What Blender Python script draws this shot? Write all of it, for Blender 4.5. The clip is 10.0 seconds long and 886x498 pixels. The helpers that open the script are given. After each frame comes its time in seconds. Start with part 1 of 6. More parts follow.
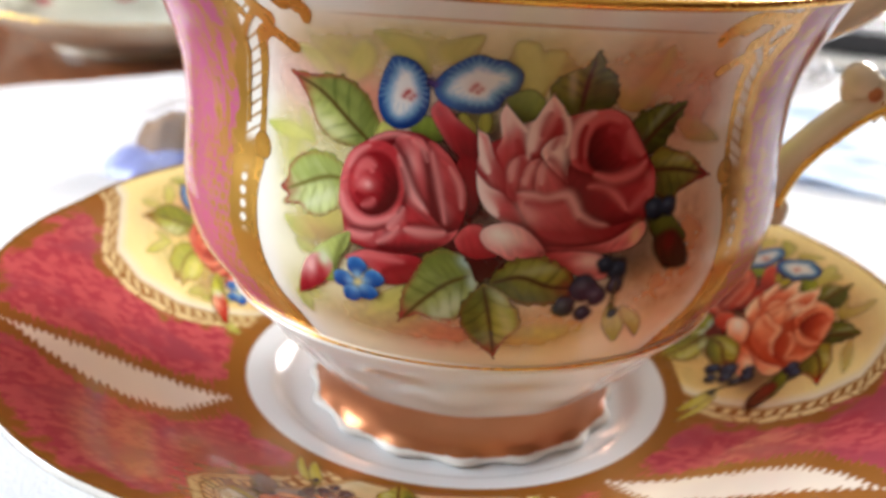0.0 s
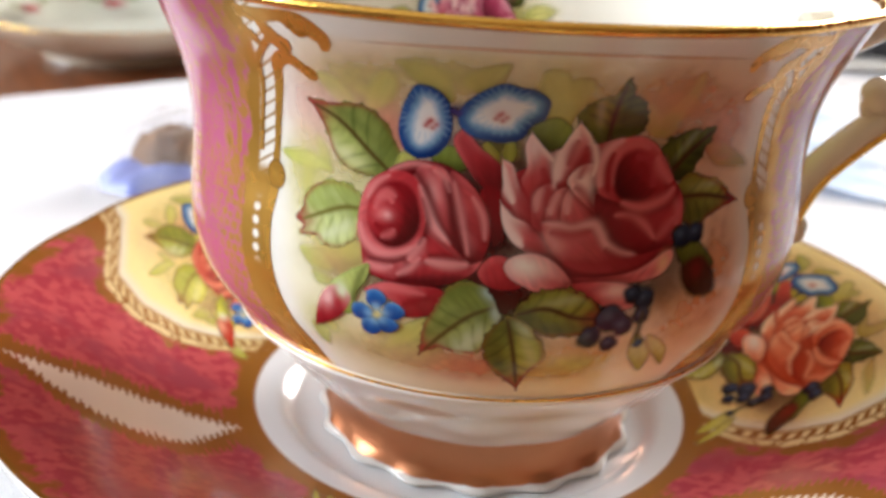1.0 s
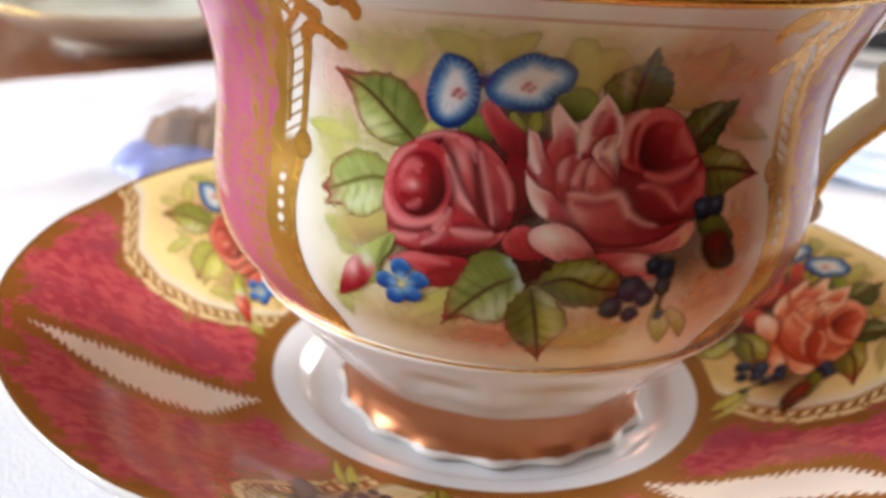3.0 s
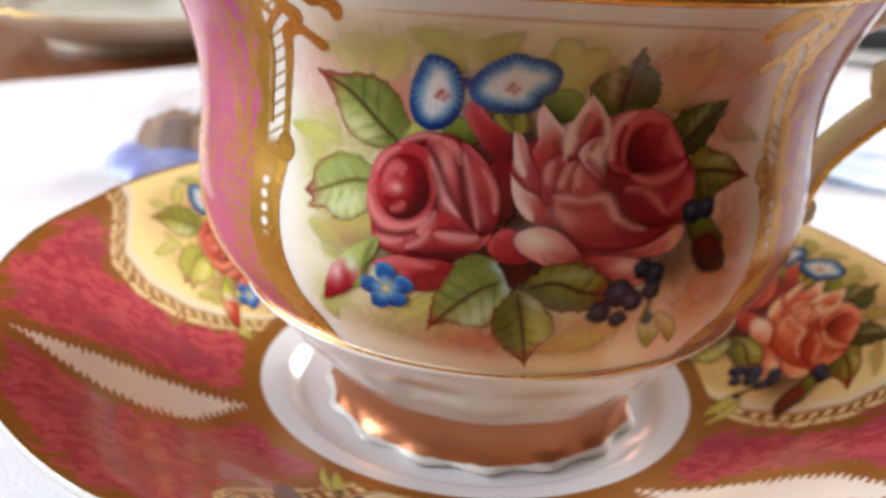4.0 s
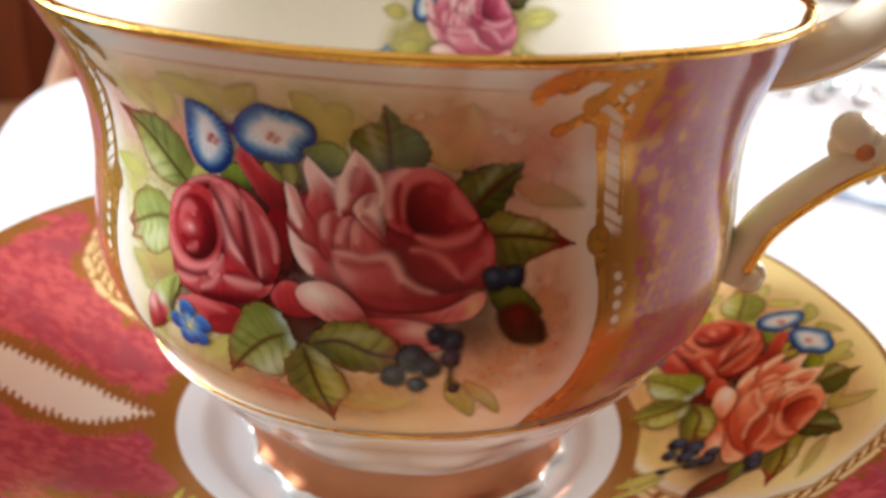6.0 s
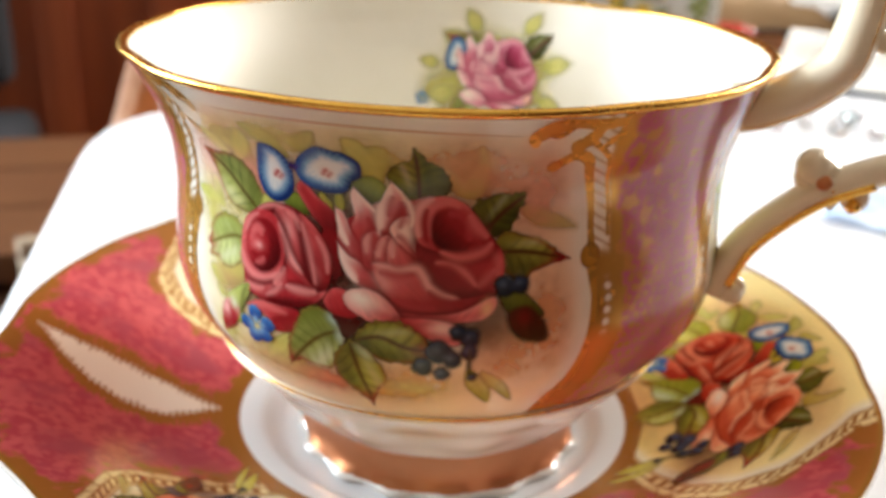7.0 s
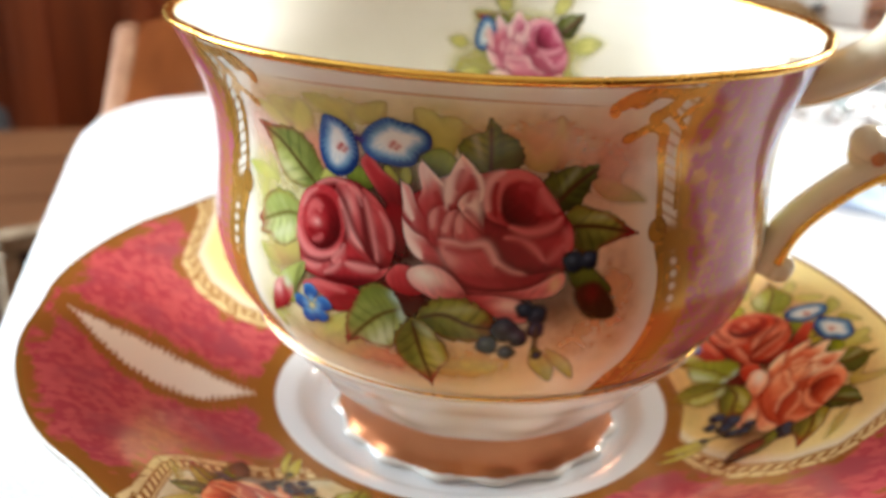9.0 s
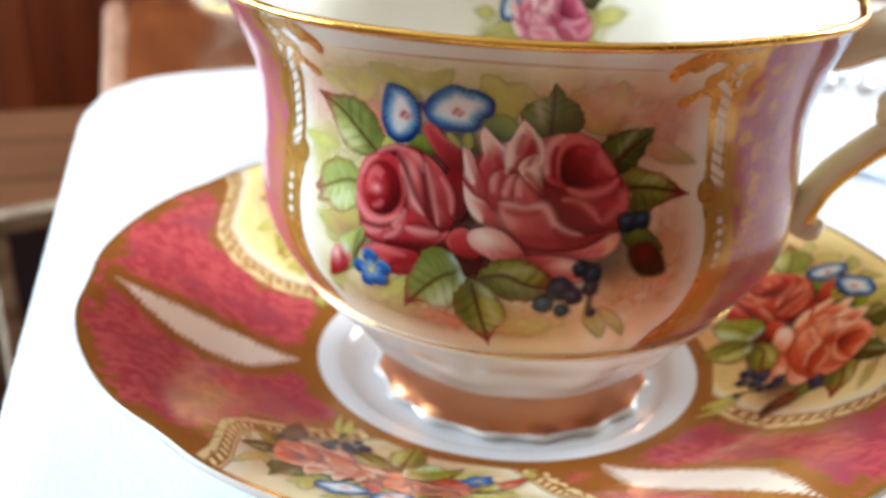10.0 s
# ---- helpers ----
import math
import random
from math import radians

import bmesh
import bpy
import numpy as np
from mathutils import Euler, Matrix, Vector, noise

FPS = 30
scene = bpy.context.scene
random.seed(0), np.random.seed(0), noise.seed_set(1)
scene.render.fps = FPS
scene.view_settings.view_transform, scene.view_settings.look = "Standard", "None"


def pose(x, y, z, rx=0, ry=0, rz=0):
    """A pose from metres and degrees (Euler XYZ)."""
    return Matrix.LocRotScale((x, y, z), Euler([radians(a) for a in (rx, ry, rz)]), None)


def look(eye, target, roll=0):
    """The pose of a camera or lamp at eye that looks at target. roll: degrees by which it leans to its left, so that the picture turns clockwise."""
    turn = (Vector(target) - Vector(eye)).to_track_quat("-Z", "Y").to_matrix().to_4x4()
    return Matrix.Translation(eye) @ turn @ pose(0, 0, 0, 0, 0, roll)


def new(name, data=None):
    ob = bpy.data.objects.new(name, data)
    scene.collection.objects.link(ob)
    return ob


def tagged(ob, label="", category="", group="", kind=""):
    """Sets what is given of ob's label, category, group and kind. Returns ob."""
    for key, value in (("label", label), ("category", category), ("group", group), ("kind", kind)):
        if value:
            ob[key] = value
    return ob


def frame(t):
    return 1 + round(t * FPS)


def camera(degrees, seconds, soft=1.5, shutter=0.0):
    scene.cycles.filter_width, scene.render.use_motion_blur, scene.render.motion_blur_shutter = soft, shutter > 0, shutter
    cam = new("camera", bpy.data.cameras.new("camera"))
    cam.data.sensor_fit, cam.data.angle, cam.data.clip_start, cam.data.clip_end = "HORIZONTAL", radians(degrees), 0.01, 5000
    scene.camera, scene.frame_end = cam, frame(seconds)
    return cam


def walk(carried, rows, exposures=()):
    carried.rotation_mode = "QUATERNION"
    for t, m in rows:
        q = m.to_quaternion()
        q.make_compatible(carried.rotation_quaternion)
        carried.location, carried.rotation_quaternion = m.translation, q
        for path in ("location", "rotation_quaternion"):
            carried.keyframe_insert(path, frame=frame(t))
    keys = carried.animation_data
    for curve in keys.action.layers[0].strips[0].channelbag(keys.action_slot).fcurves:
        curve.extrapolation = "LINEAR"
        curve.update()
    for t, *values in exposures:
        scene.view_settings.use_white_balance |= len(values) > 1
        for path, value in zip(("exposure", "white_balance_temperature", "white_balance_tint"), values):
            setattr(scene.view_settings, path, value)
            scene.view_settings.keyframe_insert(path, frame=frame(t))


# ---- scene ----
cam = camera(49.46, 10.0, soft=3.3)
# seconds, eye, yaw, pitch and roll in degrees
PATH = [
    (0, (-0.0032, -0.1394, 0.0848), 0.06, -21.61, 3.72),
    (0.5, (-0.0067, -0.1342, 0.0860), -0.55, -21.41, 3.82),
    (1, (-0.0071, -0.1350, 0.0867), -0.71, -21.67, 3.33),
    (1.5, (-0.0087, -0.1370, 0.0867), -0.71, -21.57, 3.80),
    (2, (-0.0073, -0.1374, 0.0879), -0.74, -21.87, 3.90),
    (2.5, (-0.0096, -0.1375, 0.0849), -0.70, -22.01, 3.85),
    (4, (-0.0078, -0.1355, 0.0843), -0.61, -21.95, 3.69),
    (4.5, (-0.0044, -0.1347, 0.0837), -0.64, -21.85, 3.42),
    (5, (0.0028, -0.1332, 0.0824), -0.04, -21.66, 3.31),
    (5.5, (0.0200, -0.1242, 0.0820), 8.30, -21.54, 2.47),
    (5.7, (0.0283, -0.1212, 0.0888), 11.63, -23.75, 2.93),
    (6.8, (0.0433, -0.1341, 0.0942), 17.09, -22.05, 2.28),
    (7, (0.0446, -0.1415, 0.0984), 17.19, -21.86, 2.00),
    (7.2, (0.0434, -0.1478, 0.1006), 16.69, -21.56, 2.00),
    (7.5, (0.0443, -0.1496, 0.0953), 16.31, -21.08, 2.50),
    (8, (0.0396, -0.1511, 0.0965), 15.82, -21.37, 2.14),
    (8.5, (0.0365, -0.1470, 0.0952), 15.52, -21.79, 2.32),
    (9, (0.0330, -0.1435, 0.0948), 15.21, -22.08, 2.51),
    (9.2, (0.0337, -0.1453, 0.0963), 15.22, -22.24, 2.31),
    (9.5, (0.0356, -0.1487, 0.0954), 15.47, -21.74, 2.26),
    (10, (0.0243, -0.1508, 0.0946), 13.66, -23.43, 2.08),
]


def aim(eye, yaw, pitch, roll):
    ya, pi_ = radians(yaw), radians(pitch)
    ahead = Vector((-math.sin(ya) * math.cos(pi_), math.cos(ya) * math.cos(pi_), math.sin(pi_)))
    return look(eye, Vector(eye) + ahead, roll)


walk(cam, [(t, aim(eye, yaw, pitch, roll)) for t, eye, yaw, pitch, roll in PATH], [(0, -0.36, 6300, 10), (1, -0.46, 6350, 12), (4.5, -0.5, 6350, 14), (5.5, -0.36, 6450, 14), (7, -0.12, 6400, 8), (9, -0.16, 6350, 6), (9.5, -0.1, 6350, 6), (10, -0.16, 5750, 4)])
cam.data.dof.use_dof = True
cam.data.dof.focus_distance = 0.105
cam.data.dof.aperture_fstop = 26.0

# ---- light ----
world = bpy.data.worlds.new("daylight")
scene.world = world
world.use_nodes = True
_nt = world.node_tree
_sky = _nt.nodes.new("ShaderNodeTexSky")
_sky.sky_type = "NISHITA"
_sky.sun_disc = False
_sky.sun_elevation, _sky.sun_rotation = radians(38), radians(250)
_nt.links.new(_sky.outputs[0], _nt.nodes["Background"].inputs[0])
_nt.nodes["Background"].inputs[1].default_value = 0.12

sun = new("sun", bpy.data.lights.new("sun", "SUN"))
sun.data.energy, sun.data.angle, sun.data.color = 2.0, radians(0.5), (1.0, 0.95, 0.87)
sun.matrix_world = look((-3, 1.0, 6.0), (0, 0, 0))


def window_light(name, eye, target, w, h, watts, colour):
    lamp = new(name, bpy.data.lights.new(name, "AREA"))
    lamp.data.shape, lamp.data.size, lamp.data.size_y = "RECTANGLE", w, h
    lamp.data.energy, lamp.data.color = watts, colour
    lamp.matrix_world = look(eye, target)
    return lamp


window_light("window_daylight", (-1.93, 0.15, 0.62), (0.0, 0.15, 0.62), 1.5, 1.3, 150.0, (0.87, 0.95, 1.0))
window_light("window_daylight_north", (1.5, 2.27, 1.0), (0.0, 0.0, 0.0), 1.0, 0.9, 138.0, (1.0, 0.96, 0.9))
# ---- materials ----
def lin(r, g, b, a=1.0):
    """A colour from 0..255 display values."""
    f = lambda v: (v / 255 / 12.92) if v / 255 <= 0.04045 else ((v / 255 + 0.055) / 1.055) ** 2.4
    return (f(r), f(g), f(b), a)


def material(name, base, rough=0.5, metal=0.0, coat=0.0, noise_scale=0.0, second=None, bump=0.0, bump_scale=400.0, trans=0.0, ior=1.5, stretch=(1, 1, 1), amount=1.0, rough_var=0.0):
    m = bpy.data.materials.new(name)
    m.use_nodes = True
    nt = m.node_tree
    b = nt.nodes["Principled BSDF"]
    b.inputs["Base Color"].default_value = base
    b.inputs["Roughness"].default_value = rough
    b.inputs["Metallic"].default_value = metal
    b.inputs["Coat Weight"].default_value = coat
    b.inputs["Coat Roughness"].default_value = 0.06
    b.inputs["Transmission Weight"].default_value = trans
    b.inputs["IOR"].default_value = ior
    co = nt.nodes.new("ShaderNodeTexCoord")
    mp = nt.nodes.new("ShaderNodeMapping")
    mp.inputs["Scale"].default_value = stretch
    nt.links.new(co.outputs["Object"], mp.inputs["Vector"])
    if noise_scale and second:
        n1 = nt.nodes.new("ShaderNodeTexNoise")
        n1.inputs["Scale"].default_value, n1.inputs["Detail"].default_value = noise_scale, 8
        n1.inputs["Roughness"].default_value = 0.62
        ramp = nt.nodes.new("ShaderNodeValToRGB")
        ramp.color_ramp.elements[0].position, ramp.color_ramp.elements[1].position = 0.5 - 0.25 / amount, 0.5 + 0.25 / amount
        ramp.color_ramp.elements[0].color, ramp.color_ramp.elements[1].color = base, second
        nt.links.new(mp.outputs[0], n1.inputs["Vector"])
        nt.links.new(n1.outputs[0], ramp.inputs[0])
        nt.links.new(ramp.outputs[0], b.inputs["Base Color"])
        if rough_var:
            mr = nt.nodes.new("ShaderNodeMapRange")
            mr.inputs[3].default_value, mr.inputs[4].default_value = rough - rough_var, rough + rough_var
            nt.links.new(n1.outputs[0], mr.inputs[0])
            nt.links.new(mr.outputs[0], b.inputs["Roughness"])
    if bump:
        n2 = nt.nodes.new("ShaderNodeTexNoise")
        n2.inputs["Scale"].default_value, n2.inputs["Detail"].default_value = bump_scale, 5
        bp = nt.nodes.new("ShaderNodeBump")
        bp.inputs["Strength"].default_value, bp.inputs["Distance"].default_value = bump, 0.001
        nt.links.new(mp.outputs[0], n2.inputs["Vector"])
        nt.links.new(n2.outputs[0], bp.inputs["Height"])
        nt.links.new(bp.outputs[0], b.inputs["Normal"])
    return m


def enamel_material(name, rough=0.13, gold_rough=0.3, coat=0.08, brush=False):
    """Hand-painted glaze: the pigment is in the attribute Col; its alpha is 0 where the decoration is gilded."""
    m = bpy.data.materials.new(name)
    m.use_nodes = True
    nt = m.node_tree
    b = nt.nodes["Principled BSDF"]
    at = nt.nodes.new("ShaderNodeAttribute")
    at.attribute_name = "Col"
    inv = nt.nodes.new("ShaderNodeMath")
    inv.operation, inv.inputs[0].default_value = "SUBTRACT", 1.0
    nt.links.new(at.outputs["Alpha"], inv.inputs[1])
    nt.links.new(at.outputs["Color"], b.inputs["Base Color"])
    nt.links.new(inv.outputs[0], b.inputs["Metallic"])
    co = nt.nodes.new("ShaderNodeTexCoord")
    n = nt.nodes.new("ShaderNodeTexNoise")
    n.inputs["Scale"].default_value, n.inputs["Detail"].default_value = 260.0, 6
    nt.links.new(co.outputs["Object"], n.inputs["Vector"])
    wob = nt.nodes.new("ShaderNodeMapRange")
    wob.inputs[3].default_value, wob.inputs[4].default_value = -0.05, 0.07
    nt.links.new(n.outputs[0], wob.inputs[0])
    mr = nt.nodes.new("ShaderNodeMapRange")
    mr.inputs[3].default_value, mr.inputs[4].default_value = rough, gold_rough
    nt.links.new(inv.outputs[0], mr.inputs[0])
    add = nt.nodes.new("ShaderNodeMath")
    nt.links.new(mr.outputs[0], add.inputs[0])
    nt.links.new(wob.outputs[0], add.inputs[1])
    nt.links.new(add.outputs[0], b.inputs["Roughness"])
    b.inputs["Coat Weight"].default_value = coat
    b.inputs["Coat Roughness"].default_value = 0.05
    if brush:
        fade = nt.nodes.new("ShaderNodeAttribute")
        fade.attribute_name = "Fade"
        nt.links.new(fade.outputs["Fac"], b.inputs["Alpha"])
    n2 = nt.nodes.new("ShaderNodeTexNoise")
    n2.inputs["Scale"].default_value, n2.inputs["Detail"].default_value = 130.0, 3
    nt.links.new(co.outputs["Object"], n2.inputs["Vector"])
    bp = nt.nodes.new("ShaderNodeBump")
    bp.inputs["Strength"].default_value, bp.inputs["Distance"].default_value = 0.08, 0.0005
    nt.links.new(n2.outputs[0], bp.inputs["Height"])
    nt.links.new(bp.outputs[0], b.inputs["Normal"])
    return m


ENAMEL = enamel_material("painted_enamel")
BRUSH = enamel_material("brushed_enamel", rough=0.2, coat=0.0, brush=True)
BRUSH.node_tree.nodes["Principled BSDF"].inputs["Specular IOR Level"].default_value = 0.36
PORCELAIN = material("white_porcelain", lin(240, 238, 232), 0.12, coat=0.3, noise_scale=90, second=lin(233, 231, 226), bump=0.05, bump_scale=120)
LINING = material("soft_white_lining", lin(242, 238, 228), 0.5, noise_scale=40, second=lin(235, 230, 216), bump=0.05, bump_scale=120)
PARTITION_WOOD = material("red_brown_panelling", lin(156, 76, 38), 0.42, noise_scale=4, second=lin(108, 46, 22), bump=0.25, bump_scale=25, stretch=(7, 7, 0.5), amount=1.2)
CREAM = material("cream_porcelain", lin(232, 222, 200), 0.16, coat=0.3, noise_scale=60, second=lin(222, 209, 184), bump=0.08, bump_scale=150)
GOLD = material("burnished_gold", lin(252, 206, 104), 0.26, metal=1.0, noise_scale=140, second=lin(230, 174, 76), bump=0.15, bump_scale=500, rough_var=0.08)
ROSE_GOLD = material("rose_gold_lustre", lin(204, 142, 102), 0.36, metal=1.0, noise_scale=60, second=lin(190, 124, 86), bump=0.04, bump_scale=200, rough_var=0.05)
CLOTH = material("white_cotton", lin(240, 240, 243), 0.85, noise_scale=14, second=lin(228, 229, 236), bump=0.5, bump_scale=1500)
TABLE_WOOD = material("oiled_table_wood", lin(150, 86, 42), 0.3, coat=0.15, noise_scale=9, second=lin(104, 52, 24), bump=0.2, bump_scale=40, stretch=(9, 0.7, 9), amount=1.3, rough_var=0.08)
EDGE_WOOD = material("worn_edge_wood", lin(194, 152, 124), 0.4, noise_scale=40, second=lin(142, 96, 70), bump=0.4, bump_scale=90, stretch=(4, 1, 4))
PANEL_WOOD = material("dark_panel_wood", lin(92, 40, 22), 0.38, coat=0.1, noise_scale=4, second=lin(54, 21, 11), bump=0.2, bump_scale=25, stretch=(7, 7, 0.5), amount=1.2, rough_var=0.08)
CHEST_WOOD = material("brown_chest_wood", lin(118, 78, 48), 0.42, noise_scale=6, second=lin(86, 52, 32), bump=0.25, bump_scale=40, stretch=(0.6, 8, 8))
FLOOR_WOOD = material("floor_wood", lin(88, 52, 30), 0.5, noise_scale=5, second=lin(62, 34, 19), bump=0.2, bump_scale=30, stretch=(8, 0.5, 1))
PLASTER = material("brown_boarding", lin(120, 80, 50), 0.8, noise_scale=3, second=lin(96, 60, 36), bump=0.3, bump_scale=60)
# unseen wall behind the camera, lightened to bounce fill onto the cup's front
FILL_WALL = material("brown_fill_wall", lin(174, 148, 120), 0.7, noise_scale=3, second=lin(156, 130, 104), bump=0.2, bump_scale=80)
# ceiling out of view, kept off-white so it reflects top light
BOUNCE_CEILING = material("off_white_bounce_ceiling", lin(206, 198, 184), 0.8, noise_scale=3, second=lin(196, 188, 172), bump=0.15, bump_scale=80)
BLACK_FABRIC = material("black_fabric", lin(28, 27, 30), 0.9, noise_scale=60, second=lin(44, 42, 46), bump=0.5, bump_scale=300)
NAVY = material("navy_cloth", lin(28, 28, 72), 0.9, noise_scale=40, second=lin(44, 42, 92), bump=0.5, bump_scale=400)
DARK_BOARD = material("dark_slate_board", lin(42, 42, 58), 0.5, noise_scale=12, second=lin(56, 54, 70), bump=0.2)
PALE_FRAME = material("chipped_pale_frame", lin(196, 180, 156), 0.6, noise_scale=60, second=lin(120, 98, 76), bump=0.5, bump_scale=200, amount=1.4)
PAPER = material("white_paper", lin(238, 236, 230), 0.8, noise_scale=20, second=lin(226, 224, 220), bump=0.1)
KRAFT = material("kraft_paper", lin(178, 148, 110), 0.85, noise_scale=30, second=lin(156, 124, 88), bump=0.4, bump_scale=120)
INK = material("black_ink", lin(30, 28, 30), 0.6)
BLACK_PLASTIC = material("black_plastic", lin(26, 26, 30), 0.25, noise_scale=30, second=lin(34, 34, 38), coat=0.2)
SILVER = material("brushed_steel", lin(190, 192, 196), 0.22, metal=1.0, noise_scale=80, second=lin(160, 162, 168), stretch=(1, 12, 1))
RED_PLASTIC = material("red_plastic", lin(206, 62, 46), 0.35, noise_scale=50, second=lin(186, 48, 38))
BLUE_PAPER = material("pale_blue_print", lin(170, 196, 232), 0.7, noise_scale=35, second=lin(226, 232, 242), bump=0.3, bump_scale=150, amount=2.0)
BLUE_WRAP = material("blue_foil_wrap", lin(84, 104, 190), 0.3, noise_scale=90, second=lin(150, 160, 214), bump=0.5, bump_scale=150)
BISCUIT = material("brown_biscuit", lin(150, 112, 76), 0.8, noise_scale=120, second=lin(104, 74, 52), bump=0.8, bump_scale=260)
GLASS = material("clear_glass", (1, 1, 1, 1), 0.02, trans=1.0, ior=1.5)
FILM = material("clear_plastic_film", (0.95, 0.96, 1, 1), 0.12, bump=0.9, bump_scale=160)
FILM.node_tree.nodes["Principled BSDF"].inputs["Alpha"].default_value = 0.13
TIN = material("printed_tin_ground", lin(216, 214, 206), 0.35, noise_scale=40, second=lin(198, 200, 186))
# ---- mesh helpers ----
MM = 0.001


def mesh_ob(name, verts, faces, mat, parent=None, label="", smooth=True, colours=None, fade=None):
    me = bpy.data.meshes.new(name)
    me.from_pydata(np.asarray(verts, float).tolist() if isinstance(verts, np.ndarray) else verts, [], faces.tolist() if isinstance(faces, np.ndarray) else faces)
    me.materials.append(mat)
    if smooth:
        me.polygons.foreach_set("use_smooth", [True] * len(me.polygons))
    if colours is not None:
        at = me.color_attributes.new("Col", "FLOAT_COLOR", "POINT")
        at.data.foreach_set("color", np.asarray(colours, np.float32).ravel())
    if fade is not None:
        at = me.attributes.new("Fade", "FLOAT", "POINT")
        at.data.foreach_set("value", np.asarray(fade, np.float32))
    me.update()
    ob = new(name, me)
    if parent:
        ob.parent = parent
    return tagged(ob, label)


def part(name, bm, mat, parent=None, label="", smooth=False, bevel=0.0, segments=2):
    """One mesh object out of a bmesh, under a thing or a part."""
    if bevel:
        bmesh.ops.bevel(bm, geom=bm.edges[:], offset=bevel, segments=segments, affect="EDGES", profile=0.6)
    bmesh.ops.recalc_face_normals(bm, faces=bm.faces[:])
    me = bpy.data.meshes.new(name)
    bm.to_mesh(me)
    bm.free()
    me.materials.append(mat)
    if smooth:
        me.polygons.foreach_set("use_smooth", [True] * len(me.polygons))
    ob = new(name, me)
    if parent:
        ob.parent = parent
    return tagged(ob, label)


def box(sx, sy, sz, at=(0, 0, 0), turn=0.0):
    bm = bmesh.new()
    bmesh.ops.create_cube(bm, size=1.0, matrix=pose(*at, 0, 0, turn) @ Matrix.Diagonal((sx, sy, sz, 1)))
    return bm


def lathe(profile, n=96, wobble=None, at=(0, 0, 0), closed=False):
    """Verts and faces of a turned shape. profile: rows of radius, height; wobble(angle, height) adds to the radius."""
    th = np.linspace(0, 2 * np.pi, n, endpoint=False)
    pr = np.array(profile, float)
    r = pr[:, 0][:, None] * np.ones(n)
    z = pr[:, 1][:, None] * np.ones(n)
    if wobble:
        r = r + wobble(th[None, :], z)
    v = np.stack([at[0] + r * np.sin(th), at[1] - r * np.cos(th), at[2] + z], -1).reshape(-1, 3)
    return v, ring_faces(len(pr), n, True, closed)


def ring_faces(rows, cols, wrap=True, wrap_rows=False):
    i = np.arange(rows if wrap_rows else rows - 1)[:, None]
    j = np.arange(cols if wrap else cols - 1)[None, :]
    a, b = i * cols + j, i * cols + (j + 1) % cols
    c, d = ((i + 1) % rows) * cols + (j + 1) % cols, ((i + 1) % rows) * cols + j
    return np.stack([a, b, c, d], -1).reshape(-1, 4)


def smooth_path(points, per=10, closed=False):
    """Catmull-Rom through the points."""
    p = np.array(points, float)
    if closed:
        p = np.concatenate([p[-1:], p, p[:2]])
    else:
        p = np.concatenate([2 * p[:1] - p[1:2], p, 2 * p[-1:] - p[-2:-1]])
    out = []
    for k in range(1, len(p) - 2):
        t = np.linspace(0, 1, per, endpoint=False)[:, None]
        a, b, c, d = p[k - 1], p[k], p[k + 1], p[k + 2]
        out.append(0.5 * (2 * b + (c - a) * t + (2 * a - 5 * b + 4 * c - d) * t**2 + (3 * b - a - 3 * c + d) * t**3))
    if not closed:
        out.append(p[-2:-1])
    return np.concatenate(out)


def tube(path, radii, sides=16, flat=1.0, side=(0, 1, 0)):
    """Verts and faces of a rod along a path in about one plane; side: the direction across that plane."""
    p = np.asarray(path, float)
    r = np.asarray(radii, float) * np.ones(len(p))
    t = np.gradient(p, axis=0)
    t /= np.linalg.norm(t, axis=1, keepdims=True)
    s = np.array(side, float)
    nrm = np.cross(t, s)
    nrm /= np.linalg.norm(nrm, axis=1, keepdims=True)
    bi = np.cross(nrm, t)
    th = np.linspace(0, 2 * np.pi, sides, endpoint=False)
    v = p[:, None] + r[:, None, None] * (np.cos(th)[None, :, None] * nrm[:, None] + flat * np.sin(th)[None, :, None] * bi[:, None])
    f = ring_faces(len(p), sides).tolist()
    f += [list(range(sides))[::-1], [(len(p) - 1) * sides + k for k in range(sides)]]
    return v.reshape(-1, 3), f


def lattice_noise(x, y, seed=0):
    x, y = np.asarray(x, float), np.asarray(y, float)
    xi, yi = np.floor(x).astype(np.int64), np.floor(y).astype(np.int64)
    xf, yf = x - xi, y - yi
    u, v = xf * xf * (3 - 2 * xf), yf * yf * (3 - 2 * yf)

    def h(a, b):
        n = (a * 374761393 + b * 668265263 + seed * 974634777) & 0xFFFFFFFF
        n = ((n ^ (n >> 13)) * 1274126177) & 0xFFFFFFFF
        return ((n ^ (n >> 16)) & 0xFFFF) / 65535.0

    return (h(xi, yi) * (1 - u) + h(xi + 1, yi) * u) * (1 - v) + (h(xi, yi + 1) * (1 - u) + h(xi + 1, yi + 1) * u) * v


def fbm(x, y, seed=0, octaves=4):
    return sum(lattice_noise(x * 2**k, y * 2**k, seed + k) * 0.5**k for k in range(octaves)) / sum(0.5**k for k in range(octaves))


def step(a, b, x):
    t = np.clip((x - a) / (b - a), 0, 1)
    return t * t * (3 - 2 * t)


def mixed(a, b, k):
    k = np.asarray(k)[..., None]
    return np.asarray(a) * (1 - k) + np.asarray(b) * k


# ---- room ----
FLOOR = -0.76


def structure(name, bm, mat, label, category, bevel=0.0):
    return tagged(part(name, bm, mat, None, label, bevel=bevel), label, category, kind="structure")


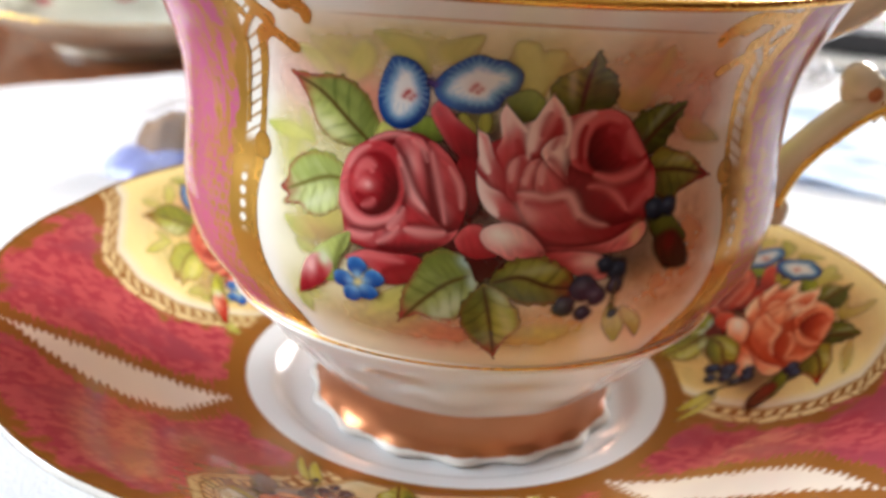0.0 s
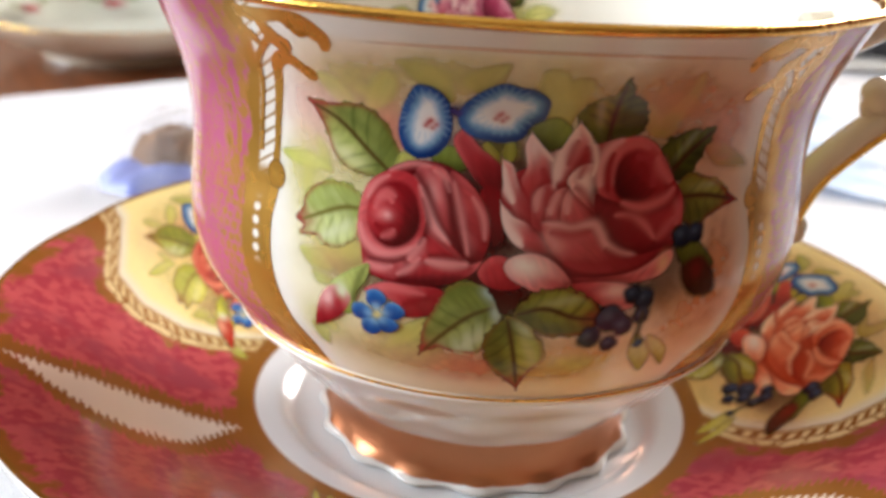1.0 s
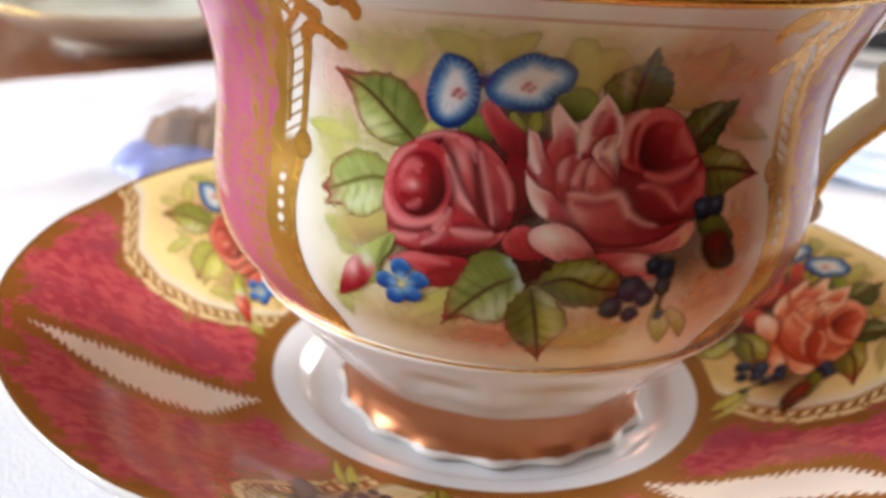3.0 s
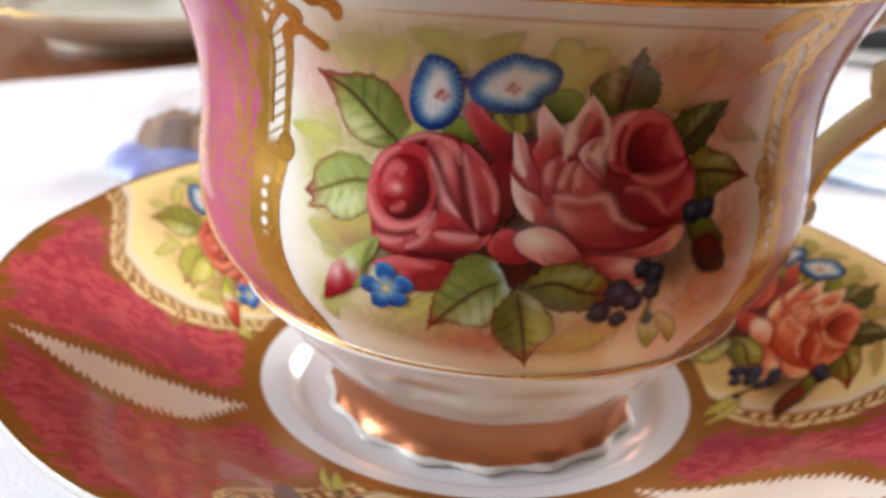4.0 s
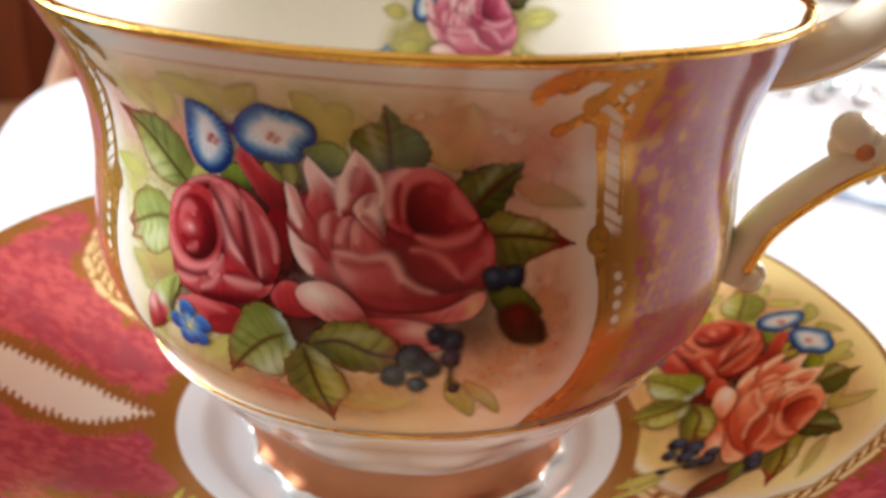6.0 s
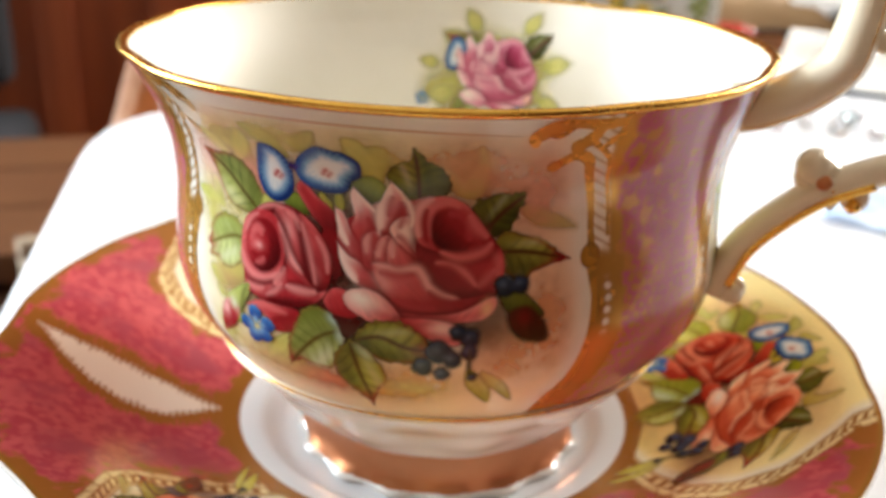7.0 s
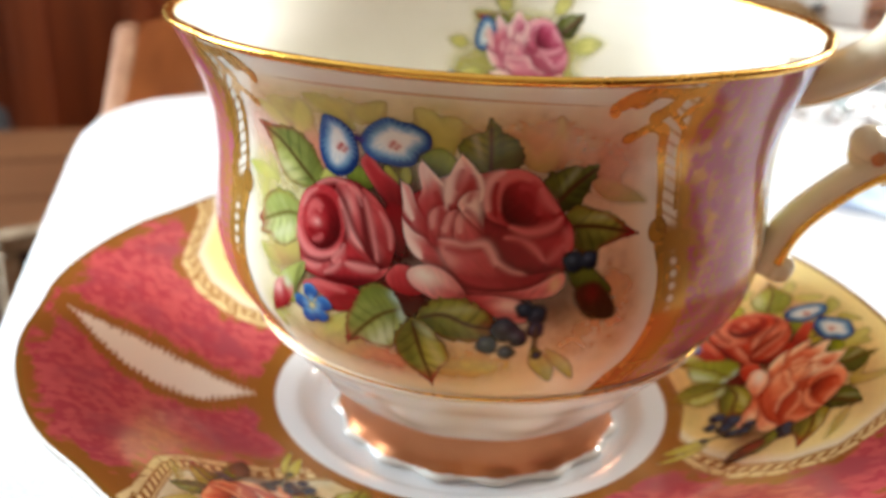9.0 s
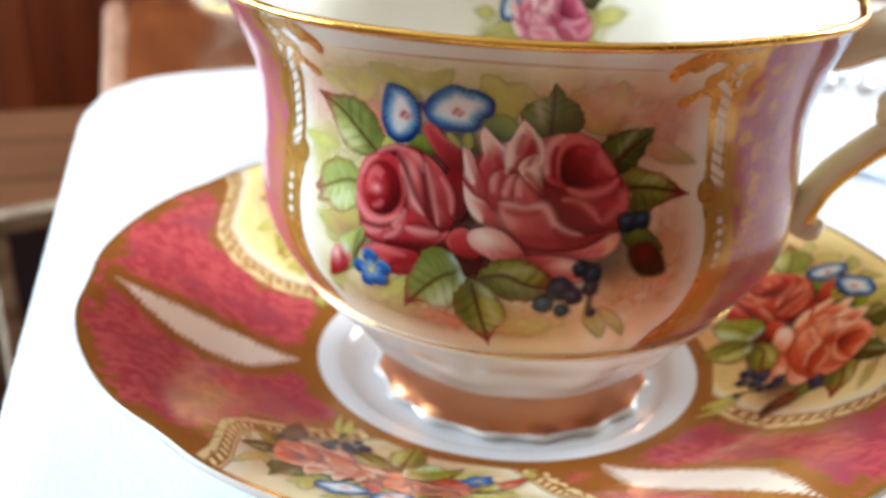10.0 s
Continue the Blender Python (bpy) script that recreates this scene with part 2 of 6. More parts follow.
structure("floor", box(4.3, 4.9, 0.1, (0.1, 0.0, FLOOR - 0.05)), FLOOR_WOOD, "brown wooden floor boards of the room", "floor")
structure("ceiling", box(4.3, 4.9, 0.1, (0.1, 0.0, 1.75)), BOUNCE_CEILING, "plain unseen ceiling over the room, off-white for bounced light", "ceiling")


def wall_with_window(name, across, length, win, mat, label):
    """A wall on x = across with one opening: from, to, sill, head."""
    bm = bmesh.new()
    a, b, sill, headz = win
    lo, hi = FLOOR, 1.7
    half = length / 2
    for s0, s1, z0, z1 in ((-half, a, lo, hi), (b, half, lo, hi), (a, b, lo, sill), (a, b, headz, hi)):
        c, w = ((s0 + s1) / 2, s1 - s0)
        size, at = (0.14, w, z1 - z0), (across, c, (z0 + z1) / 2)
        bmesh.ops.create_cube(bm, size=1.0, matrix=Matrix.Translation(at) @ Matrix.Diagonal((*size, 1)))
    return structure(name, bm, mat, label, "wall")


wall_with_window("wall_west", -2.0, 4.8, (-0.65, 0.95, 0.0, 1.3), PLASTER, "brown boarded wall with a daylit window opening")
bm = bmesh.new()
for x0, x1, z0, z1 in ((-2.05, 0.95, FLOOR, 1.7), (2.05, 2.25, FLOOR, 1.7), (0.95, 2.05, FLOOR, 0.5), (0.95, 2.05, 1.5, 1.7)):
    bmesh.ops.create_cube(bm, size=1.0, matrix=Matrix.Translation(((x0 + x1) / 2, 2.38, (z0 + z1) / 2)) @ Matrix.Diagonal((x1 - x0, 0.14, z1 - z0, 1)))
structure("wall_north", bm, PANEL_WOOD, "dark red-brown wood panelled wall with a high window opening", "wall")
structure("wall_east", box(0.14, 4.8, 2.5, (2.2, 0, 0.48)), PANEL_WOOD, "dark wood panelled wall of the room", "wall")
structure("wall_south", box(4.3, 0.14, 2.5, (0.1, -2.38, 0.48)), FILL_WALL, "unseen plain brown wall facing the panelling, lightened as front fill", "wall")

# the panelled partition seen beyond the table's edge, with its upright boards
partition = structure("wall_partition", box(2.2, 0.05, 2.0, (-0.95, 1.14, 0.2), 33), PARTITION_WOOD, "dark red-brown panelled partition with upright boards", "wall")
for k in range(13):
    w = 0.05 if k % 3 == 0 else 0.035
    m = pose(-0.95, 1.14, 0.2, 0, 0, 33) @ Matrix.Translation((-1.0 + 0.16 * k, -0.031, 0))
    slat = part("board", box(w, 0.014, 1.98), PARTITION_WOOD, partition, bevel=0.004)
    slat.matrix_world = m

# ---- table and cloth ----
TURN_TABLE = 29.4
TABLE = pose(-0.1816, 0.1608, 0.0, 0, 0, TURN_TABLE)


table = tagged(new("dining_table"), "orange-brown wooden table with a worn moulded edge", "table")
table.matrix_world = TABLE
table_end = lambda a: min(0.215 + 1.35 * a, 0.85)      # the far corner is cut off askew
for k in range(6):
    x0, x1 = 0.0075 + 0.17 * k + 0.001, 0.0075 + 0.17 * (k + 1) - 0.001
    bm = bmesh.new()
    vs = [bm.verts.new((x, y, z)) for z in (-0.0235, -0.0015) for x, y in ((x0, -0.335), (x1, -0.335), (x1 - 0.009, table_end(x1)), (x0 - 0.009, table_end(x0)))]
    for q in ((3, 2, 1, 0), (4, 5, 6, 7), (0, 1, 5, 4), (1, 2, 6, 5), (2, 3, 7, 6), (3, 0, 4, 7)):
        bm.faces.new([vs[i] for i in q])
    part("plank", bm, TABLE_WOOD, table, bevel=0.0012)
# moulded long edge: rounded nose, a cove and a lower lip
nose = smooth_path([(0.026, -0.0016), (0.012, -0.0018), (0.004, -0.005), (0.001, -0.011), (0.006, -0.017), (0.012, -0.020), (0.010, -0.028), (0.018, -0.034), (0.026, -0.034)], 5)
vv, ff = [], []
for y in np.linspace(-0.335, 0.225, 40):
    vv += [(0.5 * x - 0.0055 - 0.045 * max(y, 0.0) + 0.0006 * lattice_noise(y * 90, x * 400), y, z) for x, z in nose]
n = len(nose)
ff = ring_faces(40, n, True)
mesh_ob("edge_moulding", vv, ff.tolist(), EDGE_WOOD, table, "scuffed lighter moulded edge")
for a, b in ((0.09, -0.29), (0.09, 0.2), (0.97, -0.29), (0.97, 0.78), (0.42, 0.7)):
    part("leg", box(0.06, 0.06, 0.735, (a, b, -0.3925)), TABLE_WOOD, table, bevel=0.006)
part("apron", box(0.86, 0.54, 0.08, (0.54, -0.04, -0.0645)), TABLE_WOOD, table, bevel=0.003)

# cloth: flat on the table, folded down over the long edge, with a rounded far corner
ca, cb = 150, 170
s = np.concatenate([np.linspace(-0.055, -0.006, 14), np.linspace(-0.004, 0.62, ca - 14)])
tt = np.linspace(-0.325, 0.012, cb)
S, T_ = np.meshgrid(s, tt, indexing="ij")
# the far edge runs askew to the table, and its corner is rounded
far = np.interp(S, [-0.055, -0.006, 0.0, 0.008, 0.017, 0.034, 0.06, 0.1, 0.62], [-0.06, -0.03, -0.004, 0.012, 0.022, 0.028, 0.033, 0.042, 0.17])
Yv = -0.325 + (T_ + 0.325) / 0.337 * (0.325 + far)
bend = np.clip(-S, 0, None)
arc = 0.006
ang = np.clip(bend / arc, 0, np.pi / 2)
X = np.where(S >= 0, S, -arc * np.sin(ang))
Z = np.where(S >= 0, 0.0, -arc * (1 - np.cos(ang)) - np.clip(bend - arc * np.pi / 2, 0, None))
wr = (fbm(S * 22 + 3, Yv * 22, 5, 3) - 0.5) * 0.0022 * step(0.09, 0.16, np.hypot(S - 0.081, Yv + 0.229)) + (fbm(S * 60, Yv * 9 + S * 40, 9, 2) - 0.5) * 0.0006
Z = Z + np.where(S >= 0, np.abs(wr), 0)
X = X - 0.003 + np.where(S < 0, (fbm(Yv * 16, S * 4, 3, 2) - 0.3) * 0.004 * np.clip(bend / 0.1, 0, 1) * -1, 0)
top = np.stack([X, Yv, Z], -1).reshape(-1, 3)
cloth = mesh_ob("tablecloth", top, ring_faces(ca, cb, False), CLOTH, None)
cloth.matrix_world = TABLE
solid = cloth.modifiers.new("thickness", "SOLIDIFY")
solid.thickness, solid.offset = 0.0008, -1.0
tagged(cloth, "white cotton tablecloth hanging over the table's edge", "tablecloth")
# ---- porcelain shapes, in millimetres ----
CUP_X = 1.1
CUP_PROFILE = np.array([(36.4, 29.0), (38.3, 31.0), (40.4, 33.6), (41.9, 36.6), (42.8, 40.5), (43.0, 44.0), (42.8, 48.0), (42.5, 52.0), (42.5, 55.7), (42.9, 60.0), (44.1, 64.5), (45.7, 69.0), (46.9, 72.3), (47.6, 74.0)])
PANEL_MID = 2.0


def lobes(az, z):
    """The bowl is slightly oval, and drawn in a little at the six seams between its painted fields."""
    k = step(30.0, 74.0, z)
    d = 0.0
    for seam in (-40, 40):
        rel = (np.degrees(az) - PANEL_MID - seam + 60) % 120 - 60
        d = d - 0.55 * np.exp(-((rel / 7.0) ** 2))
    front = np.clip(np.cos(az - 0.07), 0, 1) ** 2
    back = np.clip(-np.cos(az - 0.07), 0, 1) ** 2
    waist = -2.2 * step(28.0, 34.0, z) + 4.8 * step(63.0, 76.8, z)
    return d * (0.25 + 0.75 * k) + waist * front + np.clip(waist, -2.0, 0) * back


_fine = smooth_path(CUP_PROFILE, 12)


def cup_point(u, v, off):
    """u: millimetres round the bowl from its middle field, v: height; off: proud of the glaze."""
    az = u / 42.7
    r = np.interp(v, _fine[:, 1], _fine[:, 0]) + lobes(az, v) + off
    return np.stack([(CUP_X + r * np.sin(az)) * MM, -r * np.cos(az) * MM, np.asarray(v) * MM + 0 * r], -1)


SAUCER_PROFILE = np.array([(0, 6.2), (20, 6.2), (25.5, 6.3), (28.0, 7.0), (29.5, 8.3), (32, 9.0), (35, 9.6), (40, 10.8), (46, 13.0), (52, 16.2), (58, 19.6), (64, 22.6), (69, 24.8), (72.5, 26.0), (74.0, 26.4)])
_sfine = smooth_path(SAUCER_PROFILE, 8)


def saucer_edge(az):
    """The saucer's outline: shallow lobes with small notches."""
    a = (np.degrees(az) + 180) % 360 - 180
    rel = (a + 67 + 20) % 40 - 20
    out = 71.14 +0.91 * np.cos(1 * az) -0.96 * np.sin(1 * az) +0.42 * np.cos(2 * az) +1.67 * np.sin(2 * az) -0.41 * np.cos(3 * az) -0.46 * np.sin(3 * az)
    return out / 74.0 * (1.0 - 0.012 * np.exp(-((rel / 6.0) ** 2)))


def saucer_point(r, az, off):
    z = np.interp(r, _sfine[:, 0], _sfine[:, 1]) + off
    k = 1 + (saucer_edge(az) - 1) * step(40, 74, r)
    return np.stack([r * k * np.sin(az) * MM, -r * k * np.cos(az) * MM, z * MM], -1)


# ---- painted decoration ----
WHITE, CREAMY = np.array(lin(240, 237, 228)), np.array(lin(236, 226, 196))
PINK, DEEP_PINK = np.array(lin(178, 88, 118)), np.array(lin(170, 62, 76))
GILT = np.array(lin(216, 164, 72, 0.35))
DULL_GILT = np.array(lin(170, 112, 42, 0.6))


def blobs(base, u, v, spots):
    c = np.ones(u.shape + (4,)) * base
    for x, y, sx, sy, col, k in spots:
        c = mixed(c, np.array(col), k * np.exp(-(((u - x) / sx) ** 2 + ((v - y) / sy) ** 2)))
    return c


HAZE = (
    (-17, 66, 9, 5, lin(238, 186, 164), 0.85), (-25, 60, 6, 5, lin(240, 196, 184), 0.6), (-16, 52, 9, 8, lin(206, 204, 128), 0.7),
    (-19, 40, 8, 7, lin(206, 206, 120), 0.7), (2, 68, 12, 5, lin(228, 218, 150), 0.7), (14, 66, 11, 6, lin(230, 212, 150), 0.7),
    (24, 60, 8, 9, lin(232, 176, 140), 0.8), (27, 46, 7, 12, lin(232, 178, 134), 0.7), (-4, 34, 12, 5, lin(236, 164, 130), 0.75),
    (-14, 35, 7, 5, lin(226, 206, 130), 0.8), (10, 33, 9, 5, lin(232, 190, 108), 0.8), (22, 38, 8, 7, lin(232, 178, 110), 0.75),
    (0, 52, 22, 17, lin(232, 220, 166), 0.35))


def field_half(z):
    return np.interp(z, [29, 31, 34, 38.5, 43.6, 48, 54, 61, 65, 70, 74], [33, 36, 38.5, 41, 42.5, 42.8, 41.5, 40, 38, 36, 35])


def lace(u, v, seed):
    """Gilt vermicelli: thin worm-like lines and dots."""
    a = fbm(u * 0.7, v * 0.7, seed, 2)
    b = fbm(u * 0.7 + 40, v * 0.7 + 9, seed + 7, 2)
    return np.maximum(1 - step(0.012, 0.03, np.abs(a - 0.5)), 1 - step(0.01, 0.028, np.abs(b - 0.47)))


def cup_paint(az, z):
    deg = np.degrees(az)
    rel = (deg - PANEL_MID + 60) % 120 - 60
    u = np.radians(rel + PANEL_MID) * 42.7
    w = field_half(z)
    d = (np.abs(rel) - w) * 0.745          # millimetres outside the field
    c = mixed(blobs(WHITE, u, z, HAZE), np.array(lin(252, 243, 220)), 0.42)
    c = mixed(c, WHITE, np.clip(step(-4.5, -0.6, d) + step(70.5, 72, z), 0, 1))
    # band of feathering and dots outside the scroll
    hatch = step(0.6, 0.7, np.abs(((z * 0.62 + d * 0.4) % 1) - 0.5) * 1.6)
    upper = mixed(WHITE * np.ones(c.shape), GILT, hatch)
    dots = step(0.25, 0.4, np.hypot(((z * 0.6) % 1) - 0.5, (d - 2.2) * 0.6))
    lower = mixed(WHITE * np.ones(c.shape), GILT, np.maximum(dots, np.clip(step(49, 51, z) + 1 - step(42, 44, z), 0, 1)))
    band = mixed(lower, upper, step(53, 55, z))
    band = mixed(band, GILT, step(2.7, 3.2, d))
    worm = lace(u + deg // 60 * 31, z, 3)
    mottle = fbm(u * 1.15 + deg // 60 * 17, z * 0.5, 21, 3)
    cu, cz = np.floor(u / 1.5 + 0.5 * (np.floor(z / 1.4) % 2)), np.floor(z / 1.4)
    jx, jz = lattice_noise(cu * 7 + 3, cz * 5, 61), lattice_noise(cu * 5, cz * 7 + 3, 67)
    bead = np.hypot(u / 1.5 + 0.5 * (cz % 2) - cu - 0.35 - 0.3 * jx, z / 1.4 - cz - 0.35 - 0.3 * jz)
    beads = (1 - step(0.22, 0.3, bead - 0.16 * jx)) * (1 - step(50, 56, z))
    pink = mixed(PINK * np.ones(c.shape), np.array(lin(196, 112, 152)), 0.5 * fbm(u * 0.2, z * 0.2, 4))
    near = 1 - step(6.0, 13.0, d)
    gilded = np.clip(0.8 * step(0.5 + 0.1 * (1 - near), 0.57 + 0.1 * (1 - near), mottle) * (0.2 + 0.8 * near) * (0.35 + 0.65 * step(46, 54, z)) + 0.85 * beads * (0.15 + 0.85 * near) + 0.55 * worm, 0, 0.88)
    pink = mixed(pink, GILT * (0.86, 0.8, 0.72, 1.8), gilded)
    edge = step(0.5, 0.65, fbm(u * 0.5, z * 0.5, 5) * 0.7 + np.clip(1 - (d - 3) / 2.6, 0, 1) * 0.6)
    pink = mixed(pink, GILT, edge)
    c = mixed(c, band, step(-0.1, 0.1, d))
    c = mixed(c, pink, step(3.7, 4.0, d - 1.0 * (1 - step(46, 54, z))))
    return c


class Paint:
    """Brushwork in flat millimetres (u, v), laid layer on layer; built on a curved surface later."""

    def __init__(self):
        self.v, self.c, self.f, self.a, self.n, self.layer = [], [], [], [], 0, 0

    def add(self, pts, cols, faces, fade=None):
        self.a.append(np.ones(len(pts)) if fade is None else np.asarray(fade, float))
        self.v.append(np.column_stack([pts, np.full(len(pts), self.layer)]))
        self.c.append(cols)
        self.f.append(faces + self.n)
        self.n += len(pts)
        self.layer += 1

    def fan(self, outline, centre, colour, rings=10, feather=0.16):
        """colour(s, pts): s from 0 in the middle to 1 at the edge."""
        o, m = np.asarray(outline, float), len(outline)
        fr = np.linspace(0.02, 1, rings)
        p = (np.array(centre) + fr[:, None, None] * (o - np.array(centre))[None]).reshape(-1, 2)
        sv = np.repeat(fr, m)
        cols = np.asarray(colour(sv, p), float)
        streak = 0.8 + 0.4 * fbm(p[:, 0] * 1.4 + 5, p[:, 1] * 1.4, 11 + self.layer % 7, 3)
        cols = np.column_stack([cols[:, :3] * streak[:, None], cols[:, 3]])
        self.add(p, cols, ring_faces(rings, m), 1 - step(1 - feather, 1.0, sv))

    def wash(self, x, y, rx, ry, colour, strength=0.8, turn=0.0):
        """A soft pool of thinned colour."""
        a = np.linspace(0, 2 * np.pi, 48, endpoint=False)
        k = 1 + 0.12 * np.cos(3 * a + x) + 0.08 * np.cos(5 * a + y)
        ca, sa = math.cos(radians(turn)), math.sin(radians(turn))
        o = np.stack([x + rx * k * np.cos(a) * ca - ry * k * np.sin(a) * sa, y + rx * k * np.cos(a) * sa + ry * k * np.sin(a) * ca], -1)
        fr = np.linspace(0.03, 1, 10)
        p = (np.array((x, y)) + fr[:, None, None] * (o - (x, y))[None]).reshape(-1, 2)
        sv = np.repeat(fr, 48)
        cols = np.ones((len(p), 4)) * np.asarray(colour)
        self.add(p, cols, ring_faces(10, 48), strength * (1 - step(0.2, 1.0, sv)) * (0.7 + 0.6 * fbm(p[:, 0] * 0.5, p[:, 1] * 0.5, 17)))

    def petal(self, x, y, length, width, angle, base, tip, edge=None, point=1.0, bend=0.0, ruffle=0.0, rim=0.78, side=None, feather=0.16):
        s = np.linspace(0, 1, 30)
        w = width / 2 * np.sin(np.pi * s ** (0.75 * point)) ** 0.7
        w = w * (1 + ruffle * np.sin(s * 37 + x * 3))
        up = np.stack([s * length, w + bend * np.sin(np.pi * s)], -1)
        dn = np.stack([s * length, -w + bend * np.sin(np.pi * s)], -1)[::-1][1:-1]
        loc = np.concatenate([up, dn])
        a = radians(angle)
        rot = np.array([[math.cos(a), math.sin(a)], [-math.sin(a), math.cos(a)]])
        out = loc @ rot + (x, y)
        centre = np.array([0.5 * length, bend]) @ rot + (x, y)
        edge = tip if edge is None else edge

        def colour(sv, p):
            q = (p - (x, y)) @ rot.T
            k = np.clip(q[:, 0] / length, 0, 1)
            c = mixed(base, tip, k**1.3)
            if side is not None:
                c = mixed(c, side, 0.6 * step(-0.1, 0.3, (q[:, 1] - bend) / width))
            return mixed(c, edge, step(rim, 0.97, sv) * 0.9 * step(0.15, 0.75, k))

        self.fan(out, centre, colour, feather=feather)

    def crescent(self, x, y, r, a0, a1, thick, inner, outer, squash=1.0, turn=0.0):
        """A petal's lip: an arc of radius r that is thickest in its middle."""
        s = np.linspace(0, 1, 26)
        a = np.radians(a0 + (a1 - a0) * s)
        t = thick * np.sin(np.pi * s) ** 0.8
        ca, sa = math.cos(radians(turn)), math.sin(radians(turn))

        def put(rr):
            px, py = rr * np.cos(a), rr * np.sin(a) * squash
            return np.stack([x + px * ca - py * sa, y + px * sa + py * ca], -1)

        rows = np.linspace(0, 1, 6)
        p = np.concatenate([put(r - t * (1 - k)) for k in rows])
        k = np.repeat(rows, len(s))
        c = mixed(inner, outer, k**1.6)
        c = np.column_stack([c[:, :3] * (0.84 + 0.32 * fbm(p[:, 0] * 1.3, p[:, 1] * 1.3, 3))[:, None], c[:, 3]])
        self.add(p, c, ring_faces(6, len(s), False), step(0.0, 0.2, k) * (1 - 0.5 * step(0.85, 1.0, k)))

    def stroke(self, path, width, colour, end=None, taper=True, per=8):
        p = smooth_path(path, per)
        t = np.gradient(p, axis=0)
        t /= np.linalg.norm(t, axis=1, keepdims=True) + 1e-9
        nrm = np.stack([-t[:, 1], t[:, 0]], -1)
        s = np.linspace(0, 1, len(p))
        w = np.interp(s, np.linspace(0, 1, len(width)), width) if hasattr(width, "__len__") else width * (np.sin(np.pi * np.clip(s, 0.03, 0.97)) ** 0.6 if taper else np.ones(len(s)))
        rows = np.array([-0.5, 0, 0.5])
        pts = np.concatenate([p + nrm * (k * w)[:, None] for k in rows])
        c = mixed(np.array(colour), np.array(end if end is not None else colour), np.tile(s, 3))
        soft = np.repeat([0.25, 1.0, 0.25], len(p)) * (step(0, 0.15, np.tile(s, 3)) * (1 - step(0.85, 1, np.tile(s, 3)))) if taper and not hasattr(width, "__len__") else None
        self.add(pts, c, ring_faces(3, len(p), False), soft)

    def disc(self, x, y, rx, ry, colour, turn=0.0, ruffle=0.0, lobes_n=5, n=64, phase=0.0, feather=0.16):
        a = np.linspace(0, 2 * np.pi, n, endpoint=False)
        k = 1 + ruffle * np.cos(lobes_n * a + phase) + 0.4 * ruffle * np.cos((lobes_n * 2 + 1) * a)
        px, py = rx * k * np.cos(a), ry * k * np.sin(a)
        ca, sa = math.cos(radians(turn)), math.sin(radians(turn))
        out = np.stack([x + px * ca - py * sa, y + px * sa + py * ca], -1)
        self.fan(out, (x, y), colour, feather=feather)

    def build(self, name, surface, parent, label="", base=0.03, each=0.005):
        v = np.concatenate(self.v)
        xyz = surface(v[:, 0], v[:, 1], base + each * v[:, 2])
        return mesh_ob(name, xyz, np.concatenate(self.f), BRUSH, parent, label, colours=np.concatenate(self.c), fade=np.concatenate(self.a))


A = lambda *c: np.array(lin(*c))
REDS = dict(dark=A(84, 8, 14), deep=A(138, 22, 30), mid=A(188, 50, 58), light=A(226, 116, 118), pale=A(246, 194, 190))
PINKS = dict(dark=A(96, 12, 20), deep=A(148, 34, 42), mid=A(188, 62, 70), light=A(216, 110, 112), pale=A(252, 222, 216))
CORALS = dict(dark=A(150, 30, 14), deep=A(196, 66, 36), mid=A(228, 108, 70), light=A(246, 158, 116), pale=A(254, 220, 184))
MAUVES = dict(dark=A(130, 28, 60), deep=A(172, 58, 96), mid=A(206, 104, 136), light=A(230, 160, 180), pale=A(248, 216, 222))
ORANGE_REDS = dict(dark=A(110, 16, 10), deep=A(164, 38, 22), mid=A(200, 66, 42), light=A(226, 118, 84), pale=A(244, 180, 146))
GREENS = dict(dark=A(72, 86, 30), mid=A(138, 152, 66), light=A(188, 200, 112), pale=A(216, 226, 172), tip=A(150, 52, 50))
OLIVES = dict(dark=A(60, 62, 18), mid=A(112, 118, 40), light=A(160, 160, 68), pale=A(194, 190, 108), tip=A(130, 46, 30))


def spear(p, m, r, b, t, width, base, tip, edge=None, **kw):
    """A petal from b to t, both in radii of the flower."""
    (x0, y0), (x1, y1) = m(*b), m(*t)
    p.petal(x0, y0, math.hypot(x1 - x0, y1 - y0), width * r, math.degrees(math.atan2(y1 - y0, x1 - x0)), base, tip, edge, **kw)


